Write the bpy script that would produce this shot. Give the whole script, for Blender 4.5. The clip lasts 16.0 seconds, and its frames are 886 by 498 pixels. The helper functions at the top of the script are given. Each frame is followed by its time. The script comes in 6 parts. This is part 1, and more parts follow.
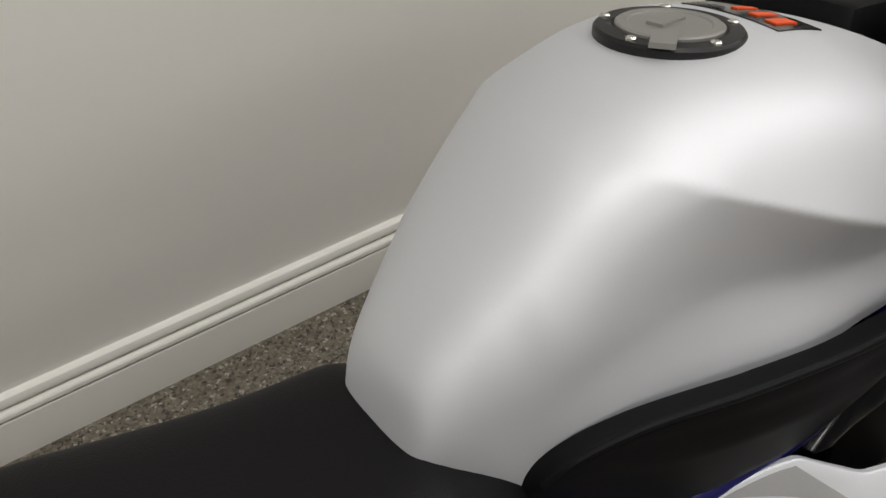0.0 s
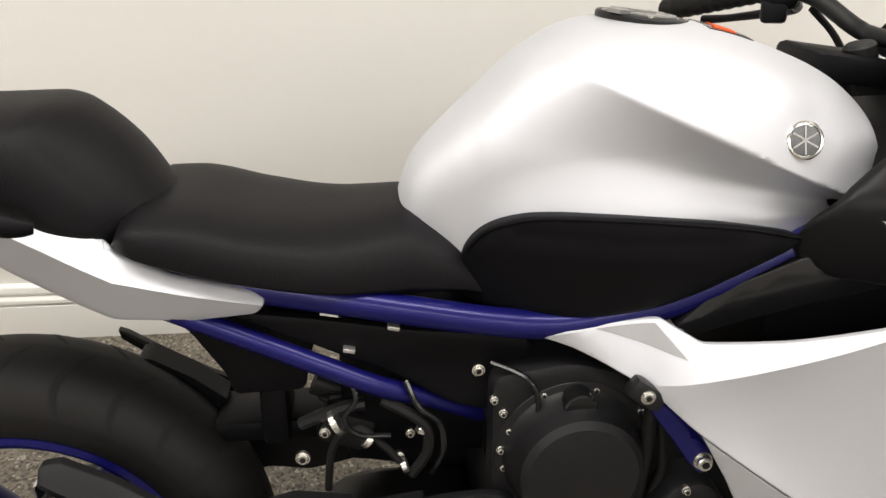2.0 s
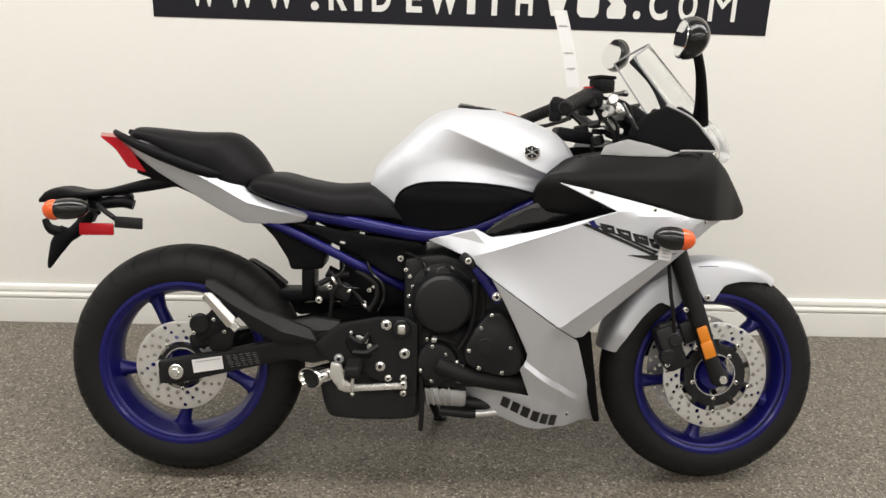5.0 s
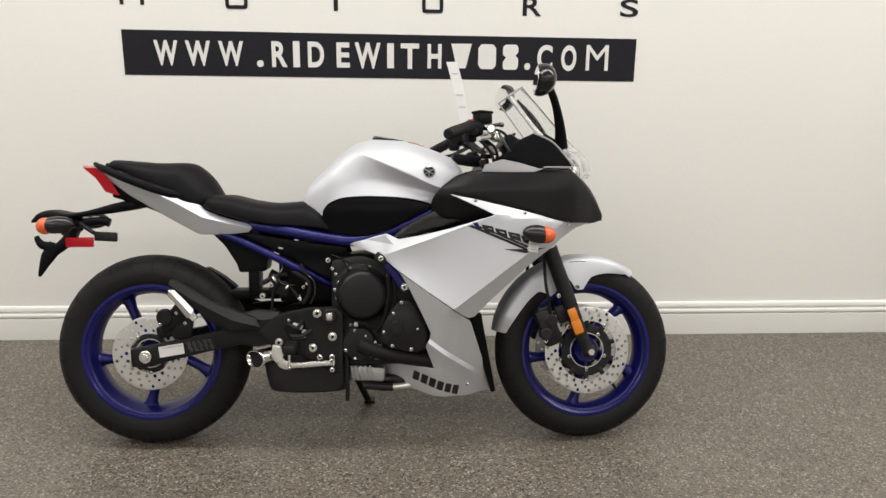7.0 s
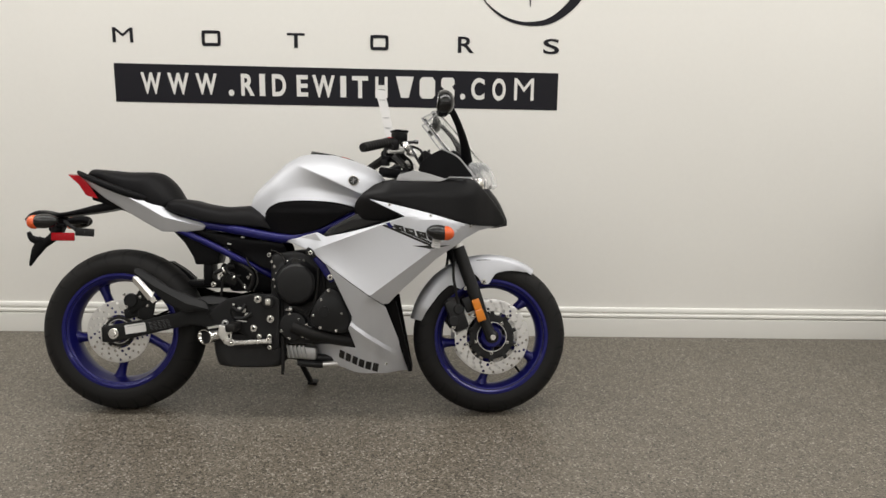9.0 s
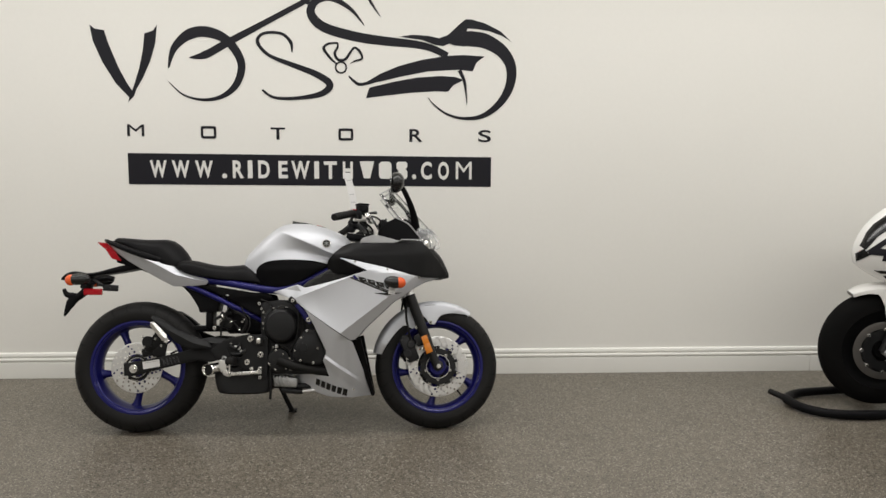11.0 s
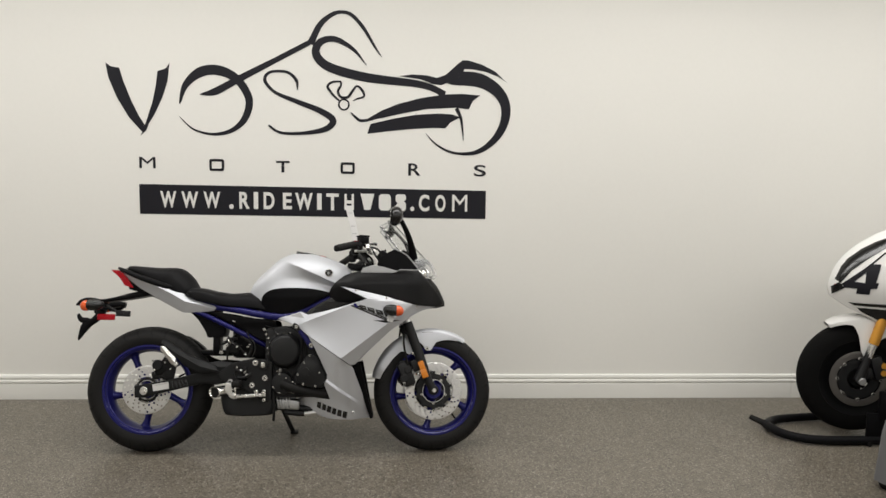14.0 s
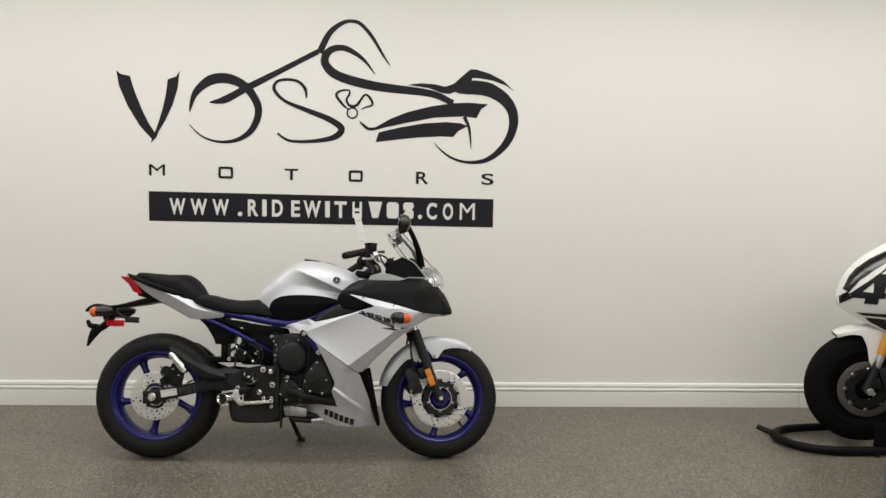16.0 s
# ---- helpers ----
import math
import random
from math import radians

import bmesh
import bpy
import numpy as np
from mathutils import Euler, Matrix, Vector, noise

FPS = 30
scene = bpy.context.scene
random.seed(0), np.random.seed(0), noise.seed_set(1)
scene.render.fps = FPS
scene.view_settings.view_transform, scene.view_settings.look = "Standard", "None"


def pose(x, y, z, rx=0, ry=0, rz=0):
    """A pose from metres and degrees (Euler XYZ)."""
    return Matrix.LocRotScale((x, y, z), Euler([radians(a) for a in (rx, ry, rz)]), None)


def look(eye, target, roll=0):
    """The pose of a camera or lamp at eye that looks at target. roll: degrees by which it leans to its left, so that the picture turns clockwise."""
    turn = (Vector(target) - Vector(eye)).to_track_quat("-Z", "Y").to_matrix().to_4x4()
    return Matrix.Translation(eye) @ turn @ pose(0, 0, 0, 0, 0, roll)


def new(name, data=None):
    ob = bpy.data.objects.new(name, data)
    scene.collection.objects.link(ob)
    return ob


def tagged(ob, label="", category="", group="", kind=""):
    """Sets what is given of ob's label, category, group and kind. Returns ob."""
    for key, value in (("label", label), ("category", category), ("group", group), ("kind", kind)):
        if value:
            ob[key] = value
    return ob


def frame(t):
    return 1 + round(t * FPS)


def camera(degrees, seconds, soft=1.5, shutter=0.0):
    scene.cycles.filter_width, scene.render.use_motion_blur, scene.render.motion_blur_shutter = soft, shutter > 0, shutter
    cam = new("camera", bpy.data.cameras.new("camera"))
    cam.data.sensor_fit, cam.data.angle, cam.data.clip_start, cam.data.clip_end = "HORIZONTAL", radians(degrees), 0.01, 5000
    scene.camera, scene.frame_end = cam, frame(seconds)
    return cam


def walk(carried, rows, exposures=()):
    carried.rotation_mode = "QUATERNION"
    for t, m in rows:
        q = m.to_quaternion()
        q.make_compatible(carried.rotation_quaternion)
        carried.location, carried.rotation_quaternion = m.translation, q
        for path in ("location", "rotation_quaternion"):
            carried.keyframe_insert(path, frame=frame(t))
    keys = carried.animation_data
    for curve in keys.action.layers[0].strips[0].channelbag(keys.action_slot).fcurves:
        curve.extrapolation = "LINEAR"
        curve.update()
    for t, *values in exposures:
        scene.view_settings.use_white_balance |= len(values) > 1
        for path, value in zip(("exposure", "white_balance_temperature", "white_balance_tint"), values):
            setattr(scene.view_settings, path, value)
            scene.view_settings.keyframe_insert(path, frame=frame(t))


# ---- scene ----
cam = camera(55.2, 16.0)
PATH = [
    (0, (0.334, -0.172, 1.319), (1.174, 0.971, -0.091), 1.8),
    (0.5, (0.500, -0.272, 1.316), (0.858, 1.143, -0.050), -2.4),
    (1, (0.528, -0.345, 1.312), (0.794, 1.167, 0.029), -1.4),
    (1.5, (0.480, -0.563, 1.295), (0.748, 1.067, 0.167), 1.4),
    (2, (0.463, -0.767, 1.317), (0.635, 0.892, 0.213), 1.2),
    (2.5, (0.478, -0.987, 1.333), (0.621, 0.727, 0.313), 2.6),
    (3, (0.547, -1.262, 1.353), (0.496, 0.479, 0.371), 0.8),
    (3.5, (0.57, -1.52, 1.354), (0.603, 0.292, 0.508), 1.3),
    (4, (0.604, -1.741, 1.384), (0.64, 0.092, 0.584), 1.8),
    (4.5, (0.67, -1.948, 1.384), (0.675, -0.092, 0.639), 2.5),
    (5, (0.655, -2.109, 1.439), (0.695, -0.233, 0.747), 1.6),
    (5.2, (0.644, -2.168, 1.464), (0.755, -0.306, 0.744), 1.1),
    (7.3, (0.844, -2.789, 1.449), (0.955, -0.868, 0.903), 0.7),
    (7.5, (0.863, -2.851, 1.458), (0.98, -0.934, 0.898), 0.9),
    (8, (0.947, -2.957, 1.458), (1.044, -1.029, 0.936), 1.1),
    (8.2, (1.018, -2.998, 1.454), (1.053, -1.067, 0.936), 1.0),
    (10.3, (1.312, -3.777, 1.413), (1.34, -1.811, 1.048), 0.8),
    (10.5, (1.318, -3.879, 1.415), (1.404, -1.917, 1.032), -0.0),
    (11, (1.267, -4.116, 1.494), (1.373, -2.139, 1.209), 0.3),
    (11.5, (1.219, -4.318, 1.549), (1.274, -2.341, 1.251), -0.3),
    (12, (1.24, -4.397, 1.564), (1.281, -2.414, 1.31), 0.4),
    (12.5, (1.254, -4.384, 1.559), (1.303, -2.396, 1.339), 0.3),
    (13, (1.259, -4.353, 1.562), (1.37, -2.369, 1.335), 0.6),
    (13.5, (1.265, -4.344, 1.554), (1.389, -2.36, 1.332), 0.7),
    (14, (1.258, -4.339, 1.558), (1.371, -2.355, 1.329), 0.8),
    (14.5, (1.252, -4.348, 1.551), (1.361, -2.363, 1.331), 1.0),
    (15, (1.251, -4.351, 1.544), (1.36, -2.365, 1.337), 1.1),
    (15.5, (1.265, -4.354, 1.568), (1.363, -2.367, 1.355), 1.0),
    (16, (1.253, -4.352, 1.556), (1.35, -2.365, 1.347), 1.0),
]
walk(cam, [(t, look(eye, target, roll)) for t, eye, target, roll in PATH],
     [(0, -0.40, 6550, 9), (0.5, -0.24, 6750, 10), (1, -0.19, 6750, 11), (1.5, 0.04, 6750, 10), (2, 0.42, 6700, 11), (2.5, 0.46, 6700, 11), (3.5, 0.40, 6650, 11), (5, 0.37, 6550, 10), (8, 0.05, 6500, 10), (10.5, -0.12, 6500, 9), (11.5, -0.19, 6500, 9), (12.5, -0.13, 6500, 9), (16, -0.13, 6500, 8.5)])

# ---- light and exposure ----
world = bpy.data.worlds.new("room_air")
world.use_nodes = True
world.node_tree.nodes["Background"].inputs[0].default_value = (0.9, 0.93, 1.0, 1)
world.node_tree.nodes["Background"].inputs[1].default_value = 0.02
scene.world = world


def ceiling_lamp(x, y, watts, sx=2.5, sy=0.5, color=(1.0, 0.980, 0.95)):
    data = bpy.data.lights.new("ceiling_lamp", "AREA")
    data.shape, data.size, data.size_y, data.energy, data.color = "RECTANGLE", sx, sy, watts, color
    ob = new("ceiling_lamp", data)
    ob.matrix_world = pose(x, y, 3.0)
    return ob


for lx in (-2.6, 0.1, 2.8, 5.5):
    for ly, watts in ((-0.36, 39), (-3.0, 33), (-5.6, 18)):
        ceiling_lamp(lx, ly, watts)


# ---- materials ----
def mat(name, color, rough=0.5, metal=0.0, coat=0.0, grain=0.0, grain_scale=300.0, bump=0.0, bump_scale=600.0,
        stain=0.0, stain_scale=9.0, transmission=0.0, ior=1.45, emission=0.0, spec=0.5):
    """A Principled material with colour grain, broad stains, roughness variation and fine relief."""
    m = bpy.data.materials.new(name)
    m.use_nodes = True
    nt = m.node_tree
    b = nt.nodes["Principled BSDF"]
    b.inputs["Roughness"].default_value = rough
    b.inputs["Metallic"].default_value = metal
    b.inputs["Coat Weight"].default_value = coat
    b.inputs["Coat Roughness"].default_value = 0.12
    b.inputs["Transmission Weight"].default_value = transmission
    b.inputs["IOR"].default_value = ior
    b.inputs["Specular IOR Level"].default_value = spec
    b.inputs["Base Color"].default_value = (*color, 1)
    tc = nt.nodes.new("ShaderNodeTexCoord")
    if emission:
        b.inputs["Emission Color"].default_value = (*color, 1)
        b.inputs["Emission Strength"].default_value = emission
    if grain or stain:
        n1 = nt.nodes.new("ShaderNodeTexNoise")
        n1.inputs["Scale"].default_value, n1.inputs["Detail"].default_value = grain_scale, 3
        n2 = nt.nodes.new("ShaderNodeTexNoise")
        n2.inputs["Scale"].default_value, n2.inputs["Detail"].default_value = stain_scale, 4
        for n in (n1, n2):
            nt.links.new(tc.outputs["Object"], n.inputs["Vector"])
        a = nt.nodes.new("ShaderNodeMath")
        a.operation = "MULTIPLY_ADD"
        a.inputs[1].default_value, a.inputs[2].default_value = 2 * grain, 1 - grain - stain
        c = nt.nodes.new("ShaderNodeMath")
        c.operation = "MULTIPLY_ADD"
        c.inputs[1].default_value = 2 * stain
        nt.links.new(n1.outputs["Fac"], a.inputs[0])
        nt.links.new(n2.outputs["Fac"], c.inputs[0])
        nt.links.new(a.outputs[0], c.inputs[2])
        mix = nt.nodes.new("ShaderNodeVectorMath")
        mix.operation = "SCALE"
        mix.inputs[0].default_value = color
        nt.links.new(c.outputs[0], mix.inputs["Scale"])
        nt.links.new(mix.outputs[0], b.inputs["Base Color"])
        r = nt.nodes.new("ShaderNodeMath")
        r.operation = "MULTIPLY_ADD"
        r.inputs[1].default_value, r.inputs[2].default_value = 0.25 * rough, rough * 0.87
        nt.links.new(n2.outputs["Fac"], r.inputs[0])
        nt.links.new(r.outputs[0], b.inputs["Roughness"])
    if bump:
        n3 = nt.nodes.new("ShaderNodeTexNoise")
        n3.inputs["Scale"].default_value, n3.inputs["Detail"].default_value = bump_scale, 2
        nt.links.new(tc.outputs["Object"], n3.inputs["Vector"])
        bp = nt.nodes.new("ShaderNodeBump")
        bp.inputs["Strength"].default_value, bp.inputs["Distance"].default_value = bump, 0.001
        nt.links.new(n3.outputs["Fac"], bp.inputs["Height"])
        nt.links.new(bp.outputs["Normal"], b.inputs["Normal"])
    return m


def floor_material():
    """Epoxy floor with scattered vinyl chips in grey, tan, dark and white."""
    m = bpy.data.materials.new("flake_epoxy")
    m.use_nodes = True
    nt = m.node_tree
    b = nt.nodes["Principled BSDF"]
    tc = nt.nodes.new("ShaderNodeTexCoord")
    warp = nt.nodes.new("ShaderNodeTexNoise")
    warp.inputs["Scale"].default_value = 160
    add = nt.nodes.new("ShaderNodeVectorMath")
    add.operation = "MULTIPLY_ADD"
    add.inputs[1].default_value = (0.008, 0.008, 0.008)
    nt.links.new(tc.outputs["Object"], warp.inputs["Vector"])
    nt.links.new(warp.outputs["Color"], add.inputs[0])
    nt.links.new(tc.outputs["Object"], add.inputs[2])
    v = nt.nodes.new("ShaderNodeTexVoronoi")
    v.inputs["Scale"].default_value = 190
    nt.links.new(add.outputs[0], v.inputs["Vector"])
    sep = nt.nodes.new("ShaderNodeSeparateColor")
    nt.links.new(v.outputs["Color"], sep.inputs[0])
    ramp = nt.nodes.new("ShaderNodeValToRGB")
    ramp.color_ramp.interpolation = "CONSTANT"
    e = ramp.color_ramp.elements
    e[0].position, e[0].color = 0.0, (0.040, 0.035, 0.028, 1)
    e[1].position, e[1].color = 0.13, (0.097, 0.083, 0.064, 1)
    for p, col in ((0.36, (0.134, 0.117, 0.092, 1)), (0.60, (0.163, 0.142, 0.112, 1)), (0.82, (0.20, 0.177, 0.142, 1)), (0.93, (0.33, 0.305, 0.26, 1))):
        el = e.new(p)
        el.color = col
    nt.links.new(sep.outputs[0], ramp.inputs[0])
    n2 = nt.nodes.new("ShaderNodeTexNoise")
    n2.inputs["Scale"].default_value, n2.inputs["Detail"].default_value = 2.3, 5
    nt.links.new(tc.outputs["Object"], n2.inputs["Vector"])
    k = nt.nodes.new("ShaderNodeMath")
    k.operation = "MULTIPLY_ADD"
    k.inputs[1].default_value, k.inputs[2].default_value = 0.35, 0.82
    nt.links.new(n2.outputs["Fac"], k.inputs[0])
    sc = nt.nodes.new("ShaderNodeVectorMath")
    sc.operation = "SCALE"
    nt.links.new(ramp.outputs[0], sc.inputs[0])
    nt.links.new(k.outputs[0], sc.inputs["Scale"])
    nt.links.new(sc.outputs[0], b.inputs["Base Color"])
    b.inputs["Roughness"].default_value = 0.38
    bp = nt.nodes.new("ShaderNodeBump")
    bp.inputs["Strength"].default_value, bp.inputs["Distance"].default_value = 0.25, 0.001
    nt.links.new(sep.outputs[1], bp.inputs["Height"])
    nt.links.new(bp.outputs["Normal"], b.inputs["Normal"])
    return m


FLOOR = floor_material()
WALL = mat("wall_paint", (0.80, 0.785, 0.745), 0.55, grain=0.015, grain_scale=40, stain=0.02, stain_scale=1.4, bump=0.12, bump_scale=240)
TRIM = mat("trim_paint", (0.83, 0.82, 0.78), 0.32, grain=0.01, stain=0.02, stain_scale=5, bump=0.04, bump_scale=150)
CEIL = mat("ceiling_paint", (0.72, 0.71, 0.69), 0.8, grain=0.05, grain_scale=120, stain=0.02)
VINYL = mat("sign_vinyl", (0.010, 0.0095, 0.014), 0.5, spec=0.3, grain=0.05, stain=0.04)
VINYL_WHITE = mat("white_vinyl", (0.74, 0.73, 0.70), 0.5, grain=0.02, stain=0.03)
SILVER = mat("silver_paint", (0.615, 0.625, 0.660), 0.56, metal=0.60, coat=0.02, grain=0.03, grain_scale=900, stain=0.012, bump=0.02, bump_scale=1500)
BLUE = mat("blue_paint", (0.0065, 0.0065, 0.102), 0.32, metal=0.25, coat=0.2, spec=0.35, grain=0.06, grain_scale=700, stain=0.04)
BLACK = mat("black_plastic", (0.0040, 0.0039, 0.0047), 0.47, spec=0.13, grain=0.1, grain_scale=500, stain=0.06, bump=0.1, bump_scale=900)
GLOSS = mat("gloss_black", (0.006, 0.006, 0.0065), 0.2, spec=0.4, coat=0.4, grain=0.05, stain=0.05)
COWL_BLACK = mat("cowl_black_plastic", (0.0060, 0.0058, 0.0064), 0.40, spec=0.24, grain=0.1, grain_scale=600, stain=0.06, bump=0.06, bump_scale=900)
SATIN = mat("satin_black_metal", (0.0095, 0.0095, 0.0102), 0.42, spec=0.34, grain=0.1, grain_scale=350, stain=0.1, bump=0.06, bump_scale=700)
ENGINE = mat("engine_black", (0.0085, 0.0085, 0.0092), 0.42, spec=0.32, grain=0.12, grain_scale=400, stain=0.12, bump=0.12, bump_scale=500)
SEAT = mat("seat_vinyl", (0.0055, 0.0052, 0.006), 0.52, spec=0.17, grain=0.12, grain_scale=500, stain=0.06, bump=0.35, bump_scale=420)
RUBBER = mat("tyre_rubber", (0.0095, 0.0090, 0.0088), 0.6, spec=0.22, grain=0.14, grain_scale=260, stain=0.12, bump=0.2, bump_scale=500)
CASTING = mat("textured_black_casting", (0.0065, 0.0065, 0.007), 0.5, spec=0.28, grain=0.1, grain_scale=350, stain=0.1, bump=0.1, bump_scale=900)
SLICK = mat("slick_rubber", (0.004, 0.0038, 0.0038), 0.8, spec=0.12, grain=0.12, grain_scale=200, stain=0.15)
RACE_DISC = mat("worn_disc_steel", (0.17, 0.16, 0.15), 0.45, metal=0.85, grain=0.12, grain_scale=260, stain=0.15)
DULL = mat("dull_black_wheel_paint", (0.0045, 0.0045, 0.0048), 0.7, spec=0.15, grain=0.12, stain=0.12)
GROOVE = mat("groove_rubber", (0.003, 0.003, 0.003), 0.9, grain=0.1)
CHROME = mat("chrome", (0.82, 0.81, 0.79), 0.12, metal=1.0, grain=0.02, stain=0.04)
STEEL = mat("brushed_steel", (0.68, 0.67, 0.66), 0.36, metal=0.9, grain=0.08, grain_scale=250, stain=0.08)
ALLOY = mat("cast_alloy", (0.42, 0.42, 0.42), 0.42, metal=0.8, grain=0.1, grain_scale=200, stain=0.12)
POLISHED = mat("polished_alloy", (0.72, 0.71, 0.69), 0.28, metal=0.85, grain=0.04, stain=0.05)
BOLT = mat("zinc_bolt", (0.66, 0.65, 0.62), 0.25, metal=0.95, grain=0.08, stain=0.1)
RED = mat("red_lens", (0.36, 0.004, 0.010), 0.18, coat=0.15, spec=0.3, grain=0.06, stain=0.05)
ORANGE = mat("orange_lens", (0.72, 0.10, 0.018), 0.2, coat=0.5, grain=0.06, stain=0.05)
AMBER = mat("amber_reflector", (0.62, 0.19, 0.006), 0.28, coat=0.5, grain=0.08, grain_scale=500, stain=0.06)
GREY = mat("grey_trim", (0.34, 0.34, 0.345), 0.45, metal=0.3, grain=0.04, stain=0.04)
CAPGREY = mat("cap_grey", (0.26, 0.255, 0.245), 0.42, metal=0.4, grain=0.06, grain_scale=350, stain=0.06)
PAPER = mat("label_paper", (0.64, 0.63, 0.62), 0.6, grain=0.03, stain=0.04)
WHITE = mat("white_bodywork", (0.80, 0.79, 0.77), 0.3, coat=0.4, grain=0.01, stain=0.03)
GOLD = mat("gold_anodised", (0.75, 0.36, 0.06), 0.32, metal=0.7, grain=0.05, stain=0.05)
BIN = mat("grey_plastic", (0.13, 0.13, 0.135), 0.5, grain=0.05, stain=0.06, bump=0.1)
GLASS = mat("clear_screen", (0.97, 0.98, 0.98), 0.03, transmission=1.0, ior=1.3, grain=0.004)
LENS = mat("headlight_lens", (0.90, 0.91, 0.92), 0.06, transmission=0.85, ior=1.3, grain=0.01)
MIRROR = mat("mirror_glass", (0.88, 0.88, 0.88), 0.03, metal=1.0, grain=0.005)


# ---- mesh tools ----
def part(name, bm, material, parent=None, label="", smooth=40):
    """Links a bmesh as one mesh object under a thing or a part."""
    bmesh.ops.recalc_face_normals(bm, faces=bm.faces)
    me = bpy.data.meshes.new(name)
    for f in bm.faces:
        f.smooth = True
    lim = radians(smooth)
    for e in bm.edges:
        if len(e.link_faces) == 2 and e.calc_face_angle(0) > lim:
            e.smooth = False
    bm.to_mesh(me)
    bm.free()
    me.materials.append(material)
    ob = new(name, me)
    ob.parent = parent
    if label:
        tagged(ob, label)
    return ob


def thing(name, label, category, m=None, group=""):
    ob = tagged(new(name), label, category, group)
    if m is not None:
        ob.matrix_world = m
    return ob


def lerp(x, tab):
    if x <= tab[0][0]:
        return tab[0][1]
    for (a, p), (b, q) in zip(tab, tab[1:]):
        if x <= b:
            return p + (q - p) * (x - a) / (b - a)
    return tab[-1][1]


def ease(x, tab):
    """Smooth Hermite curve through a table."""
    xs, ys = [a for a, _ in tab], [b for _, b in tab]
    n = len(xs)
    if x <= xs[0]:
        return ys[0]
    if x >= xs[-1]:
        return ys[-1]
    sl = [(ys[i + 1] - ys[i]) / (xs[i + 1] - xs[i]) for i in range(n - 1)]
    tg = [sl[0]] + [0.0 if sl[i - 1] * sl[i] <= 0 else 2 * sl[i - 1] * sl[i] / (sl[i - 1] + sl[i]) for i in range(1, n - 1)] + [sl[-1]]
    i = next(k for k in range(n - 1) if x <= xs[k + 1])
    h = xs[i + 1] - xs[i]
    t = (x - xs[i]) / h
    return ((2 * t**3 - 3 * t**2 + 1) * ys[i] + (t**3 - 2 * t**2 + t) * h * tg[i] + (-2 * t**3 + 3 * t**2) * ys[i + 1] + (t**3 - t**2) * h * tg[i + 1])


def catmull(pts, step=6, closed=False):
    pts = [Vector(p) for p in pts]
    n = len(pts)
    out = []
    for i in range(n if closed else n - 1):
        p = [pts[(i + k) % n] if closed else pts[min(max(i + k, 0), n - 1)] for k in (-1, 0, 1, 2)]
        for s in range(step):
            t = s / step
            out.append(0.5 * (2 * p[1] + (p[2] - p[0]) * t + (2 * p[0] - 5 * p[1] + 4 * p[2] - p[3]) * t * t + (3 * p[1] - p[0] - 3 * p[2] + p[3]) * t**3))
    if not closed:
        out.append(pts[-1])
    return out


def rings(bm, loops, closed=True, caps=True):
    """Bridges rings of equal length."""
    vs = [[bm.verts.new(p) for p in loop] for loop in loops]
    for a, b in zip(vs, vs[1:]):
        n = len(a)
        for i in range(n if closed else n - 1):
            bm.faces.new((a[i], a[(i + 1) % n], b[(i + 1) % n], b[i]))
    if caps and closed:
        bm.faces.new(vs[0])
        bm.faces.new(vs[-1][::-1])
    return vs


def tube(bm, pts, r, seg=12, step=6, flat=1.0, up=(0, 1, 0)):
    """A round bar along a smooth path; r is a number or one per point; flat squeezes it along its up."""
    pts = [Vector(p) for p in pts]
    rs = r if isinstance(r, (list, tuple)) else [r] * len(pts)
    path = catmull(pts, step) if len(pts) > 2 else pts
    per = (len(path) - 1) / (len(pts) - 1)
    loops = []
    for i, p in enumerate(path):
        d = (path[min(i + 1, len(path) - 1)] - path[max(i - 1, 0)]).normalized()
        u = Vector(up)
        if abs(d.dot(u)) > 0.95:
            u = Vector((1, 0, 0.01))
        s = d.cross(u).normalized()
        u = s.cross(d)
        k = i / per
        j = min(int(k), len(rs) - 2)
        rad = rs[j] + (rs[j + 1] - rs[j]) * (k - j)
        loops.append([p + rad * (math.cos(a) * s + flat * math.sin(a) * u) for a in [2 * math.pi * q / seg for q in range(seg)]])
    rings(bm, loops)


def cyl(bm, p0, p1, r0, r1=None, seg=20, bevel=0.0):
    p0, p1 = Vector(p0), Vector(p1)
    r1 = r0 if r1 is None else r1
    d = (p1 - p0).normalized()
    u = Vector((0, 0, 1)) if abs(d.z) < 0.9 else Vector((1, 0, 0))
    s = d.cross(u).normalized()
    u = s.cross(d)
    L = (p1 - p0).length
    prof = [(0, r0), (L, r1)] if not bevel else [(0, r0 - bevel), (bevel, r0), (L - bevel, r1), (L, r1 - bevel)]
    rings(bm, [[p0 + d * h + rad * (math.cos(a) * s + math.sin(a) * u) for a in [2 * math.pi * q / seg for q in range(seg)]] for h, rad in prof])


def block(bm, c, size, rot=(0, 0, 0), bevel=0.003, seg=2):
    made = bmesh.ops.create_cube(bm, size=1, matrix=pose(*c, *rot) @ Matrix.Diagonal((*size, 1)))
    if bevel:
        es = list({e for v in made["verts"] for e in v.link_edges})
        bmesh.ops.bevel(bm, geom=es, offset=bevel, segments=seg, profile=0.5, affect="EDGES")


def ball(bm, c, size, rot=(0, 0, 0), u=24, v=14):
    bmesh.ops.create_uvsphere(bm, u_segments=u, v_segments=v, radius=1, matrix=pose(*c, *rot) @ Matrix.Diagonal((*size, 1)))


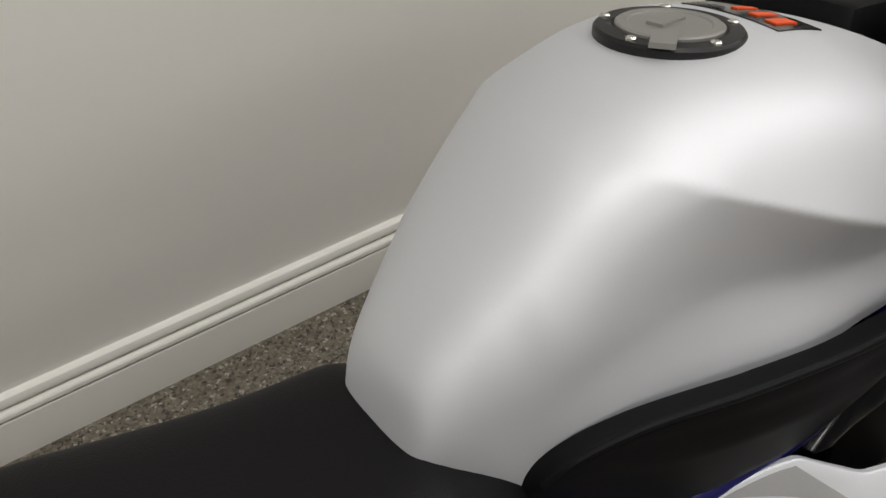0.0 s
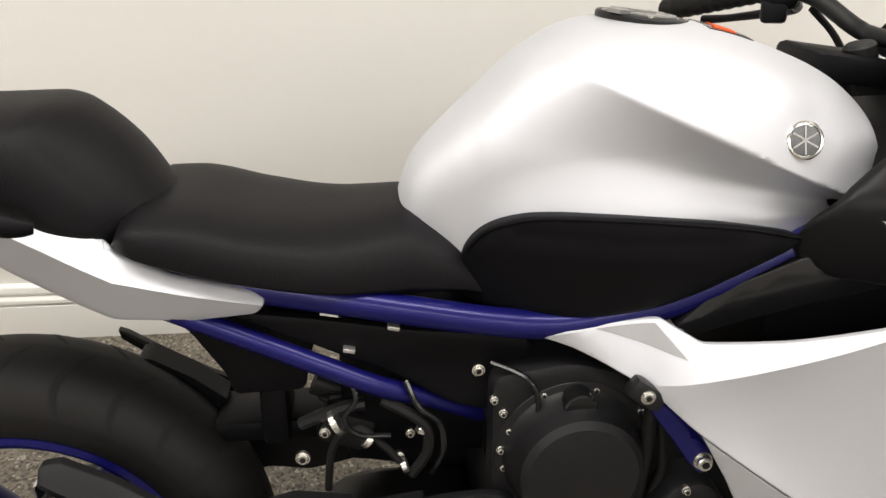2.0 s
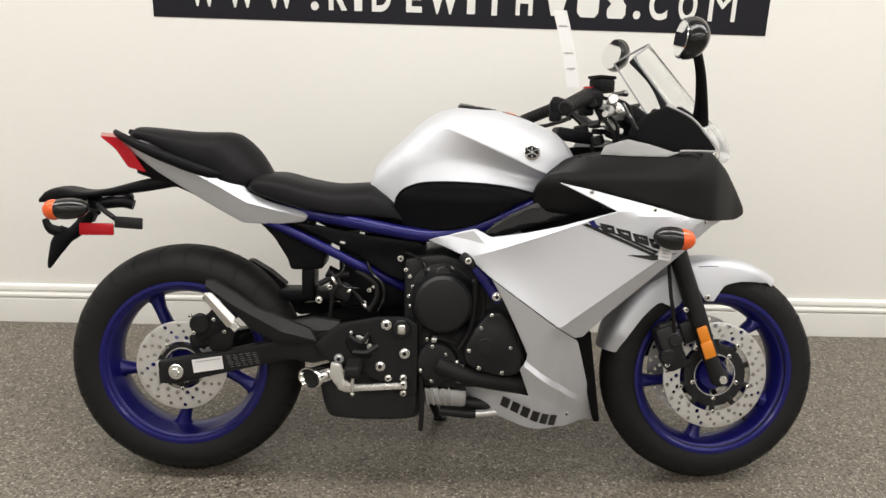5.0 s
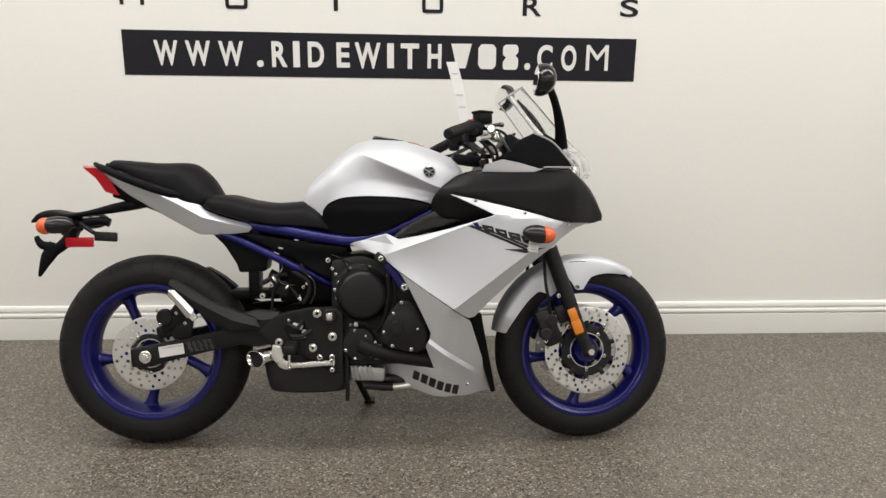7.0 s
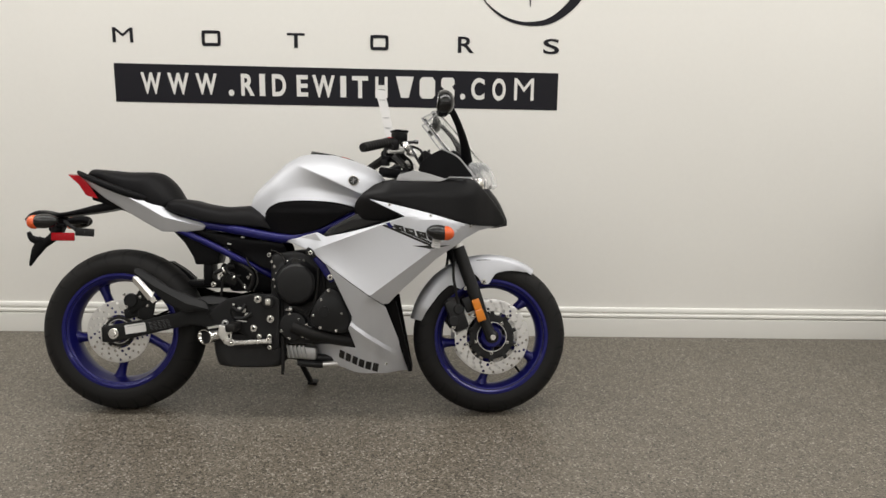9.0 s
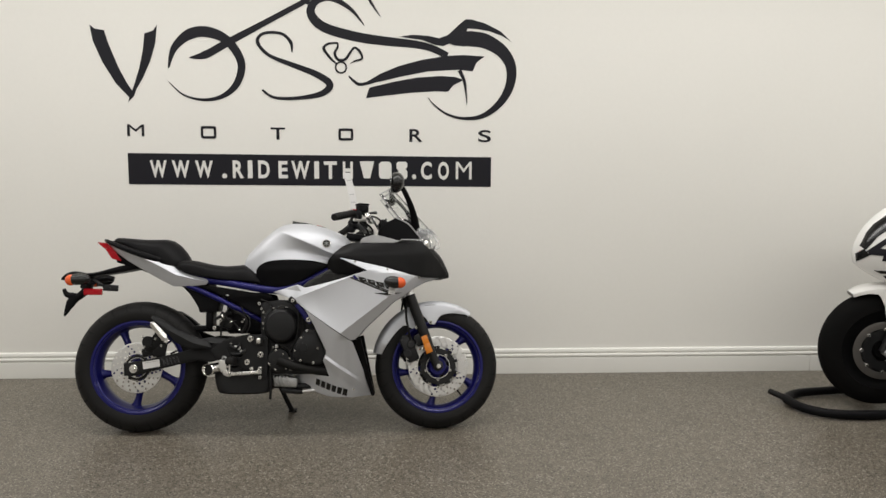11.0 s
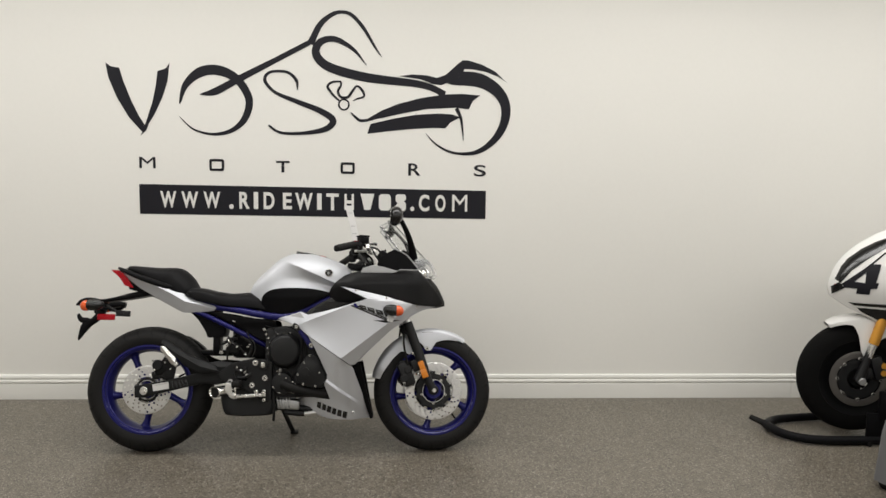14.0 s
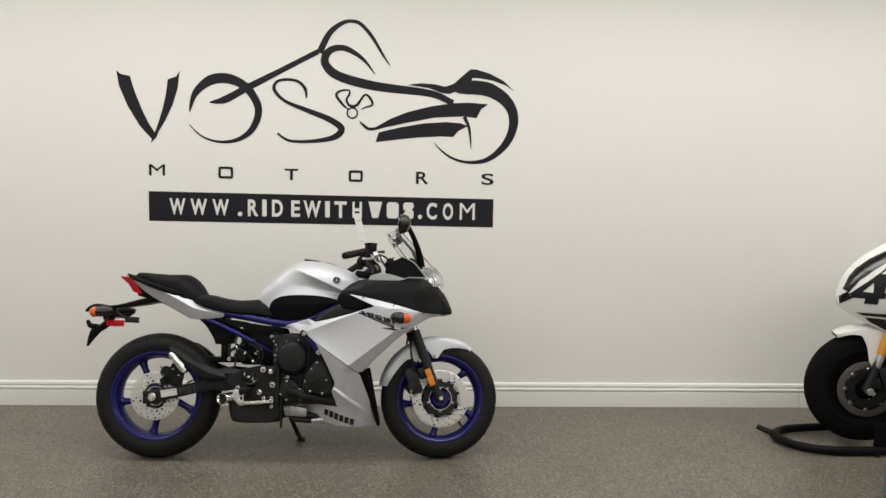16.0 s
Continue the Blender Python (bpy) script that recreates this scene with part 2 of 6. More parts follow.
def lathe(bm, prof, c=(0, 0, 0), seg=96, closed=True):
    """Turns a profile of (radius, y) about the y axis through c."""
    loops = []
    for q in range(seg):
        a = 2 * math.pi * q / seg
        loops.append([Vector((c[0] + r * math.cos(a), c[1] + y, c[2] + r * math.sin(a))) for r, y in prof])
    vs = [[bm.verts.new(p) for p in loop] for loop in loops]
    n = len(prof)
    for i in range(seg):
        a, b = vs[i], vs[(i + 1) % seg]
        for j in range(n if closed else n - 1):
            bm.faces.new((a[j], a[(j + 1) % n], b[(j + 1) % n], b[j]))


def chaikin(pts, n=2):
    for _ in range(n):
        out = []
        for i, p in enumerate(pts):
            q = pts[(i + 1) % len(pts)]
            out += [(0.75 * p[0] + 0.25 * q[0], 0.75 * p[1] + 0.25 * q[1]), (0.25 * p[0] + 0.75 * q[0], 0.25 * p[1] + 0.75 * q[1])]
        pts = out
    return pts


def soften(pts, r):
    """Rounds the corners of an outline by a small radius."""
    out = []
    n = len(pts)
    for i in range(n):
        p, a, b = Vector(pts[i]), Vector(pts[i - 1]), Vector(pts[(i + 1) % n])
        da, db = a - p, b - p
        k = min(r, 0.4 * da.length, 0.4 * db.length)
        s, e = p + da.normalized() * k, p + db.normalized() * k
        for t in (0, 0.33, 0.67, 1):
            q = s * (1 - t) ** 2 + p * 2 * t * (1 - t) + e * t * t
            out.append((q.x, q.y))
    return out


def inside(px, py, poly):
    poly = np.array(poly)
    x0, y0 = poly[:, 0], poly[:, 1]
    x1, y1 = np.roll(x0, -1), np.roll(y0, -1)
    hit = np.zeros(len(px), bool)
    for a, b, c, d in zip(x0, y0, x1, y1):
        if b == d:
            continue
        m = (b > py) != (d > py)
        hit ^= m & (px < (c - a) * (py - b) / (d - b) + a)
    return hit


def edge_distance(px, py, poly):
    poly = np.array(poly)
    a, b = poly, np.roll(poly, -1, 0)
    d = b - a
    L = (d**2).sum(1) + 1e-12
    p = np.stack([px, py], 1)[:, None]
    t = np.clip(((p - a) * d).sum(-1) / L, 0, 1)
    return np.sqrt(((p - a - t[..., None] * d) ** 2).sum(-1)).min(1)


def shell(bm, outline, yfun, thick=0.004, h=0.012, r=0.003, holes=(), side=-1, back=None, lines=()):
    """A curved panel over an outline in x and z: depth |y| = yfun(x, z), with rounded rims; side -1 is the right side."""
    from mathutils.geometry import delaunay_2d_cdt
    rim = []
    n = len(outline)
    for i in range(n):
        p, q = Vector(outline[i]), Vector(outline[(i + 1) % n])
        k = max(1, int((q - p).length / h + 0.5))
        rim += [tuple(p.lerp(q, j / k)) for j in range(k)]
    poly = np.array(rim)
    lo, hi = poly.min(0), poly.max(0)
    gx, gz = np.meshgrid(np.arange(lo[0] + h / 2, hi[0], h), np.arange(lo[1] + h / 2, hi[1], h))
    gx, gz = gx.ravel(), gz.ravel()
    ok = inside(gx, gz, rim)
    gx, gz = gx[ok], gz[ok]
    ok = edge_distance(gx, gz, rim) > max(0.45 * h, 1.5 * r)
    inner = [(float(a), float(b)) for a, b in zip(gx[ok], gz[ok])]
    if r:
        t = np.roll(poly, -1, 0) - np.roll(poly, 1, 0)
        nn = np.stack([-t[:, 1], t[:, 0]], 1) / (np.linalg.norm(t, axis=1)[:, None] + 1e-9)
        for k in (0.3, 1.0):
            for sgn in (-1, 1):
                q = poly + sgn * nn * r * k
                good = inside(q[:, 0], q[:, 1], rim) & (edge_distance(q[:, 0], q[:, 1], rim) > 0.8 * r * k)
                inner += [(float(a), float(b)) for a, b in q[good]]
    hv, hf = [], []
    folds, fold_edges = [], []
    for line in lines:
        first = None
        for a, b in zip(line, line[1:]):
            p, q = Vector(a), Vector(b)
            k = max(1, int((q - p).length / h + 0.5))
            for j in range(k + 1):
                c = p.lerp(q, j / k)
                if inside(np.array([c.x]), np.array([c.y]), rim)[0] and edge_distance(np.array([c.x]), np.array([c.y]), rim)[0] > 0.5 * r:
                    folds.append((c.x, c.y))
                    if first is not None:
                        fold_edges.append((first, len(folds) - 1))
                    first = len(folds) - 1
                else:
                    first = None
    if folds:
        fa = np.array(folds)
        inner = [p for p in inner if np.hypot(*(fa - p).T).min() > 0.3 * h]
    n0 = len(rim) + len(inner)
    inner += folds
    fold_edges = [(a + n0, b + n0) for a, b in fold_edges]
    base = len(rim) + len(inner)
    for hole in holes:
        hf.append(list(range(base + len(hv), base + len(hv) + len(hole))))
        hv += hole
    vs, _, fs, *_ = delaunay_2d_cdt([Vector(p) for p in rim + inner + list(hv)], fold_edges + [(f[i], f[(i + 1) % len(f)]) for f in hf for i in range(len(f))], [list(range(len(rim)))], 1, 1e-5)
    px, pz = np.array([v.x for v in vs]), np.array([v.y for v in vs])
    d = np.minimum(edge_distance(px, pz, rim), r) if r else np.zeros(len(px))
    drop = r - np.sqrt(np.maximum(0, r * r - (r - d) ** 2)) if r else d
    tris = []
    for f in fs:
        c = sum((vs[i] for i in f), Vector((0, 0))) / len(f)
        if holes and any(inside(np.array([c.x]), np.array([c.y]), hole)[0] for hole in holes):
            continue
        tris.append(tuple(f))
    used = sorted({i for f in tris for i in f})
    front = {i: bm.verts.new((px[i], side * (yfun(px[i], pz[i]) - drop[i]), pz[i])) for i in used}
    rear = {i: bm.verts.new((px[i], side * (back if back is not None else yfun(px[i], pz[i]) - max(thick, drop[i] + 0.0005)), pz[i])) for i in used}
    count = {}
    for f in tris:
        bm.faces.new([front[i] for i in f])
        bm.faces.new([rear[i] for i in reversed(f)])
        for i in range(len(f)):
            a, b = f[i], f[(i + 1) % len(f)]
            key = (min(a, b), max(a, b))
            count[key] = count.get(key, 0) + 1
    for (a, b), k in count.items():
        if k == 1:
            bm.faces.new((front[a], front[b], rear[b], rear[a]))


def prism(bm, outline, y0, y1, bevel=0.003):
    """An outline in x and z, filled from y0 to y1, with rounded rims."""
    shell(bm, outline, lambda x, z: max(abs(y0), abs(y1)), abs(y1 - y0), 0.02, bevel, side=-1 if y0 + y1 < 0 else 1)


def circle(cx, cz, r, n=20, a0=0.0):
    return [(cx + r * math.cos(a0 + 2 * math.pi * k / n), cz + r * math.sin(a0 + 2 * math.pi * k / n)) for k in range(n)]


def loft_x(bm, xs, zt, zb, w, n=2.5, zm=0.45, wb=0.9, pts=16, fold=None):
    """A body along x, the same on both sides: top line, bottom line, half width, each a function of x."""
    loops = []
    for x in xs:
        t, b, hw = zt(x), zb(x), w(x)
        nn = n(x) if callable(n) else n
        mid = b + (zm(x) if callable(zm) else zm) * (t - b)
        half = []
        for k in range(pts + 1):
            a = 0.5 * math.pi * k / pts
            half.append((hw * math.sin(a) ** (2 / nn), mid + (t - mid) * math.cos(a) ** (2 / nn)))
        low = wb(x) if callable(wb) else wb
        for k in range(1, pts + 1):
            s = k / pts
            half.append((hw * (1 - (1 - low) * s**1.6), mid + (b - mid) * s))
        if fold:
            half = [(fold(x, y, z), z) for y, z in half]
        right = [Vector((x, -y, z)) for y, z in half]
        left = [Vector((x, y, z)) for y, z in half[1:]]
        loops.append(right[::-1] + left)
    rings(bm, loops)


def span(a, b, n):
    return [a + (b - a) * i / (n - 1) for i in range(n)]


def bolt(parent, x, y, z, r=0.006, out=0.005, material=None, name="bolt"):
    """A hex socket bolt head that faces the right side."""
    bm = bmesh.new()
    s = 1 if y > 0 else -1
    cyl(bm, (x, y - s * 0.004, z), (x, y + s * 0.001, z), r * 1.15, seg=16)
    cyl(bm, (x, y, z), (x, y + s * out, z), r * 0.92, seg=14, bevel=r * 0.18)
    cyl(bm, (x, y + s * out, z), (x, y + s * (out + 0.0004), z), r * 0.5, seg=6)
    ob = part(name, bm, material or BOLT, parent, smooth=35)
    ob.data.materials.append(GROOVE)
    for f in ob.data.polygons[-8:]:
        f.material_index = 1
    return ob


def ribbon(bm, pts, widths, y, thick=0.0015, step=10):
    """A flat brush stroke on the wall, of varying width."""
    path = catmull([Vector((*p, 0)) for p in pts], step)
    per = (len(path) - 1) / (len(pts) - 1)
    loops = []
    for i, p in enumerate(path):
        d = (path[min(i + 1, len(path) - 1)] - path[max(i - 1, 0)]).normalized()
        nrm = Vector((-d.y, d.x, 0))
        k = i / per
        j = min(int(k), len(widths) - 2)
        hw = 0.5 * (widths[j] + (widths[j + 1] - widths[j]) * (k - j))
        a, b = p + nrm * hw, p - nrm * hw
        loops.append([Vector((a.x, y, a.y)), Vector((b.x, y, b.y)), Vector((b.x, y - thick, b.y)), Vector((a.x, y - thick, a.y))])
    rings(bm, loops)


def glyph(ch, x0, x1, z0, z1, place, material, parent, name="letter", thick=0.0015, bold=0.0, label=""):
    """One letter, fitted to a box; place maps (x, z, depth) to the world of the parent."""
    cu = bpy.data.curves.new("glyph", "FONT")
    cu.body, cu.extrude, cu.offset, cu.resolution_u = ch, 0.01, bold, 6
    tmp = bpy.data.objects.new("glyph", cu)
    scene.collection.objects.link(tmp)
    bpy.context.view_layer.update()
    me = bpy.data.meshes.new_from_object(tmp.evaluated_get(bpy.context.evaluated_depsgraph_get()))
    bpy.data.objects.remove(tmp)
    co = np.array([v.co for v in me.vertices])
    lo, hi = co.min(0), co.max(0)
    for v in me.vertices:
        a = (v.co - Vector(lo))
        v.co = place(x0 + (x1 - x0) * a.x / (hi[0] - lo[0]), z0 + (z1 - z0) * a.y / (hi[1] - lo[1]), thick * a.z / (hi[2] - lo[2]))
    me.name = name
    me.materials.clear()
    me.materials.append(material)
    ob = new(name, me)
    ob.parent = parent
    if label:
        tagged(ob, label)
    return ob


# ---- the room ----
WALL_Y = 0.90
FLOOR_Z = 0.0


def slab(name, lo, hi, material, label):
    bm = bmesh.new()
    c = [(a + b) / 2 for a, b in zip(lo, hi)]
    block(bm, c, [b - a for a, b in zip(lo, hi)], bevel=0)
    return tagged(part(name, bm, material), label, name.split("_")[0], kind="structure")


slab("floor", (-5, -7, -0.1), (8, WALL_Y, FLOOR_Z), FLOOR, "grey and tan speckled flake epoxy showroom floor")
slab("wall_north", (-5.15, WALL_Y, -0.1), (8.15, WALL_Y + 0.15, 3.2), WALL, "plain white painted showroom wall behind the motorcycles")
slab("wall_south", (-5.15, -7.15, -0.1), (8.15, -7, 3.2), WALL, "plain white painted wall closing the showroom")
slab("wall_west", (-5.15, -7, -0.1), (-5, WALL_Y, 3.2), WALL, "plain white painted wall closing the showroom")
slab("wall_east", (8, -7, -0.1), (8.15, WALL_Y, 3.2), WALL, "plain white painted wall closing the showroom")
slab("ceiling", (-5, -7, 3.05), (8, WALL_Y, 3.2), CEIL, "flat off-white showroom ceiling")

# Baseboard: a flat board with a groove, a bead and a rounded cap.
BOARD = [(0, 0.0), (0.0155, 0.0), (0.016, 0.0025), (0.016, 0.097), (0.0145, 0.099), (0.0085, 0.1005), (0.0085, 0.1025), (0.0165, 0.1045), (0.0195, 0.109),
         (0.0195, 0.117), (0.017, 0.1205), (0.006, 0.1225), (0.0045, 0.126), (0.0055, 0.1295), (0.0115, 0.1305), (0.014, 0.134), (0.0138, 0.144), (0.0115, 0.150), (0.007, 0.1535), (0, 0.1545)]
for bx0, bx1 in ((-4.995, 3.828), (3.8305, 7.995)):
    bm = bmesh.new()
    rings(bm, [[Vector((x, WALL_Y - d, z + 0.0003)) for d, z in BOARD] for x in (bx0, bx1)])
    tagged(part("baseboard", bm, TRIM, smooth=25), "white painted moulded wooden baseboard along the wall", "baseboard", kind="structure")

# ---- the wall decal ----
SY = WALL_Y - 0.0006


def decal(outline, name, parent, material=VINYL, lift=0.0):
    bm = bmesh.new()
    shell(bm, outline, lambda x, z: SY - lift, 0.0014, 0.06, 0, side=1)
    return part(name, bm, material, parent)


def stroke(pts, widths, name, parent):
    bm = bmesh.new()
    ribbon(bm, pts, widths, SY - 0.00012 * (len(parent.children) % 9))
    return part(name, bm, VINYL, parent)


sign = thing("wall_decal", "black vinyl motorcycle artwork and lettering stuck on the white wall", "wall sign")
decal([(-0.292, 1.150), (1.818, 1.147), (1.818, 1.322), (-0.292, 1.330)], "banner", sign)
PX = lambda p: -0.292 + (p - 247) * 0.003447
for ch, x0, x1, z0, z1 in (("W", -0.168, -0.072, 1.189, 1.290), ("W", -0.042, 0.059, 1.189, 1.290), ("W", 0.091, 0.192, 1.190, 1.290), (".", 0.245, 0.272, 1.187, 1.216),
                          ("R", 0.306, 0.369, 1.189, 1.292), ("I", 0.393, 0.420, 1.189, 1.293), ("D", 0.453, 0.519, 1.189, 1.293), ("E", 0.570, 0.624, 1.190, 1.291),
                          ("W", 0.645, 0.752, 1.187, 1.292), ("I", 0.778, 0.806, 1.190, 1.290), ("T", 0.834, 0.910, 1.188, 1.291), ("H", 0.945, 1.003, 1.191, 1.290),
                          (".", 1.350, 1.375, 1.190, 1.218), ("C", 1.403, 1.467, 1.189, 1.293), ("O", 1.504, 1.568, 1.188, 1.293), ("M", 1.609, 1.703, 1.191, 1.295)):
    glyph(ch, x0, x1, z0, z1, lambda x, z, d: Vector((x, SY - 0.0018 - d, z)), VINYL_WHITE, sign, bold=0.0 if ch == "M" else 0.03)
for outline in ([(1.043, 1.293), (1.128, 1.293), (1.104, 1.193), (1.067, 1.193)],
                [(1.169, 1.191), (1.217, 1.191), (1.230, 1.207), (1.230, 1.276), (1.217, 1.292), (1.169, 1.292), (1.156, 1.276), (1.156, 1.207)],
                [(1.265, 1.190), (1.314, 1.190), (1.323, 1.204), (1.323, 1.235), (1.311, 1.249), (1.323, 1.261), (1.323, 1.280), (1.314, 1.292), (1.268, 1.292), (1.259, 1.280), (1.259, 1.251), (1.272, 1.239), (1.259, 1.221), (1.259, 1.200)]):
    bm = bmesh.new()
    shell(bm, outline, lambda x, z: SY - 0.0018, 0.0012, 0.06, 0, side=1)
    part("bar", bm, VINYL_WHITE, sign)
for ch, x0, x1, z0, z1 in (("M", -0.288, -0.192, 1.426, 1.494), ("O", 0.129, 0.218, 1.417, 1.488), ("T", 0.530, 0.613, 1.415, 1.484),
                          ("O", 0.921, 1.008, 1.413, 1.482), ("R", 1.335, 1.412, 1.408, 1.483), ("S", 1.740, 1.816, 1.410, 1.481)):
    if ch == "O":
        t = 0.0145
        stroke([(x0 + t + (x1 - x0 - 2 * t) * u, z0 + t / 2 + (z1 - z0 - t) * v) for u, v in ((0.5, 0), (1, 0), (1.11, 0.12), (1.11, 0.88), (1, 1), (0, 1), (-0.11, 0.88), (-0.11, 0.12), (0, 0), (0.5, 0))], [t] * 10, "letter", sign)
    else:
        glyph(ch, x0, x1, z0, z1, lambda x, z, d: Vector((x, SY - d, z)), VINYL, sign, bold=0.0 if ch == "M" else 0.014)
decal([(-0.470, 2.049), (-0.442, 2.028), (-0.391, 2.020), (-0.370, 1.944), (-0.323, 1.821), (-0.281, 1.734), (-0.242, 1.673), (-0.262, 1.641), (-0.340, 1.726), (-0.409, 1.844), (-0.457, 1.963)], "stroke", sign)
decal([(-0.095, 2.056), (-0.109, 1.951), (-0.141, 1.852), (-0.186, 1.758), (-0.227, 1.691), (-0.240, 1.655), (-0.276, 1.621), (-0.237, 1.717), (-0.203, 1.817), (-0.179, 1.917), (-0.167, 2.005), (-0.117, 2.023)], "stroke", sign, lift=0.0003)
stroke([(-0.040, 1.815), (-0.005, 1.925), (0.085, 2.005), (0.195, 2.018), (0.305, 1.965), (0.372, 1.85), (0.345, 1.735), (0.265, 1.662), (0.155, 1.638), (0.04, 1.665), (-0.042, 1.738)],
       [0.006, 0.038, 0.06, 0.06, 0.05, 0.045, 0.04, 0.026, 0.016, 0.01, 0.003], "stroke", sign)
stroke([(0.08, 1.874), (0.17, 1.892), (0.30, 1.963), (0.52, 2.08), (0.735, 2.195)], [0.004, 0.044, 0.042, 0.032, 0.03], "stroke", sign)
stroke([(0.741, 2.186), (0.798, 2.30), (0.866, 2.36), (0.925, 2.379), (0.987, 2.364), (1.057, 2.291), (1.127, 2.18), (1.17, 2.119)], [0.042, 0.034, 0.026, 0.02, 0.022, 0.022, 0.014, 0.002], "stroke", sign)
stroke([(1.077, 2.069), (1.007, 2.153), (0.92, 2.208), (0.858, 2.22), (0.799, 2.198), (0.772, 2.146), (0.794, 2.095), (0.853, 2.053), (0.957, 2.021), (1.078, 1.997), (1.20, 1.983), (1.357, 1.969), (1.462, 1.948), (1.555, 1.905)],
       [0.003, 0.02, 0.032, 0.036, 0.042, 0.048, 0.052, 0.054, 0.056, 0.054, 0.05, 0.044, 0.04, 0.038], "stroke", sign)
stroke([(0.662, 1.912), (0.655, 1.97), (0.60, 2.017), (0.50, 2.015), (0.468, 1.965), (0.53, 1.895), (0.66, 1.843), (0.80, 1.79), (0.875, 1.735), (0.83, 1.682), (0.70, 1.655), (0.56, 1.655), (0.487, 1.698)],
       [0.006, 0.02, 0.016, 0.016, 0.02, 0.018, 0.028, 0.036, 0.042, 0.034, 0.02, 0.016, 0.012], "stroke", sign)
stroke([(0.923, 1.969), (0.871, 1.964), (0.844, 1.936), (0.879, 1.885), (0.917, 1.851)], [0.01, 0.012, 0.016, 0.014, 0.008], "stroke", sign)
stroke([(0.923, 1.969), (0.923, 1.945), (0.906, 1.91), (0.924, 1.876), (0.965, 1.877), (0.992, 1.912), (1.02, 1.944), (1.051, 1.92), (1.062, 1.883), (1.021, 1.868), (0.993, 1.853)],
       [0.008, 0.012, 0.014, 0.016, 0.016, 0.014, 0.012, 0.016, 0.012, 0.008, 0.002], "stroke", sign)
stroke([(0.941 + 0.031 * math.cos(a), 1.831 + 0.031 * math.sin(a)) for a in [2 * math.pi * k / 10 for k in range(11)]], [0.009] * 11, "stroke", sign)
stroke([(0.984, 1.784), (1.012, 1.757), (1.047, 1.737), (1.116, 1.749), (1.203, 1.779)], [0.006, 0.016, 0.018, 0.016, 0.008], "stroke", sign)
decal([(1.064, 1.737), (1.168, 1.799), (1.272, 1.843), (1.411, 1.881), (1.55, 1.905), (1.656, 1.911), (1.772, 1.904), (1.727, 1.871), (1.703, 1.819), (1.622, 1.827), (1.447, 1.816), (1.273, 1.78), (1.168, 1.754)], "stroke", sign)
decal([(1.103, 1.718), (1.238, 1.752), (1.377, 1.779), (1.518, 1.79), (1.605, 1.785), (1.652, 1.769), (1.589, 1.736), (1.561, 1.7), (1.484, 1.702), (1.344, 1.692), (1.204, 1.675), (1.083, 1.658)], "stroke", sign)
stroke([(1.626, 1.824), (1.655, 1.762), (1.667, 1.685), (1.672, 1.626)], [0.024, 0.018, 0.01, 0.002], "stroke", sign)
decal([(1.276, 2.009), (1.356, 2.021), (1.443, 2.017), (1.506, 2.004), (1.558, 2.023), (1.624, 2.084), (1.658, 2.112), (1.693, 2.113), (1.775, 2.091), (1.864, 2.048), (1.929, 1.988), (1.875, 2.021), (1.80, 2.047), (1.723, 2.059), (1.673, 2.061), (1.667, 2.047),
       (1.690, 2.03), (1.655, 1.96), (1.591, 1.965), (1.566, 1.975), (1.532, 1.96), (1.479, 1.966), (1.409, 1.992)], "stroke", sign)
stroke([(1.640, 2.003), (1.70, 2.003), (1.777, 1.991), (1.866, 1.941), (1.921, 1.866), (1.93, 1.779), (1.901, 1.69), (1.839, 1.612), (1.752, 1.558), (1.646, 1.548), (1.557, 1.571), (1.486, 1.618), (1.443, 1.666)],
       [0.08, 0.086, 0.084, 0.072, 0.062, 0.055, 0.048, 0.038, 0.026, 0.016, 0.013, 0.009, 0.002], "stroke", sign)

# The whole sign hangs a touch lower at its far end.
for ob in sign.children:
    for v in ob.data.vertices:
        v.co.z += 0.0060 - 0.0046 * (v.co.x + 0.29)

# ---- the motorcycle ----
LEAN = pose(0, -0.035, 0, -12, 0, 0)
bike = thing("motorcycle", "silver and black sport motorcycle with blue frame, on its side stand", "motorcycle", LEAN)

# Fuel tank.
TANK_TOP = [(0.495, 0.768), (0.503, 0.795), (0.516, 0.829), (0.553, 0.871), (0.598, 0.913), (0.657, 0.964), (0.717, 0.990), (0.763, 0.9945), (0.808, 0.992), (0.869, 0.981), (0.947, 0.954), (0.993, 0.933), (1.025, 0.904), (1.045, 0.872)]
TANK_W = [(0.495, 0.040), (0.505, 0.052), (0.54, 0.072), (0.575, 0.088), (0.61, 0.102), (0.65, 0.114), (0.72, 0.136), (0.80, 0.160), (0.88, 0.166), (0.95, 0.157), (1.01, 0.136), (1.045, 0.10)]


def crease_z(x):
    return 0.968 - (x - 0.645) * 0.452


def tank_fold(x, y, z):
    """Scoops the flank out below the crease, deeper towards the front."""
    g = min(max((x - 0.592) / 0.055, 0), 1)
    g = g * g * (3 - 2 * g)
    d = crease_z(x) - z
    if y < 0.06:
        return y
    k = min(max((y - 0.06) / 0.05, 0), 1)
    if d < 0:
        return y + 0.010 * g * k * max(0, 1 + d / 0.07) ** 2
    depth = lerp(x, [(0.595, 0.0), (0.655, 0.007), (0.72, 0.015), (0.80, 0.022), (0.95, 0.026)])
    t = min(d / max(0.03, crease_z(x) - 0.790), 1)
    u = min(t / 0.60, 1)
    b = min(max((t - 0.45) / 0.55, 0), 1)
    return y + k * (0.010 * g - (depth + 0.010 * g) * (1 - (1 - u) ** 2) + 0.5 * depth * b * b * (3 - 2 * b))


def tank_w(x):
    return ease(x, TANK_W)


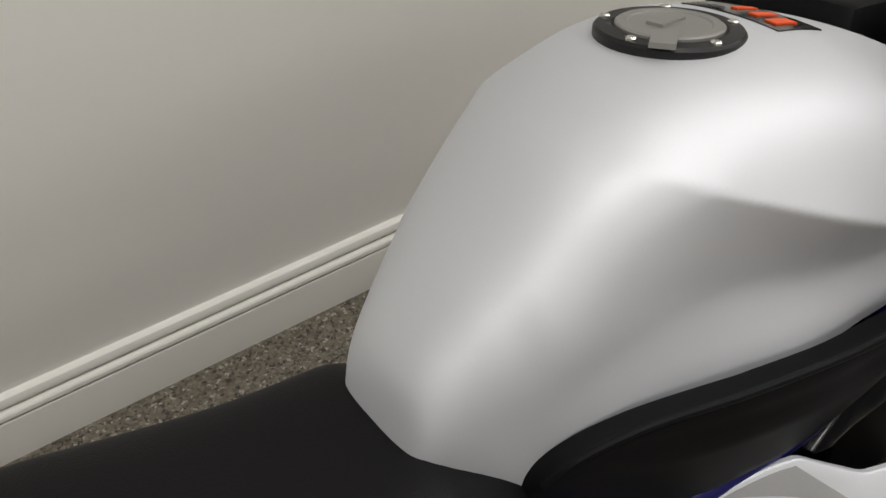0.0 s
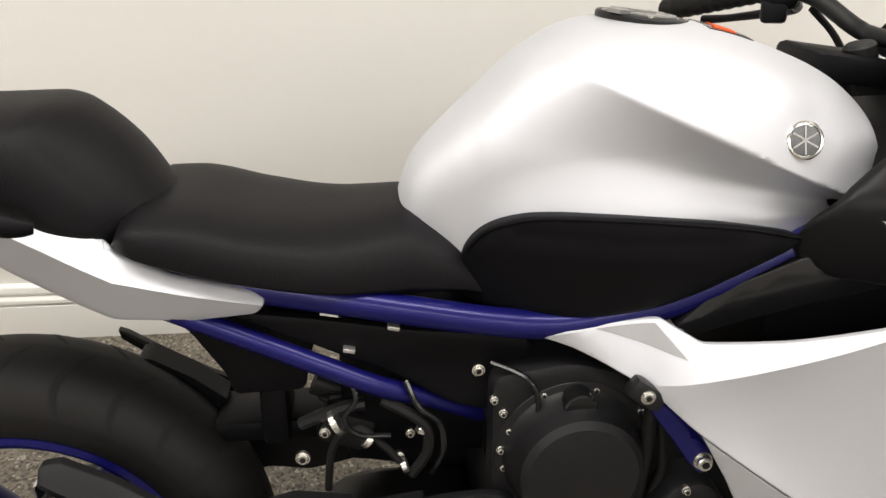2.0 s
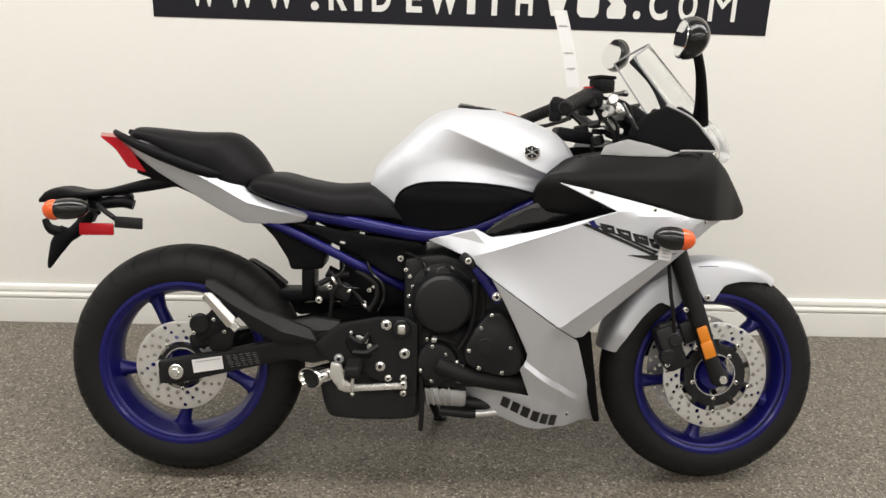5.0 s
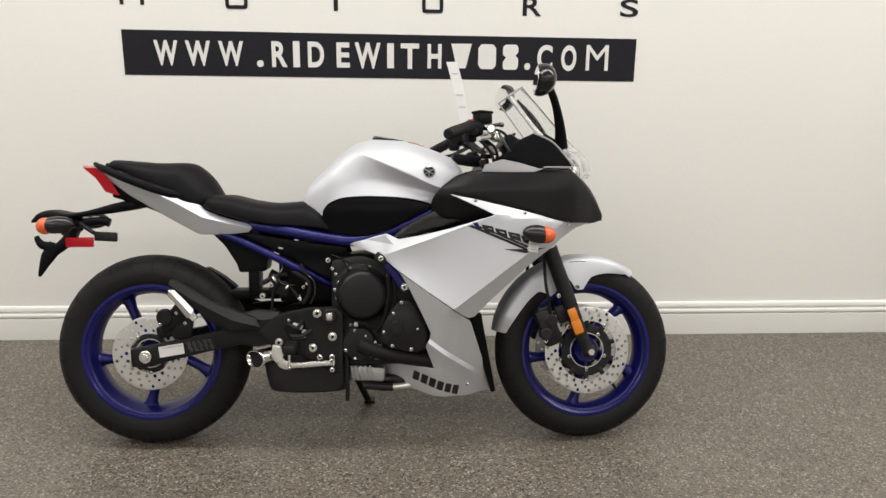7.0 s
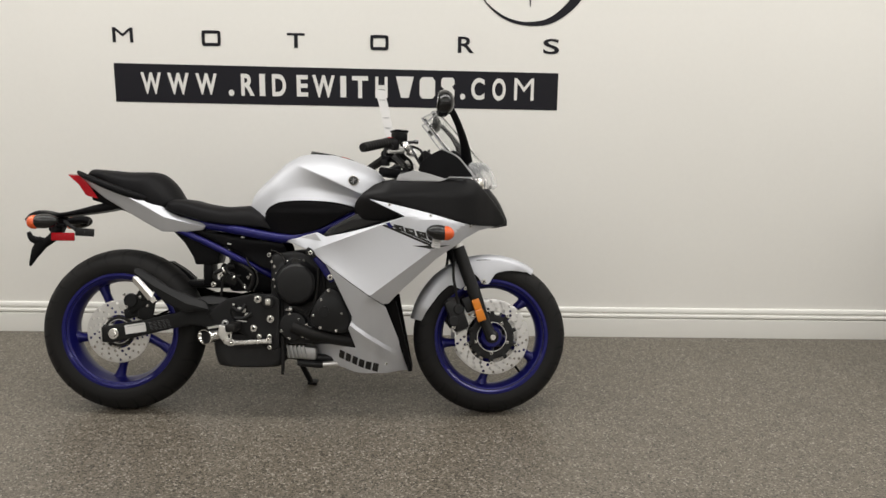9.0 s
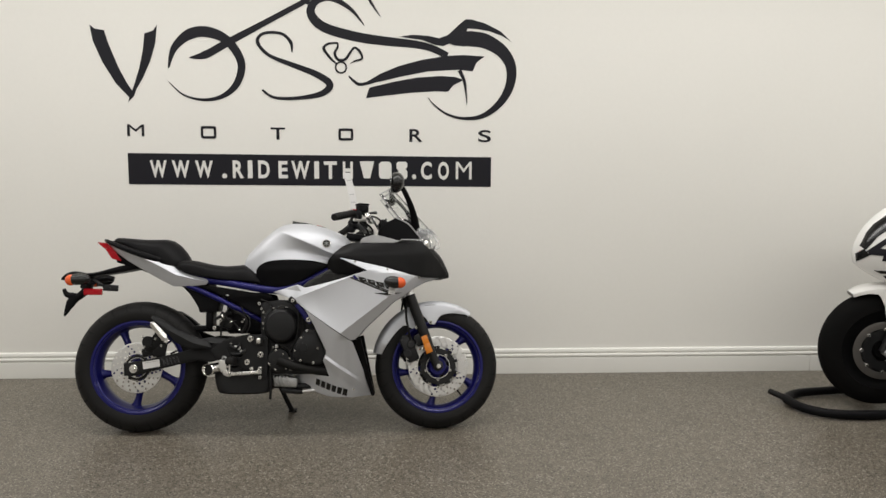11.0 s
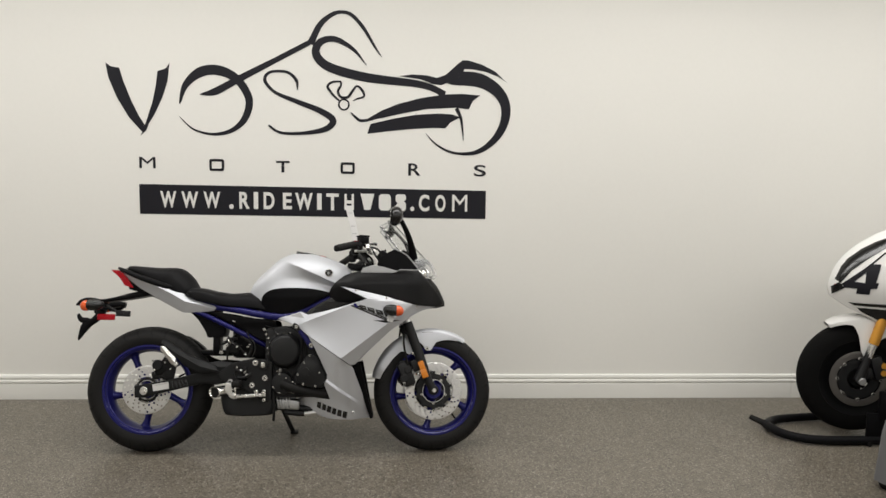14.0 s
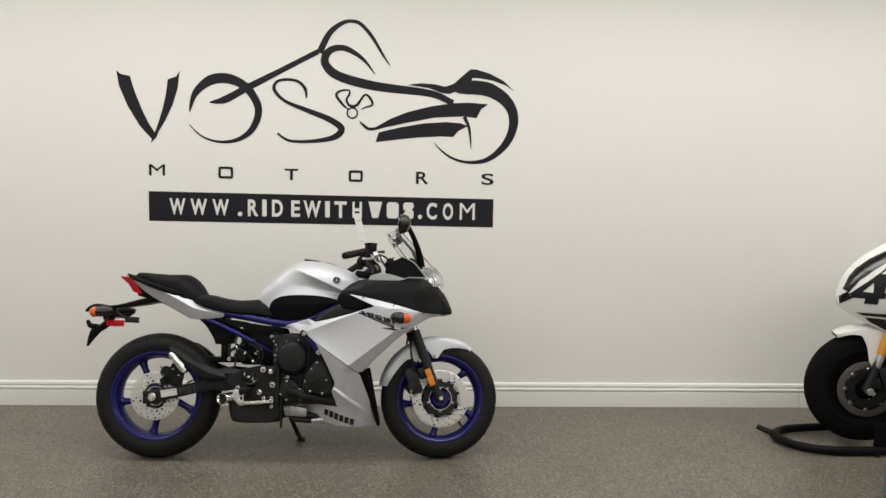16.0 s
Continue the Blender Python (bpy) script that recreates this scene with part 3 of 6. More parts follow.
bm = bmesh.new()
loft_x(bm, span(0.495, 1.045, 130), lambda x: ease(x, TANK_TOP), lambda x: ease(x, [(0.5, 0.730), (0.572, 0.733), (0.60, 0.766), (0.64, 0.783), (0.70, 0.789), (0.80, 0.787), (0.88, 0.777), (0.935, 0.768), (0.975, 0.790), (1.045, 0.83)]), tank_w,
       n=lambda x: lerp(x, [(0.5, 3.0), (0.62, 2.5), (0.75, 2.25), (1.0, 2.3)]), zm=lambda x: lerp(x, [(0.5, 0.35), (0.57, 0.45), (0.60, 0.40), (0.64, 0.35), (0.72, 0.34), (0.85, 0.41), (1.0, 0.45)]),
       wb=lambda x: ease(x, [(0.5, 0.95), (0.565, 0.98), (0.60, 1.04), (0.64, 1.08), (0.72, 1.09), (0.80, 1.05), (0.86, 1.0), (0.93, 0.98)]), pts=64, fold=tank_fold)
tank = part("fuel_tank", bm, SILVER, bike, "matt silver painted fuel tank with creased flanks", smooth=60)

CAP = pose(0.788, 0, 0.9900, 0, 7.0, 0)
bm = bmesh.new()
prof = [(0, -0.002), (0.0550, -0.006), (0.0550, 0.0015), (0.0530, 0.0038), (0.042, 0.0046), (0.0405, 0.0036), (0.0, 0.0036)]
rings(bm, [[CAP @ Vector((max(r, 0.0004) * math.cos(a), max(r, 0.0004) * math.sin(a), z)) for a in [2 * math.pi * q / 56 for q in range(56)]] for r, z in prof])
cap = part("fuel_cap", bm, SATIN, tank, "dark grey ring of the fuel filler", smooth=30)
bm = bmesh.new()
prof = [(0.0395, 0.003), (0.0395, 0.0056), (0.038, 0.0066), (0.031, 0.0068), (0.0295, 0.0058), (0.0, 0.0058)]
rings(bm, [[CAP @ Vector((max(r, 0.0004) * math.cos(a), max(r, 0.0004) * math.sin(a), z)) for a in [2 * math.pi * q / 56 for q in range(56)]] for r, z in prof])
for bx, by, sx, sy, rz in ((-0.034, -0.026, 0.03, 0.018, 38), (0.0, 0.004, 0.03, 0.014, 10)):
    made = bmesh.ops.create_cube(bm, size=1, matrix=CAP @ pose(bx, by, 0.006, 0, 0, rz) @ Matrix.Diagonal((sx, sy, 0.004, 1)))
part("lid", bm, CAPGREY, tank, "grey cast filler lid with key cover", smooth=30)
for k in range(5):
    a = radians(190 + 72 * k)
    bm = bmesh.new()
    cyl(bm, CAP @ Vector((0.0485 * math.cos(a), 0.0485 * math.sin(a), 0.003)), CAP @ Vector((0.0485 * math.cos(a), 0.0485 * math.sin(a), 0.0062)), 0.0042, seg=14, bevel=0.0008)
    part("cap_bolt", bm, BOLT, tank)


def tank_top_patch(x0, x1, y0, y1, material, name, lift=0.0012):
    bm = bmesh.new()
    loops = []
    for x in span(x0, x1, 8):
        row = []
        for s in (0, 1):
            for y in (span(y0, y1, 5) if s == 0 else span(y1, y0, 5)):
                n = 2.25
                t, w = ease(x, TANK_TOP), tank_w(x)
                mid = 0.735 + 0.53 * (t - 0.735)
                z = mid + (t - mid) * (1 - abs(y / w) ** n) ** (1 / n)
                row.append(Vector((x, y, z + (lift if s == 0 else -0.002))))
        loops.append(row)
    rings(bm, loops)
    return part(name, bm, material, tank)


tank_top_patch(0.852, 0.905, -0.046, 0.046, GLOSS, "warning_sticker")
ORANGE_PRINT = mat("orange_print", (0.78, 0.09, 0.015), 0.45, grain=0.05)
for ya, yb, xa in ((-0.036, -0.026, 0.862), (-0.016, -0.008, 0.866), (0.006, 0.012, 0.870)):
    tank_top_patch(xa, xa + 0.026, ya, yb, ORANGE_PRINT, "sticker_bar", 0.0022)

# Round badge on each flank, a plain disc with a bright rim.
for s in (-1, 1):
    c = Vector((0.919, s * 0.1640, 0.882))
    m = Matrix.Translation(c) @ pose(0, 0, 0, -s * 72, 0, 0)
    bm = bmesh.new()
    prof = [(0.0, -0.004), (0.0205, -0.004), (0.0205, 0.002), (0.0190, 0.0032), (0.0172, 0.003), (0.0168, 0.0016), (0, 0.0016)]
    rings(bm, [[m @ Vector((max(r, 0.0003) * math.cos(a), max(r, 0.0003) * math.sin(a), z)) for a in [2 * math.pi * q / 40 for q in range(40)]] for r, z in prof])
    badge = part("badge", bm, CHROME, bike, "round badge with chrome rim and black field", smooth=25)
    bm = bmesh.new()
    rings(bm, [[m @ Vector((0.0165 * math.cos(a), 0.0165 * math.sin(a), z)) for a in [2 * math.pi * q / 32 for q in range(32)]] for z in (0.001, 0.0021)])
    part("field", bm, GLOSS, badge)
    for k in range(3):
        bm = bmesh.new()
        made = bmesh.ops.create_cube(bm, size=1, matrix=m @ pose(0, 0, 0.0025, 0, 0, 30 + 60 * k) @ Matrix.Diagonal((0.031, 0.0017, 0.0010, 1)))
        part("bar", bm, ALLOY, badge)


def both(name, outline, yfun, material, parent, label="", smooth=40, **kw):
    """The same panel on the right and on the left side."""
    made = []
    for s in (-1, 1):
        bm = bmesh.new()
        shell(bm, outline, yfun, side=s, **kw)
        made.append(part(name, bm, material, parent, label, smooth))
    return made


# Black knee panels under the tank.
PAD = chaikin([(0.568, 0.741), (0.576, 0.759), (0.591, 0.777), (0.613, 0.790), (0.647, 0.800), (0.713, 0.803), (0.80, 0.801), (0.868, 0.793), (0.932, 0.778), (0.925, 0.768), (0.878, 0.746), (0.806, 0.703), (0.736, 0.678), (0.662, 0.667), (0.604, 0.672), (0.560, 0.683)], 2)


def pad_y(x, z):
    t = ease(x, [(0.56, 0.098), (0.60, 0.122), (0.64, 0.140), (0.68, 0.155), (0.72, 0.168), (0.80, 0.184), (0.86, 0.186), (0.93, 0.177)])
    t -= 0.003 * max(0, 1 - abs(z - 0.775) / 0.016) * min(max((x - 0.60) / 0.03, 0), 1) * min(max((0.86 - x) / 0.05, 0), 1)
    return t - 0.30 * max(0, 0.76 - z)


both("knee_panel", PAD, pad_y, BLACK, bike, "matt black side panel under the tank", thick=0.02, h=0.012, r=0.006)
for s in (-1, 1):
    bm = bmesh.new()
    tube(bm, [(x, s * (pad_y(x, z) - 0.001), z + 0.0012) for x, z in [(0.574, 0.750), (0.589, 0.772), (0.613, 0.786), (0.647, 0.796), (0.713, 0.8005), (0.80, 0.7985), (0.868, 0.791), (0.925, 0.777)]], 0.0032, seg=8)
    part("edge_bead", bm, BLACK, bike)

# Seats.
bm = bmesh.new()
loft_x(bm, span(0.185, 0.592, 46), lambda x: ease(x, [(0.185, 0.775), (0.195, 0.797), (0.215, 0.806), (0.25, 0.807), (0.341, 0.789), (0.418, 0.780), (0.478, 0.784), (0.505, 0.786), (0.53, 0.775), (0.575, 0.746), (0.592, 0.715)]),
       lambda x: ease(x, [(0.185, 0.768), (0.22, 0.752), (0.317, 0.724), (0.432, 0.702), (0.54, 0.694), (0.592, 0.690)]),
       lambda x: ease(x, [(0.185, 0.110), (0.21, 0.132), (0.30, 0.140), (0.40, 0.134), (0.48, 0.120), (0.54, 0.108), (0.592, 0.098)]),
       n=lambda x: lerp(x, [(0.2, 4.2), (0.33, 3.6), (0.44, 3.0), (0.55, 2.8)]), zm=0.16, wb=0.84, pts=28)
part("rider_seat", bm, SEAT, bike, "black vinyl rider seat")
bm = bmesh.new()
loft_x(bm, span(-0.138, 0.240, 60), lambda x: ease(x, [(-0.138, 0.898), (-0.132, 0.912), (-0.115, 0.922), (-0.036, 0.917), (0.039, 0.912), (0.115, 0.913), (0.140, 0.909), (0.170, 0.892), (0.198, 0.866), (0.216, 0.842), (0.232, 0.815), (0.240, 0.800)]),
       lambda x: ease(x, [(-0.134, 0.893), (-0.085, 0.885), (-0.015, 0.850), (0.057, 0.815), (0.121, 0.80), (0.149, 0.782), (0.19, 0.768), (0.240, 0.775)]),
       lambda x: ease(x, [(-0.134, 0.05), (-0.12, 0.068), (-0.05, 0.092), (0.05, 0.112), (0.13, 0.118), (0.19, 0.112), (0.215, 0.106), (0.240, 0.080)]),
       n=3.1, zm=0.22, wb=0.92, pts=20)
for v in bm.verts:
    v.co.x -= 0.042 * min(1, abs(v.co.y) / 0.10) ** 2 * min(max((v.co.x - 0.06) / 0.12, 0), 1)
part("passenger_seat", bm, SEAT, bike, "black vinyl passenger seat, stepped up behind the rider seat")

# Tail cowl.
COWL = soften([(-0.170, 0.902), (-0.08, 0.866), (0.01, 0.836), (0.105, 0.822), (0.138, 0.814), (0.163, 0.788), (0.188, 0.762), (0.245, 0.738), (0.335, 0.714), (0.346, 0.704), (0.334, 0.688), (0.262, 0.680), (0.172, 0.680), (0.073, 0.731), (-0.060, 0.806), (-0.122, 0.852)], 0.006)

TAIL_FOLD = [(-0.17, 0.900), (-0.074, 0.868), (0.015, 0.824), (0.12, 0.772), (0.186, 0.736), (0.253, 0.720), (0.352, 0.698)]


def cowl_y(x, z):
    w = ease(x, [(-0.17, 0.058), (-0.07, 0.090), (0.05, 0.114), (0.16, 0.129), (0.25, 0.130), (0.345, 0.124)])
    zc = lerp(x, TAIL_FOLD)
    return w - 0.75 * max(0, z - zc) - 0.45 * max(0, zc - z)


both("tail_cowl", COWL, cowl_y, SILVER, bike, "silver painted tail side cowl", thick=0.006, h=0.01, r=0.003, lines=[TAIL_FOLD], smooth=24)
for s in (-1, 1):
    bm = bmesh.new()
    tube(bm, [(-0.172, s * 0.055, 0.908), (-0.135, s * 0.092, 0.893), (-0.06, s * 0.128, 0.864), (0.03, s * 0.146, 0.832), (0.095, s * 0.150, 0.812), (0.122, s * 0.142, 0.806)],
         [0.007, 0.011, 0.0135, 0.0145, 0.0135, 0.007], flat=0.75, step=5)
    part("grab_rail", bm, BLACK, bike, "black passenger grab rail")
bm = bmesh.new()
tl = [(-0.232, 0.905), (-0.185, 0.902), (-0.150, 0.868), (-0.112, 0.812), (-0.160, 0.825), (-0.190, 0.870)]
rings(bm, [[Vector((x + abs(y) * 0.35, y, z - abs(y) * 0.12)) for x, z in soften(tl, 0.006)] for y in (-0.068, -0.060, -0.035, 0, 0.035, 0.060, 0.068)])
part("tail_light", bm, RED, bike, "clear red tail light lens", smooth=30)
bm = bmesh.new()
loft_x(bm, span(-0.12, 0.34, 14), lambda x: lerp(x, [(-0.12, 0.85), (0.1, 0.80), (0.34, 0.72)]), lambda x: lerp(x, [(-0.12, 0.80), (0.0, 0.765), (0.165, 0.695), (0.34, 0.64)]), lambda x: lerp(x, [(-0.12, 0.05), (0.1, 0.095), (0.34, 0.09)]), n=4, pts=6)
part("under_tail", bm, BLACK, bike, "black under-tail tray")
bm = bmesh.new()
loft_x(bm, span(-0.392, 0.0, 24), lambda x: ease(x, [(-0.392, 0.726), (-0.37, 0.748), (-0.33, 0.758), (-0.27, 0.748), (-0.1, 0.785), (0.0, 0.806)]),
       lambda x: ease(x, [(-0.392, 0.715), (-0.25, 0.732), (-0.114, 0.749), (0.0, 0.77)]), lambda x: ease(x, [(-0.392, 0.03), (-0.3, 0.06), (-0.2, 0.05), (0.0, 0.055)]), n=4, pts=8)
mudguard = part("rear_mudguard", bm, BLACK, bike, "black plastic mudguard arm carrying the plate bracket")
bm = bmesh.new()
block(bm, (-0.27, 0, 0.70), (0.05, 0.05, 0.07), (0, 25, 0), 0.008)
tube(bm, [(-0.27, -0.02, 0.70), (-0.275, -0.03, 0.66), (-0.325, -0.03, 0.620)], [0.022, 0.02, 0.016], flat=0.6)
tube(bm, [(-0.378, -0.03, 0.672), (-0.362, -0.03, 0.645), (-0.32, -0.03, 0.635)], [0.008, 0.014, 0.016], flat=0.6)
tube(bm, [(-0.315, -0.03, 0.64), (-0.345, -0.03, 0.60), (-0.372, -0.03, 0.540)], [0.026, 0.022, 0.004], flat=0.4)
tube(bm, [(-0.27, -0.02, 0.70), (-0.24, -0.06, 0.70), (-0.21, -0.085, 0.697)], 0.006)
tube(bm, [(-0.22, -0.03, 0.715), (-0.16, -0.05, 0.722), (-0.13, -0.05, 0.716)], 0.014)
part("plate_bracket", bm, BLACK, mudguard, "black number plate bracket")
for s in (-1, 1):
    bm = bmesh.new()
    tube(bm, [(-0.262, s * 0.05, 0.722), (-0.262, s * 0.10, 0.720), (-0.262, s * 0.14, 0.718)], 0.011)
    ball(bm, (-0.258, s * 0.165, 0.714), (0.056, 0.026, 0.027), (0, -4, 0))
    sig = part("rear_indicator", bm, GLOSS, bike, "black rear indicator with orange lens")
    bm = bmesh.new()
    ball(bm, (-0.294, s * 0.165, 0.711), (0.028, 0.0225, 0.0262), (0, -4, 0))
    part("lens", bm, ORANGE, sig)
bm = bmesh.new()
block(bm, (-0.212, -0.10, 0.656), (0.088, 0.008, 0.031), (0, 0, 4), 0.003)
part("rear_reflector", bm, RED, mudguard, "red rectangular side reflector")
bm = bmesh.new()
block(bm, (-0.128, -0.10, 0.674), (0.074, 0.006, 0.030), (0, 3, 0), 0.003)
cyl(bm, (-0.130, -0.102, 0.674), (-0.130, -0.108, 0.674), 0.005, seg=12)
tube(bm, [(-0.165, -0.098, 0.685), (-0.195, -0.08, 0.70), (-0.225, -0.05, 0.715)], 0.007)
part("reflector_bracket", bm, SATIN, mudguard, "black flat bracket with a bolt")

# Blue frame.
for s in (-1, 1):
    bm = bmesh.new()
    tube(bm, [(0.24, s * 0.085, 0.722), (0.33, s * 0.098, 0.711), (0.434, s * 0.109, 0.695), (0.578, s * 0.115, 0.669), (0.664, s * 0.117, 0.659), (0.721, s * 0.126, 0.667), (0.793, s * 0.142, 0.689), (0.864, s * 0.150, 0.722), (0.96, s * 0.15, 0.770)], 0.0172, seg=16)
    part("upper_frame_tube", bm, BLUE, bike, "deep blue painted steel frame tube")
    bm = bmesh.new()
    tube(bm, [(0.17, s * 0.09, 0.715), (0.231, s * 0.098, 0.689), (0.317, s * 0.105, 0.653), (0.404, s * 0.106, 0.612), (0.470, s * 0.100, 0.578), (0.530, s * 0.080, 0.548), (0.60, s * 0.06, 0.51)], 0.0125, seg=14)
    part("lower_frame_tube", bm, BLUE, bike)
    bm = bmesh.new()
    shell(bm, soften([(0.775, 0.606), (0.812, 0.572), (0.853, 0.522), (0.850, 0.502), (0.838, 0.497), (0.823, 0.512), (0.795, 0.553), (0.768, 0.588)], 0.010), lambda x, z: 0.198, 0.03, 0.02, 0.005, side=s)
    part("engine_hanger", bm, BLUE, bike)
    bolt(bike, 0.838, s * 0.199, 0.518, 0.0100, 0.010)
    bm = bmesh.new()
    shell(bm, soften([(0.60, 0.53), (0.66, 0.52), (0.66, 0.46), (0.60, 0.45)], 0.01), lambda x, z: 0.10, 0.02, 0.02, 0.004, side=s)
    part("pivot_plate", bm, BLUE, bike)

for s in (-1, 1):
    bm = bmesh.new()
    block(bm, (0.764, s * 0.194, 0.608), (0.046, 0.022, 0.026), (0, 35, 0), 0.007)
    tab = part("fairing_tab", bm, SATIN, bike)
    bolt(tab, 0.763, s * 0.205, 0.609, 0.0075, 0.004)
FLAP = [(0.150, 0.560), (0.168, 0.561), (0.220, 0.530), (0.265, 0.493), (0.235, 0.478), (0.153, 0.545)]
# Side covers and battery box.
both("side_cover", soften([(0.285, 0.690), (0.40, 0.674), (0.50, 0.656), (0.645, 0.640), (0.660, 0.60), (0.650, 0.555), (0.60, 0.535), (0.555, 0.548), (0.49, 0.590), (0.41, 0.632)], 0.012),
     lambda x, z: 0.098 + 0.010 * min(1, max(0, (z - 0.60) / 0.03)), BLACK, bike, "black plastic side cover", thick=0.01, h=0.015, r=0.005)
bolt(bike, 0.588, -0.103, 0.5955, 0.007)
for bx, bz in ((0.487, 0.662), (0.435, 0.636)):
    bm = bmesh.new()
    block(bm, (bx, -0.112, bz), (0.014, 0.012, 0.005), (0, 12, 0), 0.001)
    part("clip", bm, STEEL, bike)
both("battery_box", soften([(0.195, 0.690), (0.245, 0.640), (0.283, 0.580), (0.290, 0.553), (0.378, 0.556), (0.385, 0.60), (0.40, 0.64), (0.30, 0.68)], 0.01), lambda x, z: 0.062, BLACK, bike, thick=0.06, h=0.02, r=0.005)
bm = bmesh.new()
block(bm, (0.335, 0, 0.52), (0.035, 0.10, 0.10), (0, 0, 0), 0.008)
block(bm, (0.335, 0.02, 0.475), (0.17, 0.09, 0.03), (0, 0, 0), 0.008)
part("rear_hugger", bm, BLACK, bike)
bm = bmesh.new()
rings(bm, [[Vector((x, y, z)) for x, z in soften(FLAP, 0.006)] for y in (0.030, 0.034, 0.070, 0.074)])
part("inner_mudguard", bm, BLACK, bike, "black plastic flap above the rear tyre")

# Fairing.
def fair_y(x, z):
    a = ease(x, [(0.64, 0.140), (0.70, 0.158), (0.76, 0.190), (0.80, 0.218), (0.88, 0.247), (0.95, 0.262), (1.05, 0.272), (1.15, 0.276), (1.22, 0.272), (1.30, 0.240), (1.38, 0.185), (1.44, 0.135), (1.50, 0.075)])
    zl = 0.622 + (x - 0.78) * 0.368
    band = lerp(x, [(1.0, 0.748), (1.121, 0.748), (1.25, 0.735), (1.47, 0.700)])
    if z > band:
        a -= 0.5 * (z - band) + 0.009 * min(1, (z - band) / 0.01) * lerp(x, [(1.12, 1.0), (1.32, 0.0)])
    elif x < 1.121:
        a -= 0.80 * max(0, z - zl) * lerp(x, [(0.66, 0.1), (0.82, 1.0)])
    zc = 0.568 - (x - 0.823) * 0.676 if x < 1.039 else 0.422
    low = max(0, zc - z)
    drop = 0.30 * low + 0.25 * low * low + 1.4 * low * min(max(x - 0.95, 0), 0.15)
    if zc < z < zl and 0.80 < x < 1.24:
        t = (z - zc) / (zl - zc)
        a -= 0.030 * t * (1 - t) * min(1, (x - 0.80) / 0.08, (1.24 - x) / 0.08)
    if x > 0.96:
        zf = 0.466 + (x - 1.009) * 0.748
        drop += 0.65 * max(0, zf - max(z, 0.422)) * min(1, (x - 0.96) / 0.05)
    return max(a - drop, 0.040)


FAIR_UP = soften([(0.652, 0.650), (0.700, 0.662), (0.729, 0.671), (0.782, 0.685), (0.820, 0.669), (0.90, 0.685), (0.985, 0.706), (1.121, 0.747), (0.983, 0.811), (1.060, 0.796), (1.216, 0.759), (1.319, 0.730), (1.373, 0.718), (1.430, 0.716), (1.474, 0.714),
                  (1.407, 0.700), (1.348, 0.668), (1.310, 0.640), (1.237, 0.592), (1.180, 0.539), (1.123, 0.488), (1.086, 0.451), (1.061, 0.424), (1.039, 0.422), (0.823, 0.568), (0.812, 0.576), (0.769, 0.612), (0.730, 0.625), (0.690, 0.639)], 0.004)
FAIR_LOW = soften([(0.823, 0.566), (1.036, 0.420), (1.050, 0.410), (1.140, 0.154), (1.049, 0.148), (0.927, 0.158), (0.805, 0.187), (0.726, 0.244), (0.702, 0.277), (0.935, 0.252), (0.906, 0.328), (0.920, 0.356), (0.922, 0.374), (0.886, 0.449), (0.857, 0.508)], 0.004)
FOLDS = [[(0.70, 0.5926), (0.78, 0.622), (1.120, 0.7471)], [(0.96, 0.4294), (1.009, 0.466), (1.235, 0.635), (1.30, 0.684)]]
fairing = both("side_fairing", FAIR_UP, fair_y, SILVER, bike, "silver painted side fairing with sharp creases", thick=0.006, h=0.011, r=0.002, lines=FOLDS, smooth=17)


def low_y(x, z):
    """The lower fairing, with a raised ledge that runs forward from the inner corner."""
    d = z - 0.345 + (x - 0.910) * 0.715
    rise = 1 - d / 0.016 if d > 0 else 1 + d / 0.05
    return fair_y(x, z) - 0.0035 + 0.012 * max(0, rise) * min(max((x - 0.890) / 0.03, 0), 1) * min(max((1.10 - x) / 0.06, 0), 1)


lower = both("lower_fairing", FAIR_LOW, low_y, SILVER, bike, "silver painted lower fairing and belly pan", thick=0.006, h=0.011, r=0.002, lines=[[(0.900, 0.352), (1.110, 0.202)], [(0.900, 0.368), (1.110, 0.218)]], smooth=20)
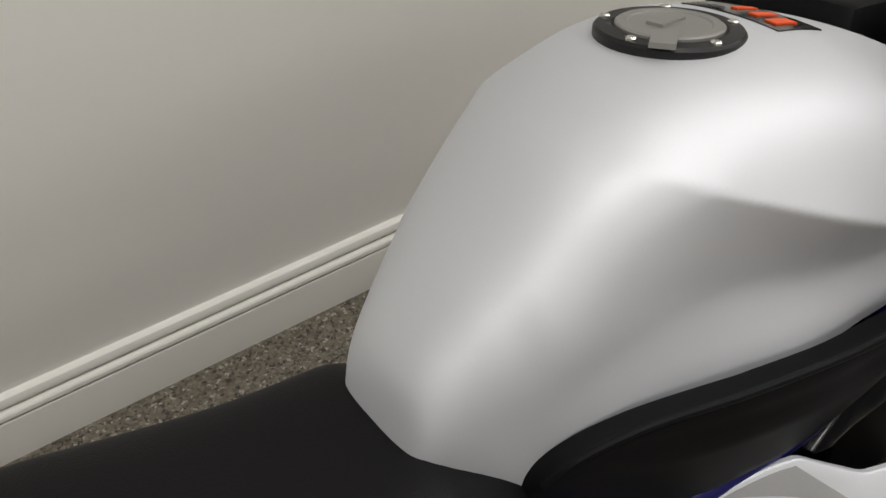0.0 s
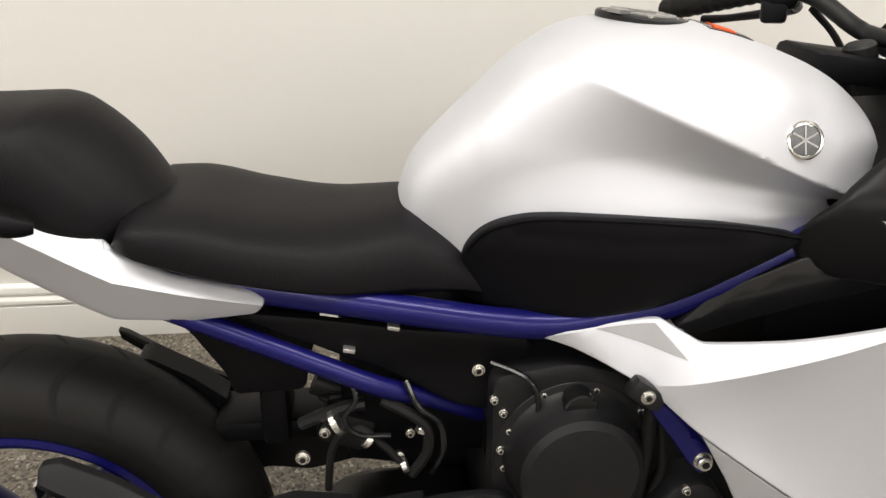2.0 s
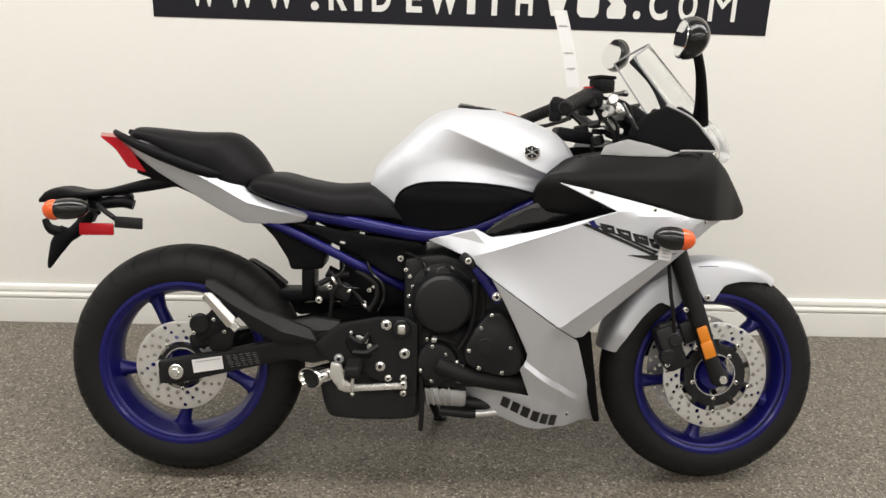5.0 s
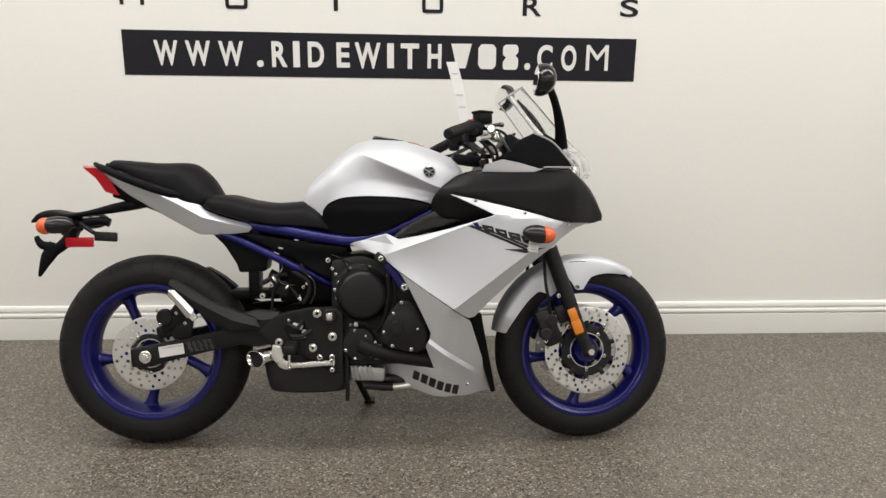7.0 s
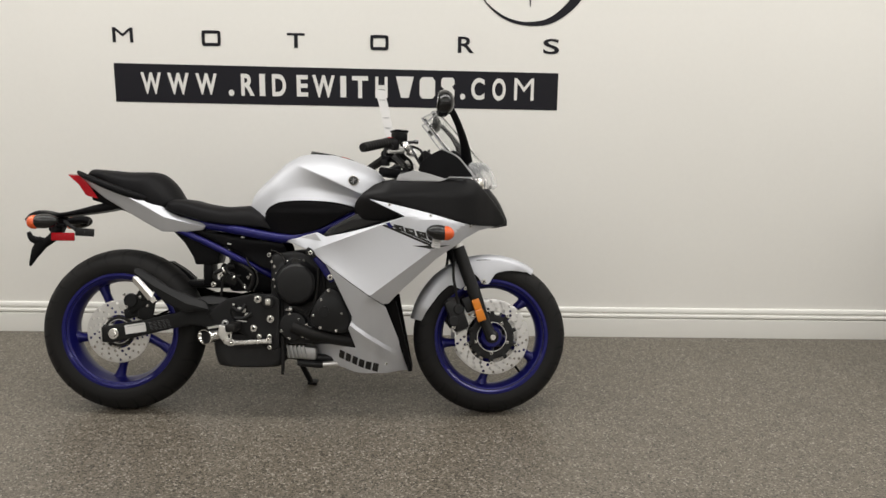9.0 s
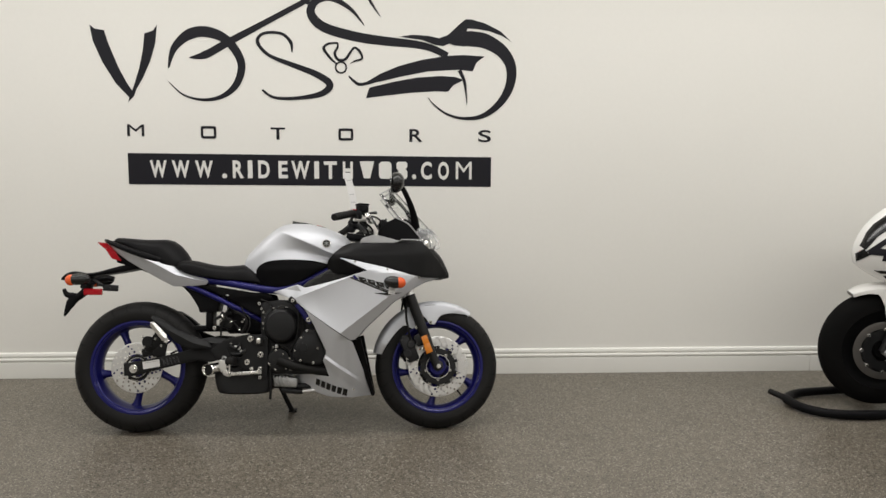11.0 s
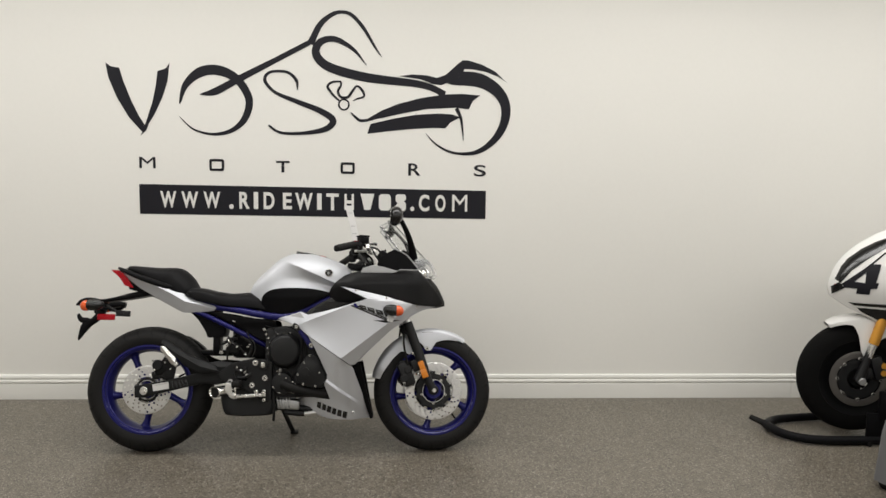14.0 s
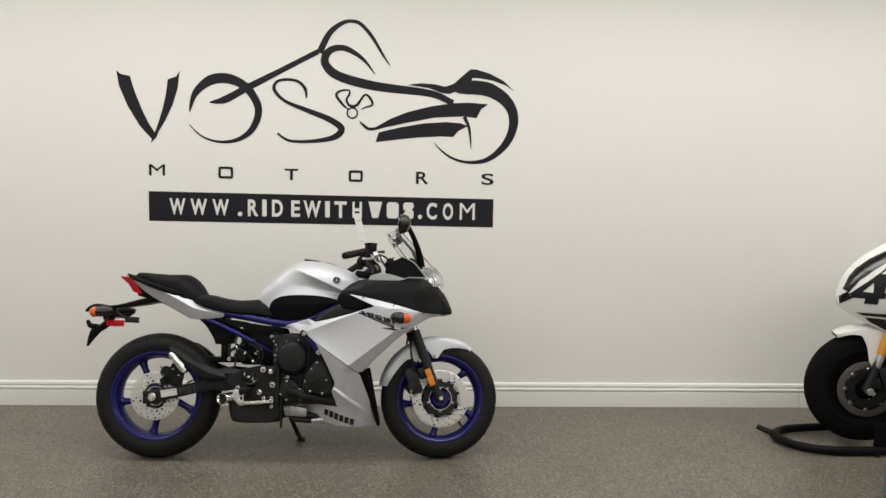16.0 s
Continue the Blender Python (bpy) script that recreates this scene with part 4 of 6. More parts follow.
# Graphics on the fairing: stripes and plain blocks in place of the model mark.
for s, fob in ((-1, fairing[0]), (1, fairing[1])):
    def graphic(outline, material=GLOSS, name="stripe"):
        bm = bmesh.new()
        shell(bm, outline, lambda x, z: (fair_y(x, z) if z > 0.4 else low_y(x, z)) + (0.0009 if z > 0.4 else 0.0022), 0.0016, 0.006, 0, side=s)
        part(name, bm, material, fob)
    graphic([(1.036, 0.713), (1.049, 0.716), (1.222, 0.645), (1.217, 0.639)])
    graphic([(1.066, 0.712), (1.074, 0.713), (1.228, 0.651), (1.222, 0.646)])
    graphic([(1.150, 0.641), (1.291, 0.643), (1.216, 0.629)])
    graphic([(1.050, 0.722), (1.064, 0.725), (1.078, 0.705), (1.064, 0.705)], BLUE, "block")
    for q, (w, h) in enumerate(((0.036, 0.026), (0.036, 0.026), (0.038, 0.028), (0.034, 0.028))):
        bx, bz = 1.078 + 0.041 * q, 0.7185 - 0.0115 * q
        graphic([(bx, bz), (bx + w, bz - 0.007), (bx + w + 0.006, bz - h - 0.003), (bx + 0.010, bz - h + 0.006)], GLOSS, "block")
        graphic([(bx + 0.013, bz - 0.0085), (bx + w - 0.007, bz - 0.012), (bx + w - 0.004, bz - 0.0165), (bx + 0.016, bz - 0.013)], SILVER, "inset")
    for q in range(6):
        bx, bz = 0.870 + 0.0262 * q, 0.241 - 0.0096 * q
        graphic([(bx, bz), (bx + 0.020, bz - 0.007), (bx + 0.014, bz - 0.037), (bx - 0.006, bz - 0.030)], GLOSS, "block")
    for bx, bz in ((1.062, 0.790), (1.216, 0.751), (1.369, 0.715), (0.756, 0.250), (1.048, 0.186)):
        bolt(fob, bx, s * ((fair_y(bx, bz) if bz > 0.4 else low_y(bx, bz)) + 0.0005), bz, 0.0052, 0.003)
    bm = bmesh.new()
    shell(bm, [(0.716, 0.664), (0.777, 0.680), (0.804, 0.652)], lambda x, z: fair_y(x, z) + 0.0008, 0.004, 0.006, 0, side=s)
    part("inlay", bm, GREY, fob)
both("chin_strip", soften([(1.039, 0.419), (1.087, 0.431), (1.100, 0.371), (1.150, 0.153), (1.134, 0.150), (1.085, 0.30)], 0.004), lambda x, z: 0.192 + 0.48 * (min(z, 0.43) - 0.43), BLACK, bike, "black edge strip of the fairing", thick=0.03, h=0.015, r=0.003)


def cowl_top_y(x, z):
    a = ease(x, [(0.91, 0.176), (0.97, 0.212), (1.08, 0.240), (1.2, 0.243), (1.3, 0.230), (1.38, 0.190), (1.43, 0.142), (1.47, 0.098), (1.545, 0.03)])
    a -= lerp(x, [(0.95, 2.2), (1.06, 1.0), (1.32, 0.5)]) * max(0, z - 0.825) ** 1.25
    a -= 0.35 * max(0, 0.80 - z) if x < 1.1 else 0
    return max(a, 0.02)


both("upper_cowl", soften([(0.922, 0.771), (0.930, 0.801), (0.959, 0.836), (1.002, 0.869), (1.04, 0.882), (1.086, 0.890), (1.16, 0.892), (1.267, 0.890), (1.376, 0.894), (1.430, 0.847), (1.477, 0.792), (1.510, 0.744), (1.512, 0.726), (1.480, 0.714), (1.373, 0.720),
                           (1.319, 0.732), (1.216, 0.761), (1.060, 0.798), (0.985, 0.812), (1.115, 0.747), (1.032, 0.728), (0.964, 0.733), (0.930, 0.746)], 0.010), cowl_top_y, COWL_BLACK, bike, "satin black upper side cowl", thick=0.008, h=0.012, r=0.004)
bolt(bike, 1.035, -cowl_top_y(1.035, 0.876), 0.876, 0.0045, 0.002, SATIN)
both("inner_duct", soften([(0.80, 0.672), (0.84, 0.710), (0.93, 0.755), (0.97, 0.768), (1.10, 0.768), (1.08, 0.738), (0.93, 0.695), (0.83, 0.660)], 0.006), lambda x, z: 0.165 + 0.16 * max(0, x - 0.85), GLOSS, bike, thick=0.02, h=0.02, r=0.004)
both("cockpit_trim", soften([(1.084, 0.882), (1.094, 0.904), (1.150, 0.921), (1.199, 0.911), (1.265, 0.892), (1.289, 0.894), (1.250, 0.880), (1.15, 0.880)], 0.003),
     lambda x, z: cowl_top_y(x, 0.885) + 0.005 - 0.12 * (z - 0.885), GREY, bike, "satin grey cockpit trim", thick=0.004, h=0.01, r=0.001)
both("screen_panel", soften([(1.258, 1.007), (1.315, 0.975), (1.356, 0.927), (1.378, 0.896), (1.277, 0.890), (1.215, 0.905), (1.165, 0.925), (1.175, 0.955), (1.21, 0.985)], 0.006),
     lambda x, z: ease(x, [(1.16, 0.146), (1.25, 0.166), (1.32, 0.192), (1.39, 0.212)]), BLACK, bike, thick=0.006, h=0.012, r=0.002)
for s in (-1, 1):
    bm = bmesh.new()
    tube(bm, [(1.254, s * 0.168, 1.008), (1.314, s * 0.191, 0.977), (1.356, s * 0.206, 0.929), (1.376, s * 0.214, 0.899), (1.340, s * 0.214, 0.896), (1.300, s * 0.220, 0.896), (1.280, s * 0.224, 0.895)], 0.0030, seg=8)
    part("edge_trim", bm, GREY, bike)
# Nose with headlight.
bm = bmesh.new()
prof = [(0.708, 1.48, 0.05), (0.719, 1.524, 0.070), (0.740, 1.524, 0.085), (0.765, 1.514, 0.10), (0.80, 1.498, 0.12), (0.828, 1.481, 0.140), (0.862, 1.452, 0.146)]
rings(bm, [[Vector((xf - 0.17 * abs(u) ** 1.8, u * w, z)) for u in span(-1, 1, 17)] + [Vector((1.30, u * w, z)) for u in (1, 0, -1)] for z, xf, w in prof])
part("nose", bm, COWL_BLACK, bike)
bm = bmesh.new()
prof = [(0.862, 1.470, 0.146), (0.874, 1.483, 0.15), (0.912, 1.476, 0.145), (0.939, 1.461, 0.13), (0.964, 1.438, 0.11)]
rings(bm, [[Vector((xf - 0.15 * abs(u) ** 1.8, u * w, z)) for u in span(-1, 1, 17)] + [Vector((1.31, u * w, z)) for u in (1, 0, -1)] for z, xf, w in prof])
lamp = part("headlight", bm, LENS, bike, "clear headlight lens")
lamp.visible_shadow = False
for s in (-1, 1):
    bm = bmesh.new()
    ball(bm, (1.40, s * 0.06, 0.88), (0.03, 0.045, 0.04))
    part("reflector_bowl", bm, CHROME, lamp)
# Screen.
bm = bmesh.new()
grid = [[Vector((1.440 - 0.198 * v - (0.125 - 0.06 * v) * u * u, u * (0.145 - 0.03 * v), 0.950 + 0.222 * v - 0.043 * v * u * u)) for u in span(-1, 1, 17)] for v in span(0, 1, 12)]
rings(bm, [row + [p + Vector((-0.003, 0, -0.001)) for p in row[::-1]] for row in grid])
screen = part("windscreen", bm, GLASS, bike, "clear acrylic windscreen", smooth=60)
screen.visible_shadow = False
bm = bmesh.new()
loop = [grid[j][0] for j in range(12)] + [grid[11][j] for j in range(1, 17)] + [grid[j][16] for j in range(10, -1, -1)]
tube(bm, loop, 0.0028, seg=6, step=1)
part("screen_edge", bm, GREY, screen)
# Cockpit filler, instruments and fork yokes.
bm = bmesh.new()
block(bm, (1.21, 0, 0.965), (0.09, 0.20, 0.055), (0, 35, 0), 0.012)
block(bm, (1.27, 0, 0.93), (0.12, 0.22, 0.02), (0, 18, 0), 0.006)
part("dashboard", bm, BLACK, bike, "black dashboard behind the screen")
bm = bmesh.new()
block(bm, (1.195, 0, 0.992), (0.008, 0.16, 0.05), (0, 35, 0), 0.003)
part("dial_glass", bm, GLOSS, bike)
for z0, nm in ((0.905, "top_yoke"), (0.70, "bottom_yoke")):
    xx = 1.447 - (z0 - 0.29) * 0.375
    bm = bmesh.new()
    block(bm, (xx - 0.01, 0, z0), (0.07, 0.25, 0.03), (0, -20, 0), 0.008)
    part(nm, bm, SATIN, bike)
bm = bmesh.new()
loft_x(bm, span(0.93, 1.34, 10), lambda x: lerp(x, [(0.93, 0.83), (1.05, 0.87), (1.2, 0.88), (1.34, 0.85)]), lambda x: lerp(x, [(0.93, 0.45), (1.05, 0.47), (1.16, 0.60), (1.34, 0.73)]), lambda x: lerp(x, [(0.93, 0.12), (1.1, 0.150), (1.34, 0.10)]), n=6, pts=6)
part("radiator_shroud", bm, BLACK, bike, "black radiator and wiring behind the fairing")

# Handlebar and controls.
bm = bmesh.new()
tube(bm, [(1.075, -0.20, 1.0), (1.11, -0.13, 0.995), (1.145, -0.07, 0.965), (1.15, 0, 0.958), (1.145, 0.07, 0.965), (1.11, 0.13, 1.005), (1.075, 0.20, 1.018)], 0.0115, seg=14)
bar = part("handlebar", bm, SATIN, bike, "black handlebar")
for s in (-1, 1):
    bm = bmesh.new()
    g0, g1 = (Vector((1.066, -0.190, 1.018)), Vector((0.978, -0.330, 0.978))) if s < 0 else (Vector((1.082, 0.200, 1.013)), Vector((1.014, 0.352, 0.980)))
    gd = (g1 - g0).normalized()
    gs = gd.cross(Vector((0, 0, 1))).normalized()
    gu = gs.cross(gd)
    gl = []
    for k in range(41):
        f = k / 40
        rr = 0.0168 + (0.0012 if k % 4 in (1, 2) and 4 < k < 35 else 0) + (0.002 if k < 3 else 0) - (0.004 if k == 40 else 0)
        gl.append([g0.lerp(g1, f * 1.09) + rr * (math.cos(a) * gs + math.sin(a) * gu) for a in [2 * math.pi * q / 20 for q in range(20)]])
    rings(bm, gl)
    part("grip", bm, RUBBER, bar, "ribbed black rubber grip")
    bm = bmesh.new()
    block(bm, (1.083, s * 0.165, 1.012), (0.05, 0.055, 0.052), (0, 0, s * -27), 0.016, 3)
    block(bm, (1.072, s * 0.158, 0.985), (0.034, 0.03, 0.03), (0, 0, s * -27), 0.006)
    sw = part("switch_housing", bm, BLACK, bar)
    bm = bmesh.new()
    block(bm, (1.075, s * 0.165, 1.034), (0.022, 0.020, 0.016), (0, 0, s * -27), 0.004)
    part("switch_button", bm, RED if s < 0 else BLACK, bar)
    bm = bmesh.new()
    tube(bm, [(1.105, s * 0.165, 0.995), (1.125, s * 0.20, 0.985), (1.09, s * 0.30, 0.968), (1.065, s * 0.345, 0.963)], [0.008, 0.008, 0.006, 0.007], seg=10)
    part("lever", bm, STEEL if s < 0 else SATIN, bar)
bm = bmesh.new()
block(bm, (1.113, -0.155, 1.045), (0.050, 0.045, 0.034), (0, 0, 27), 0.005)
block(bm, (1.113, -0.155, 1.066), (0.054, 0.049, 0.008), (0, 0, 27), 0.002)
tube(bm, [(1.10, -0.14, 1.035), (1.115, -0.12, 1.03), (1.13, -0.11, 1.02)], 0.006)
part("brake_reservoir", bm, BLACK, bar, "black brake fluid reservoir")
bm = bmesh.new()
cyl(bm, (1.135, -0.185, 1.012), (1.150, -0.115, 1.004), 0.0135, seg=18, bevel=0.003)
block(bm, (1.160, -0.135, 0.990), (0.030, 0.030, 0.030), (0, 20, 27), 0.007)
ball(bm, (1.172, -0.150, 0.985), (0.011, 0.011, 0.011))
part("master_cylinder", bm, POLISHED, bar, "polished brake master cylinder")
bm = bmesh.new()
cyl(bm, (1.145, -0.150, 1.025), (1.175, -0.140, 1.030), 0.006, seg=12, bevel=0.001)
cyl(bm, (1.172, -0.140, 1.030), (1.186, -0.136, 1.030), 0.008, seg=8, bevel=0.001)
part("banjo_bolt", bm, GLOSS, bar)
bm = bmesh.new()
tube(bm, [(1.155, -0.20, 1.000), (1.172, -0.21, 0.965), (1.190, -0.215, 0.935)], [0.004, 0.005, 0.005], seg=8)
part("lever_link", bm, GLOSS, bar)
bm = bmesh.new()
block(bm, (1.155, -0.10, 0.950), (0.040, 0.035, 0.022), (0, 25, 20), 0.006)
cyl(bm, (1.175, -0.118, 0.935), (1.175, -0.130, 0.935), 0.008, seg=12, bevel=0.001)
cyl(bm, (1.150, -0.118, 0.955), (1.150, -0.126, 0.955), 0.006, seg=12, bevel=0.001)
part("clip_clamp", bm, POLISHED, bar)
for dx, rr in ((0.0, 0.020), (0.03, 0.017)):
    bm = bmesh.new()
    cyl(bm, (1.115 + dx, 0.02 - 2 * dx, 0.93 - dx), (1.108 + dx, 0.02 - 2 * dx, 0.955 - dx), rr, seg=20, bevel=0.004)
    part("stem_nut", bm, SATIN, bar)
for cx in ([(1.11, -0.13, 0.99), (1.16, -0.14, 0.95), (1.17, -0.12, 0.88), (1.20, -0.10, 0.80)], [(1.10, -0.16, 0.98), (1.14, -0.17, 0.93), (1.16, -0.14, 0.86)],
           [(1.11, 0.13, 0.99), (1.16, 0.13, 0.94), (1.18, 0.10, 0.85)], [(1.12, -0.11, 1.02), (1.20, -0.11, 1.0), (1.22, -0.10, 0.9), (1.26, -0.09, 0.75)]):
    bm = bmesh.new()
    tube(bm, cx, 0.005, seg=8)
    part("cable", bm, RUBBER, bar)
bm = bmesh.new()
cyl(bm, (1.12, 0, 0.93), (1.12, 0, 0.945), 0.02, seg=24, bevel=0.003)
block(bm, (1.055, 0.05, 0.925), (0.10, 0.12, 0.035), (0, 8, 0), 0.01)
part("ignition_cover", bm, BLACK, bike)
# Price tag that hangs from the bar.
bm = bmesh.new()
rings(bm, [[Vector((1.030 - 0.045 * t + dx + 0.004 * math.sin(3 * t), 0.02 + dy + 0.01 * t, 1.055 + 0.205 * t)) for dx, dy in ((0, -0.0005), (0.037, -0.0005), (0.037, 0.0005), (0, 0.0005))] for t in span(0, 1, 8)])
tag = part("paper_tag", bm, PAPER, bike, "long thin white paper tag standing up from the handlebar")
for t in (0.25, 0.45, 0.8):
    bm = bmesh.new()
    block(bm, (1.048 - 0.045 * t + 0.004 * math.sin(3 * t), 0.0185 + 0.01 * t, 1.055 + 0.205 * t), (0.022, 0.001, 0.003), (0, 0, 0), 0)
    part("bar", bm, GREY, tag)
# Mirrors.
for s in (-1, 1):
    bm = bmesh.new()
    ball(bm, (1.256, s * 0.315, 1.158), (0.040, 0.066, 0.050), (0, 12, s * -13), 28, 18)
    bmesh.ops.bisect_plane(bm, geom=bm.verts[:] + bm.edges[:] + bm.faces[:], plane_co=(1.240, s * 0.315, 1.164), plane_no=(-0.94, -0.22 if s > 0 else 0.04, 0.1), clear_outer=True)
    bmesh.ops.holes_fill(bm, edges=[e for e in bm.edges if e.is_boundary])
    if s > 0:
        bmesh.ops.translate(bm, verts=bm.verts, vec=(-0.030, 0, 0.010))
    mir = part("mirror", bm, GLOSS, bike, "black mirror housing on a stalk")
    bm = bmesh.new()
    nv = Vector((-0.94, -0.22 if s > 0 else 0.04, 0.1)).normalized()
    sv = nv.cross(Vector((0, 0, 1))).normalized()
    uv = sv.cross(nv)
    c = Vector((1.2465 - (0.030 if s > 0 else 0), s * 0.3135, 1.157 + (0.010 if s > 0 else 0))) + nv * 0.0075
    rings(bm, [[c + nv * d + 0.064 * math.cos(a) * sv + 0.040 * math.sin(a) * uv for a in [2 * math.pi * q / 32 for q in range(32)]] for d in (0, 0.0015)])
    part("mirror_glass", bm, MIRROR, mir)
    bm = bmesh.new()
    tube(bm, [(1.352, s * 0.135, 0.960), (1.343, s * 0.165, 1.02), (1.317, s * 0.225, 1.09), (1.286 - (0.02 if s > 0 else 0), s * 0.275, 1.145 + (0.008 if s > 0 else 0))], [0.024, 0.017, 0.013, 0.012], flat=0.6)
    block(bm, (1.325, s * 0.118, 0.972), (0.085, 0.03, 0.04), (0, 30, 0), 0.01)
    part("stalk", bm, BLACK, mir)
# Front indicators.
for s in (-1, 1):
    bm = bmesh.new()
    tube(bm, [(1.235, s * 0.205, 0.695), (1.237, s * 0.27, 0.70), (1.240, s * 0.31, 0.70)], 0.013)
    ball(bm, (1.248, s * 0.316, 0.690), (0.048, 0.027, 0.028), (0, 8, 0))
    sig = part("front_indicator", bm, GLOSS, bike, "black front indicator with orange lens")
    bm = bmesh.new()
    ball(bm, (1.273, s * 0.316, 0.688), (0.031, 0.0245, 0.0258), (0, 8, 0))
    part("lens", bm, ORANGE, sig)
bm = bmesh.new()
block(bm, (1.238, -0.296, 0.650), (0.032, 0.0015, 0.032), (0, 8, 0), 0)
tagp = part("paper_label", bm, PAPER, bike, "small white paper label by the indicator")
for q in range(3):
    bm = bmesh.new()
    block(bm, (1.238, -0.2972, 0.658 - 0.008 * q), (0.020 - 0.004 * (q % 2), 0.0006, 0.0022), (0, 8, 0), 0)
    part("bar", bm, GREY, tagp)

# Engine.
bm = bmesh.new()
prism(bm, soften([(0.60, 0.60), (0.70, 0.615), (0.78, 0.59), (0.90, 0.50), (0.93, 0.40), (0.92, 0.26), (0.66, 0.26), (0.60, 0.30)], 0.02), -0.13, 0.0, 0.01)
part("engine_block", bm, ENGINE, bike, "black engine cases")
bm = bmesh.new()
shell(bm, soften([(0.60, 0.60), (0.70, 0.615), (0.78, 0.59), (0.90, 0.50), (0.93, 0.40), (0.92, 0.26), (0.66, 0.26), (0.60, 0.30)], 0.02), lambda x, z: 0.13, 0.13, 0.02, 0.01, side=1)
part("engine_block", bm, ENGINE, bike)


def cover(prof, c, name, seg=56, label=""):
    """A round engine cover; profile of (radius, depth outward) about an axis across the bike."""
    bm = bmesh.new()
    rings(bm, [[Vector((c[0] + max(r, 0.0003) * math.cos(a), -c[1] - d, c[2] + max(r, 0.0003) * math.sin(a))) for a in [2 * math.pi * q / seg for q in range(seg)]] for r, d in prof])
    return part(name, bm, ENGINE, bike, label, smooth=30)


cover([(0.100, 0.0), (0.100, 0.022), (0.097, 0.026), (0.089, 0.028), (0.083, 0.036), (0.079, 0.056), (0.074, 0.072), (0.066, 0.079), (0.050, 0.082), (0.025, 0.0835), (0.0, 0.084)], (0.703, 0.105, 0.491), "clutch_cover", label="round black clutch cover with bolted rim")
cover([(0.056, 0), (0.056, 0.02), (0.05, 0.028), (0.028, 0.032), (0, 0.033)], (0.690, 0.125, 0.330), "water_pump")
bm = bmesh.new()
cyl(bm, (0.702, -0.120, 0.566), (0.702, -0.160, 0.566), 0.0205, seg=28, bevel=0.002)
oil = part("oil_filler", bm, GLOSS, bike, "glossy black oil filler cap with a slot")
bm = bmesh.new()
block(bm, (0.702, -0.1604, 0.566), (0.034, 0.003, 0.005), (0, -6, 0), 0.001)
part("slot", bm, SATIN, oil)
bm = bmesh.new()
shell(bm, chaikin([(0.823, 0.473), (0.866, 0.474), (0.904, 0.400), (0.918, 0.352), (0.903, 0.312), (0.861, 0.305), (0.771, 0.328), (0.757, 0.369), (0.779, 0.419), (0.803, 0.452)], 2), lambda x, z: 0.184 + 0.008 * max(0, 1 - ((x - 0.83) ** 2 + (z - 0.385) ** 2) / 0.004), 0.078, 0.012, 0.008, side=-1)
pulse = part("pulse_cover", bm, ENGINE, bike, "black rounded crank end cover", smooth=35)
bm = bmesh.new()
cyl(bm, (0.813, -0.186, 0.388), (0.813, -0.196, 0.388), 0.0205, seg=30, bevel=0.0015)
part("inspection_plug", bm, ENGINE, pulse)
for bx, bz in ((0.663, 0.573), (0.726, 0.577), (0.783, 0.545), (0.622, 0.527), (0.616, 0.476), (0.634, 0.427), (0.663, 0.388), (0.782, 0.44)):
    bolt(bike, bx, -0.129, bz, 0.0046, 0.006)
for bx, bz in ((0.829, 0.467), (0.803, 0.433), (0.773, 0.374), (0.843, 0.380), (0.880, 0.383), (0.799, 0.329), (0.860, 0.318)):
    bolt(pulse, bx, -0.184, bz, 0.0048, 0.006)
for bx, bz in ((0.677, 0.375), (0.743, 0.335), (0.728, 0.293), (0.677, 0.285), (0.647, 0.312), (0.713, 0.357)):
    bolt(bike, bx, -0.153, bz, 0.0045, 0.006)
for bx, bz in ((0.603, 0.571), (0.614, 0.553), (0.612, 0.502)):
    bolt(bike, bx, -0.132, bz, 0.0045, 0.006)
for pts, r in (([(0.69, -0.155, 0.328), (0.755, -0.160, 0.305), (0.833, -0.155, 0.288), (0.93, -0.14, 0.272)], 0.0225),
               ([(0.79, -0.150, 0.575), (0.785, -0.155, 0.50), (0.775, -0.155, 0.42), (0.745, -0.155, 0.37)], 0.008),
               ([(0.80, -0.150, 0.56), (0.81, -0.150, 0.48), (0.80, -0.150, 0.44)], 0.006),
               ([(0.67, -0.13, 0.395), (0.70, -0.158, 0.40), (0.74, -0.158, 0.385)], 0.005)):
    bm = bmesh.new()
    tube(bm, pts, r, seg=14)
    part("hose", bm, RUBBER, bike, "black rubber coolant hose")
for bx, bz, rr in ((0.752, 0.306, 0.0245), (0.682, 0.395, 0.009)):
    bm = bmesh.new()
    cyl(bm, (bx - 0.006, -0.152, bz), (bx + 0.006, -0.154, bz - 0.002), rr, seg=20)
    part("hose_clamp", bm, STEEL, bike)
bm = bmesh.new()
block(bm, (0.715, 0, 0.222), (0.12, 0.19, 0.05), (0, 4, 0), 0.012)
for k in range(5):
    block(bm, (0.665 + 0.016 * k, -0.10, 0.228), (0.006, 0.014, 0.05), (0, -12, 0), 0.001)
part("sump", bm, ALLOY, bike, "bare alloy finned sump")
bm = bmesh.new()
tube(bm, [(0.70, -0.09, 0.185), (0.77, -0.09, 0.178), (0.80, -0.09, 0.178)], 0.013)
part("link_pipe", bm, SATIN, bike)
bm = bmesh.new()
tube(bm, [(0.80, -0.09, 0.178), (0.83, -0.09, 0.18), (0.86, -0.085, 0.183)], 0.011)
part("link_pipe", bm, STEEL, bike)
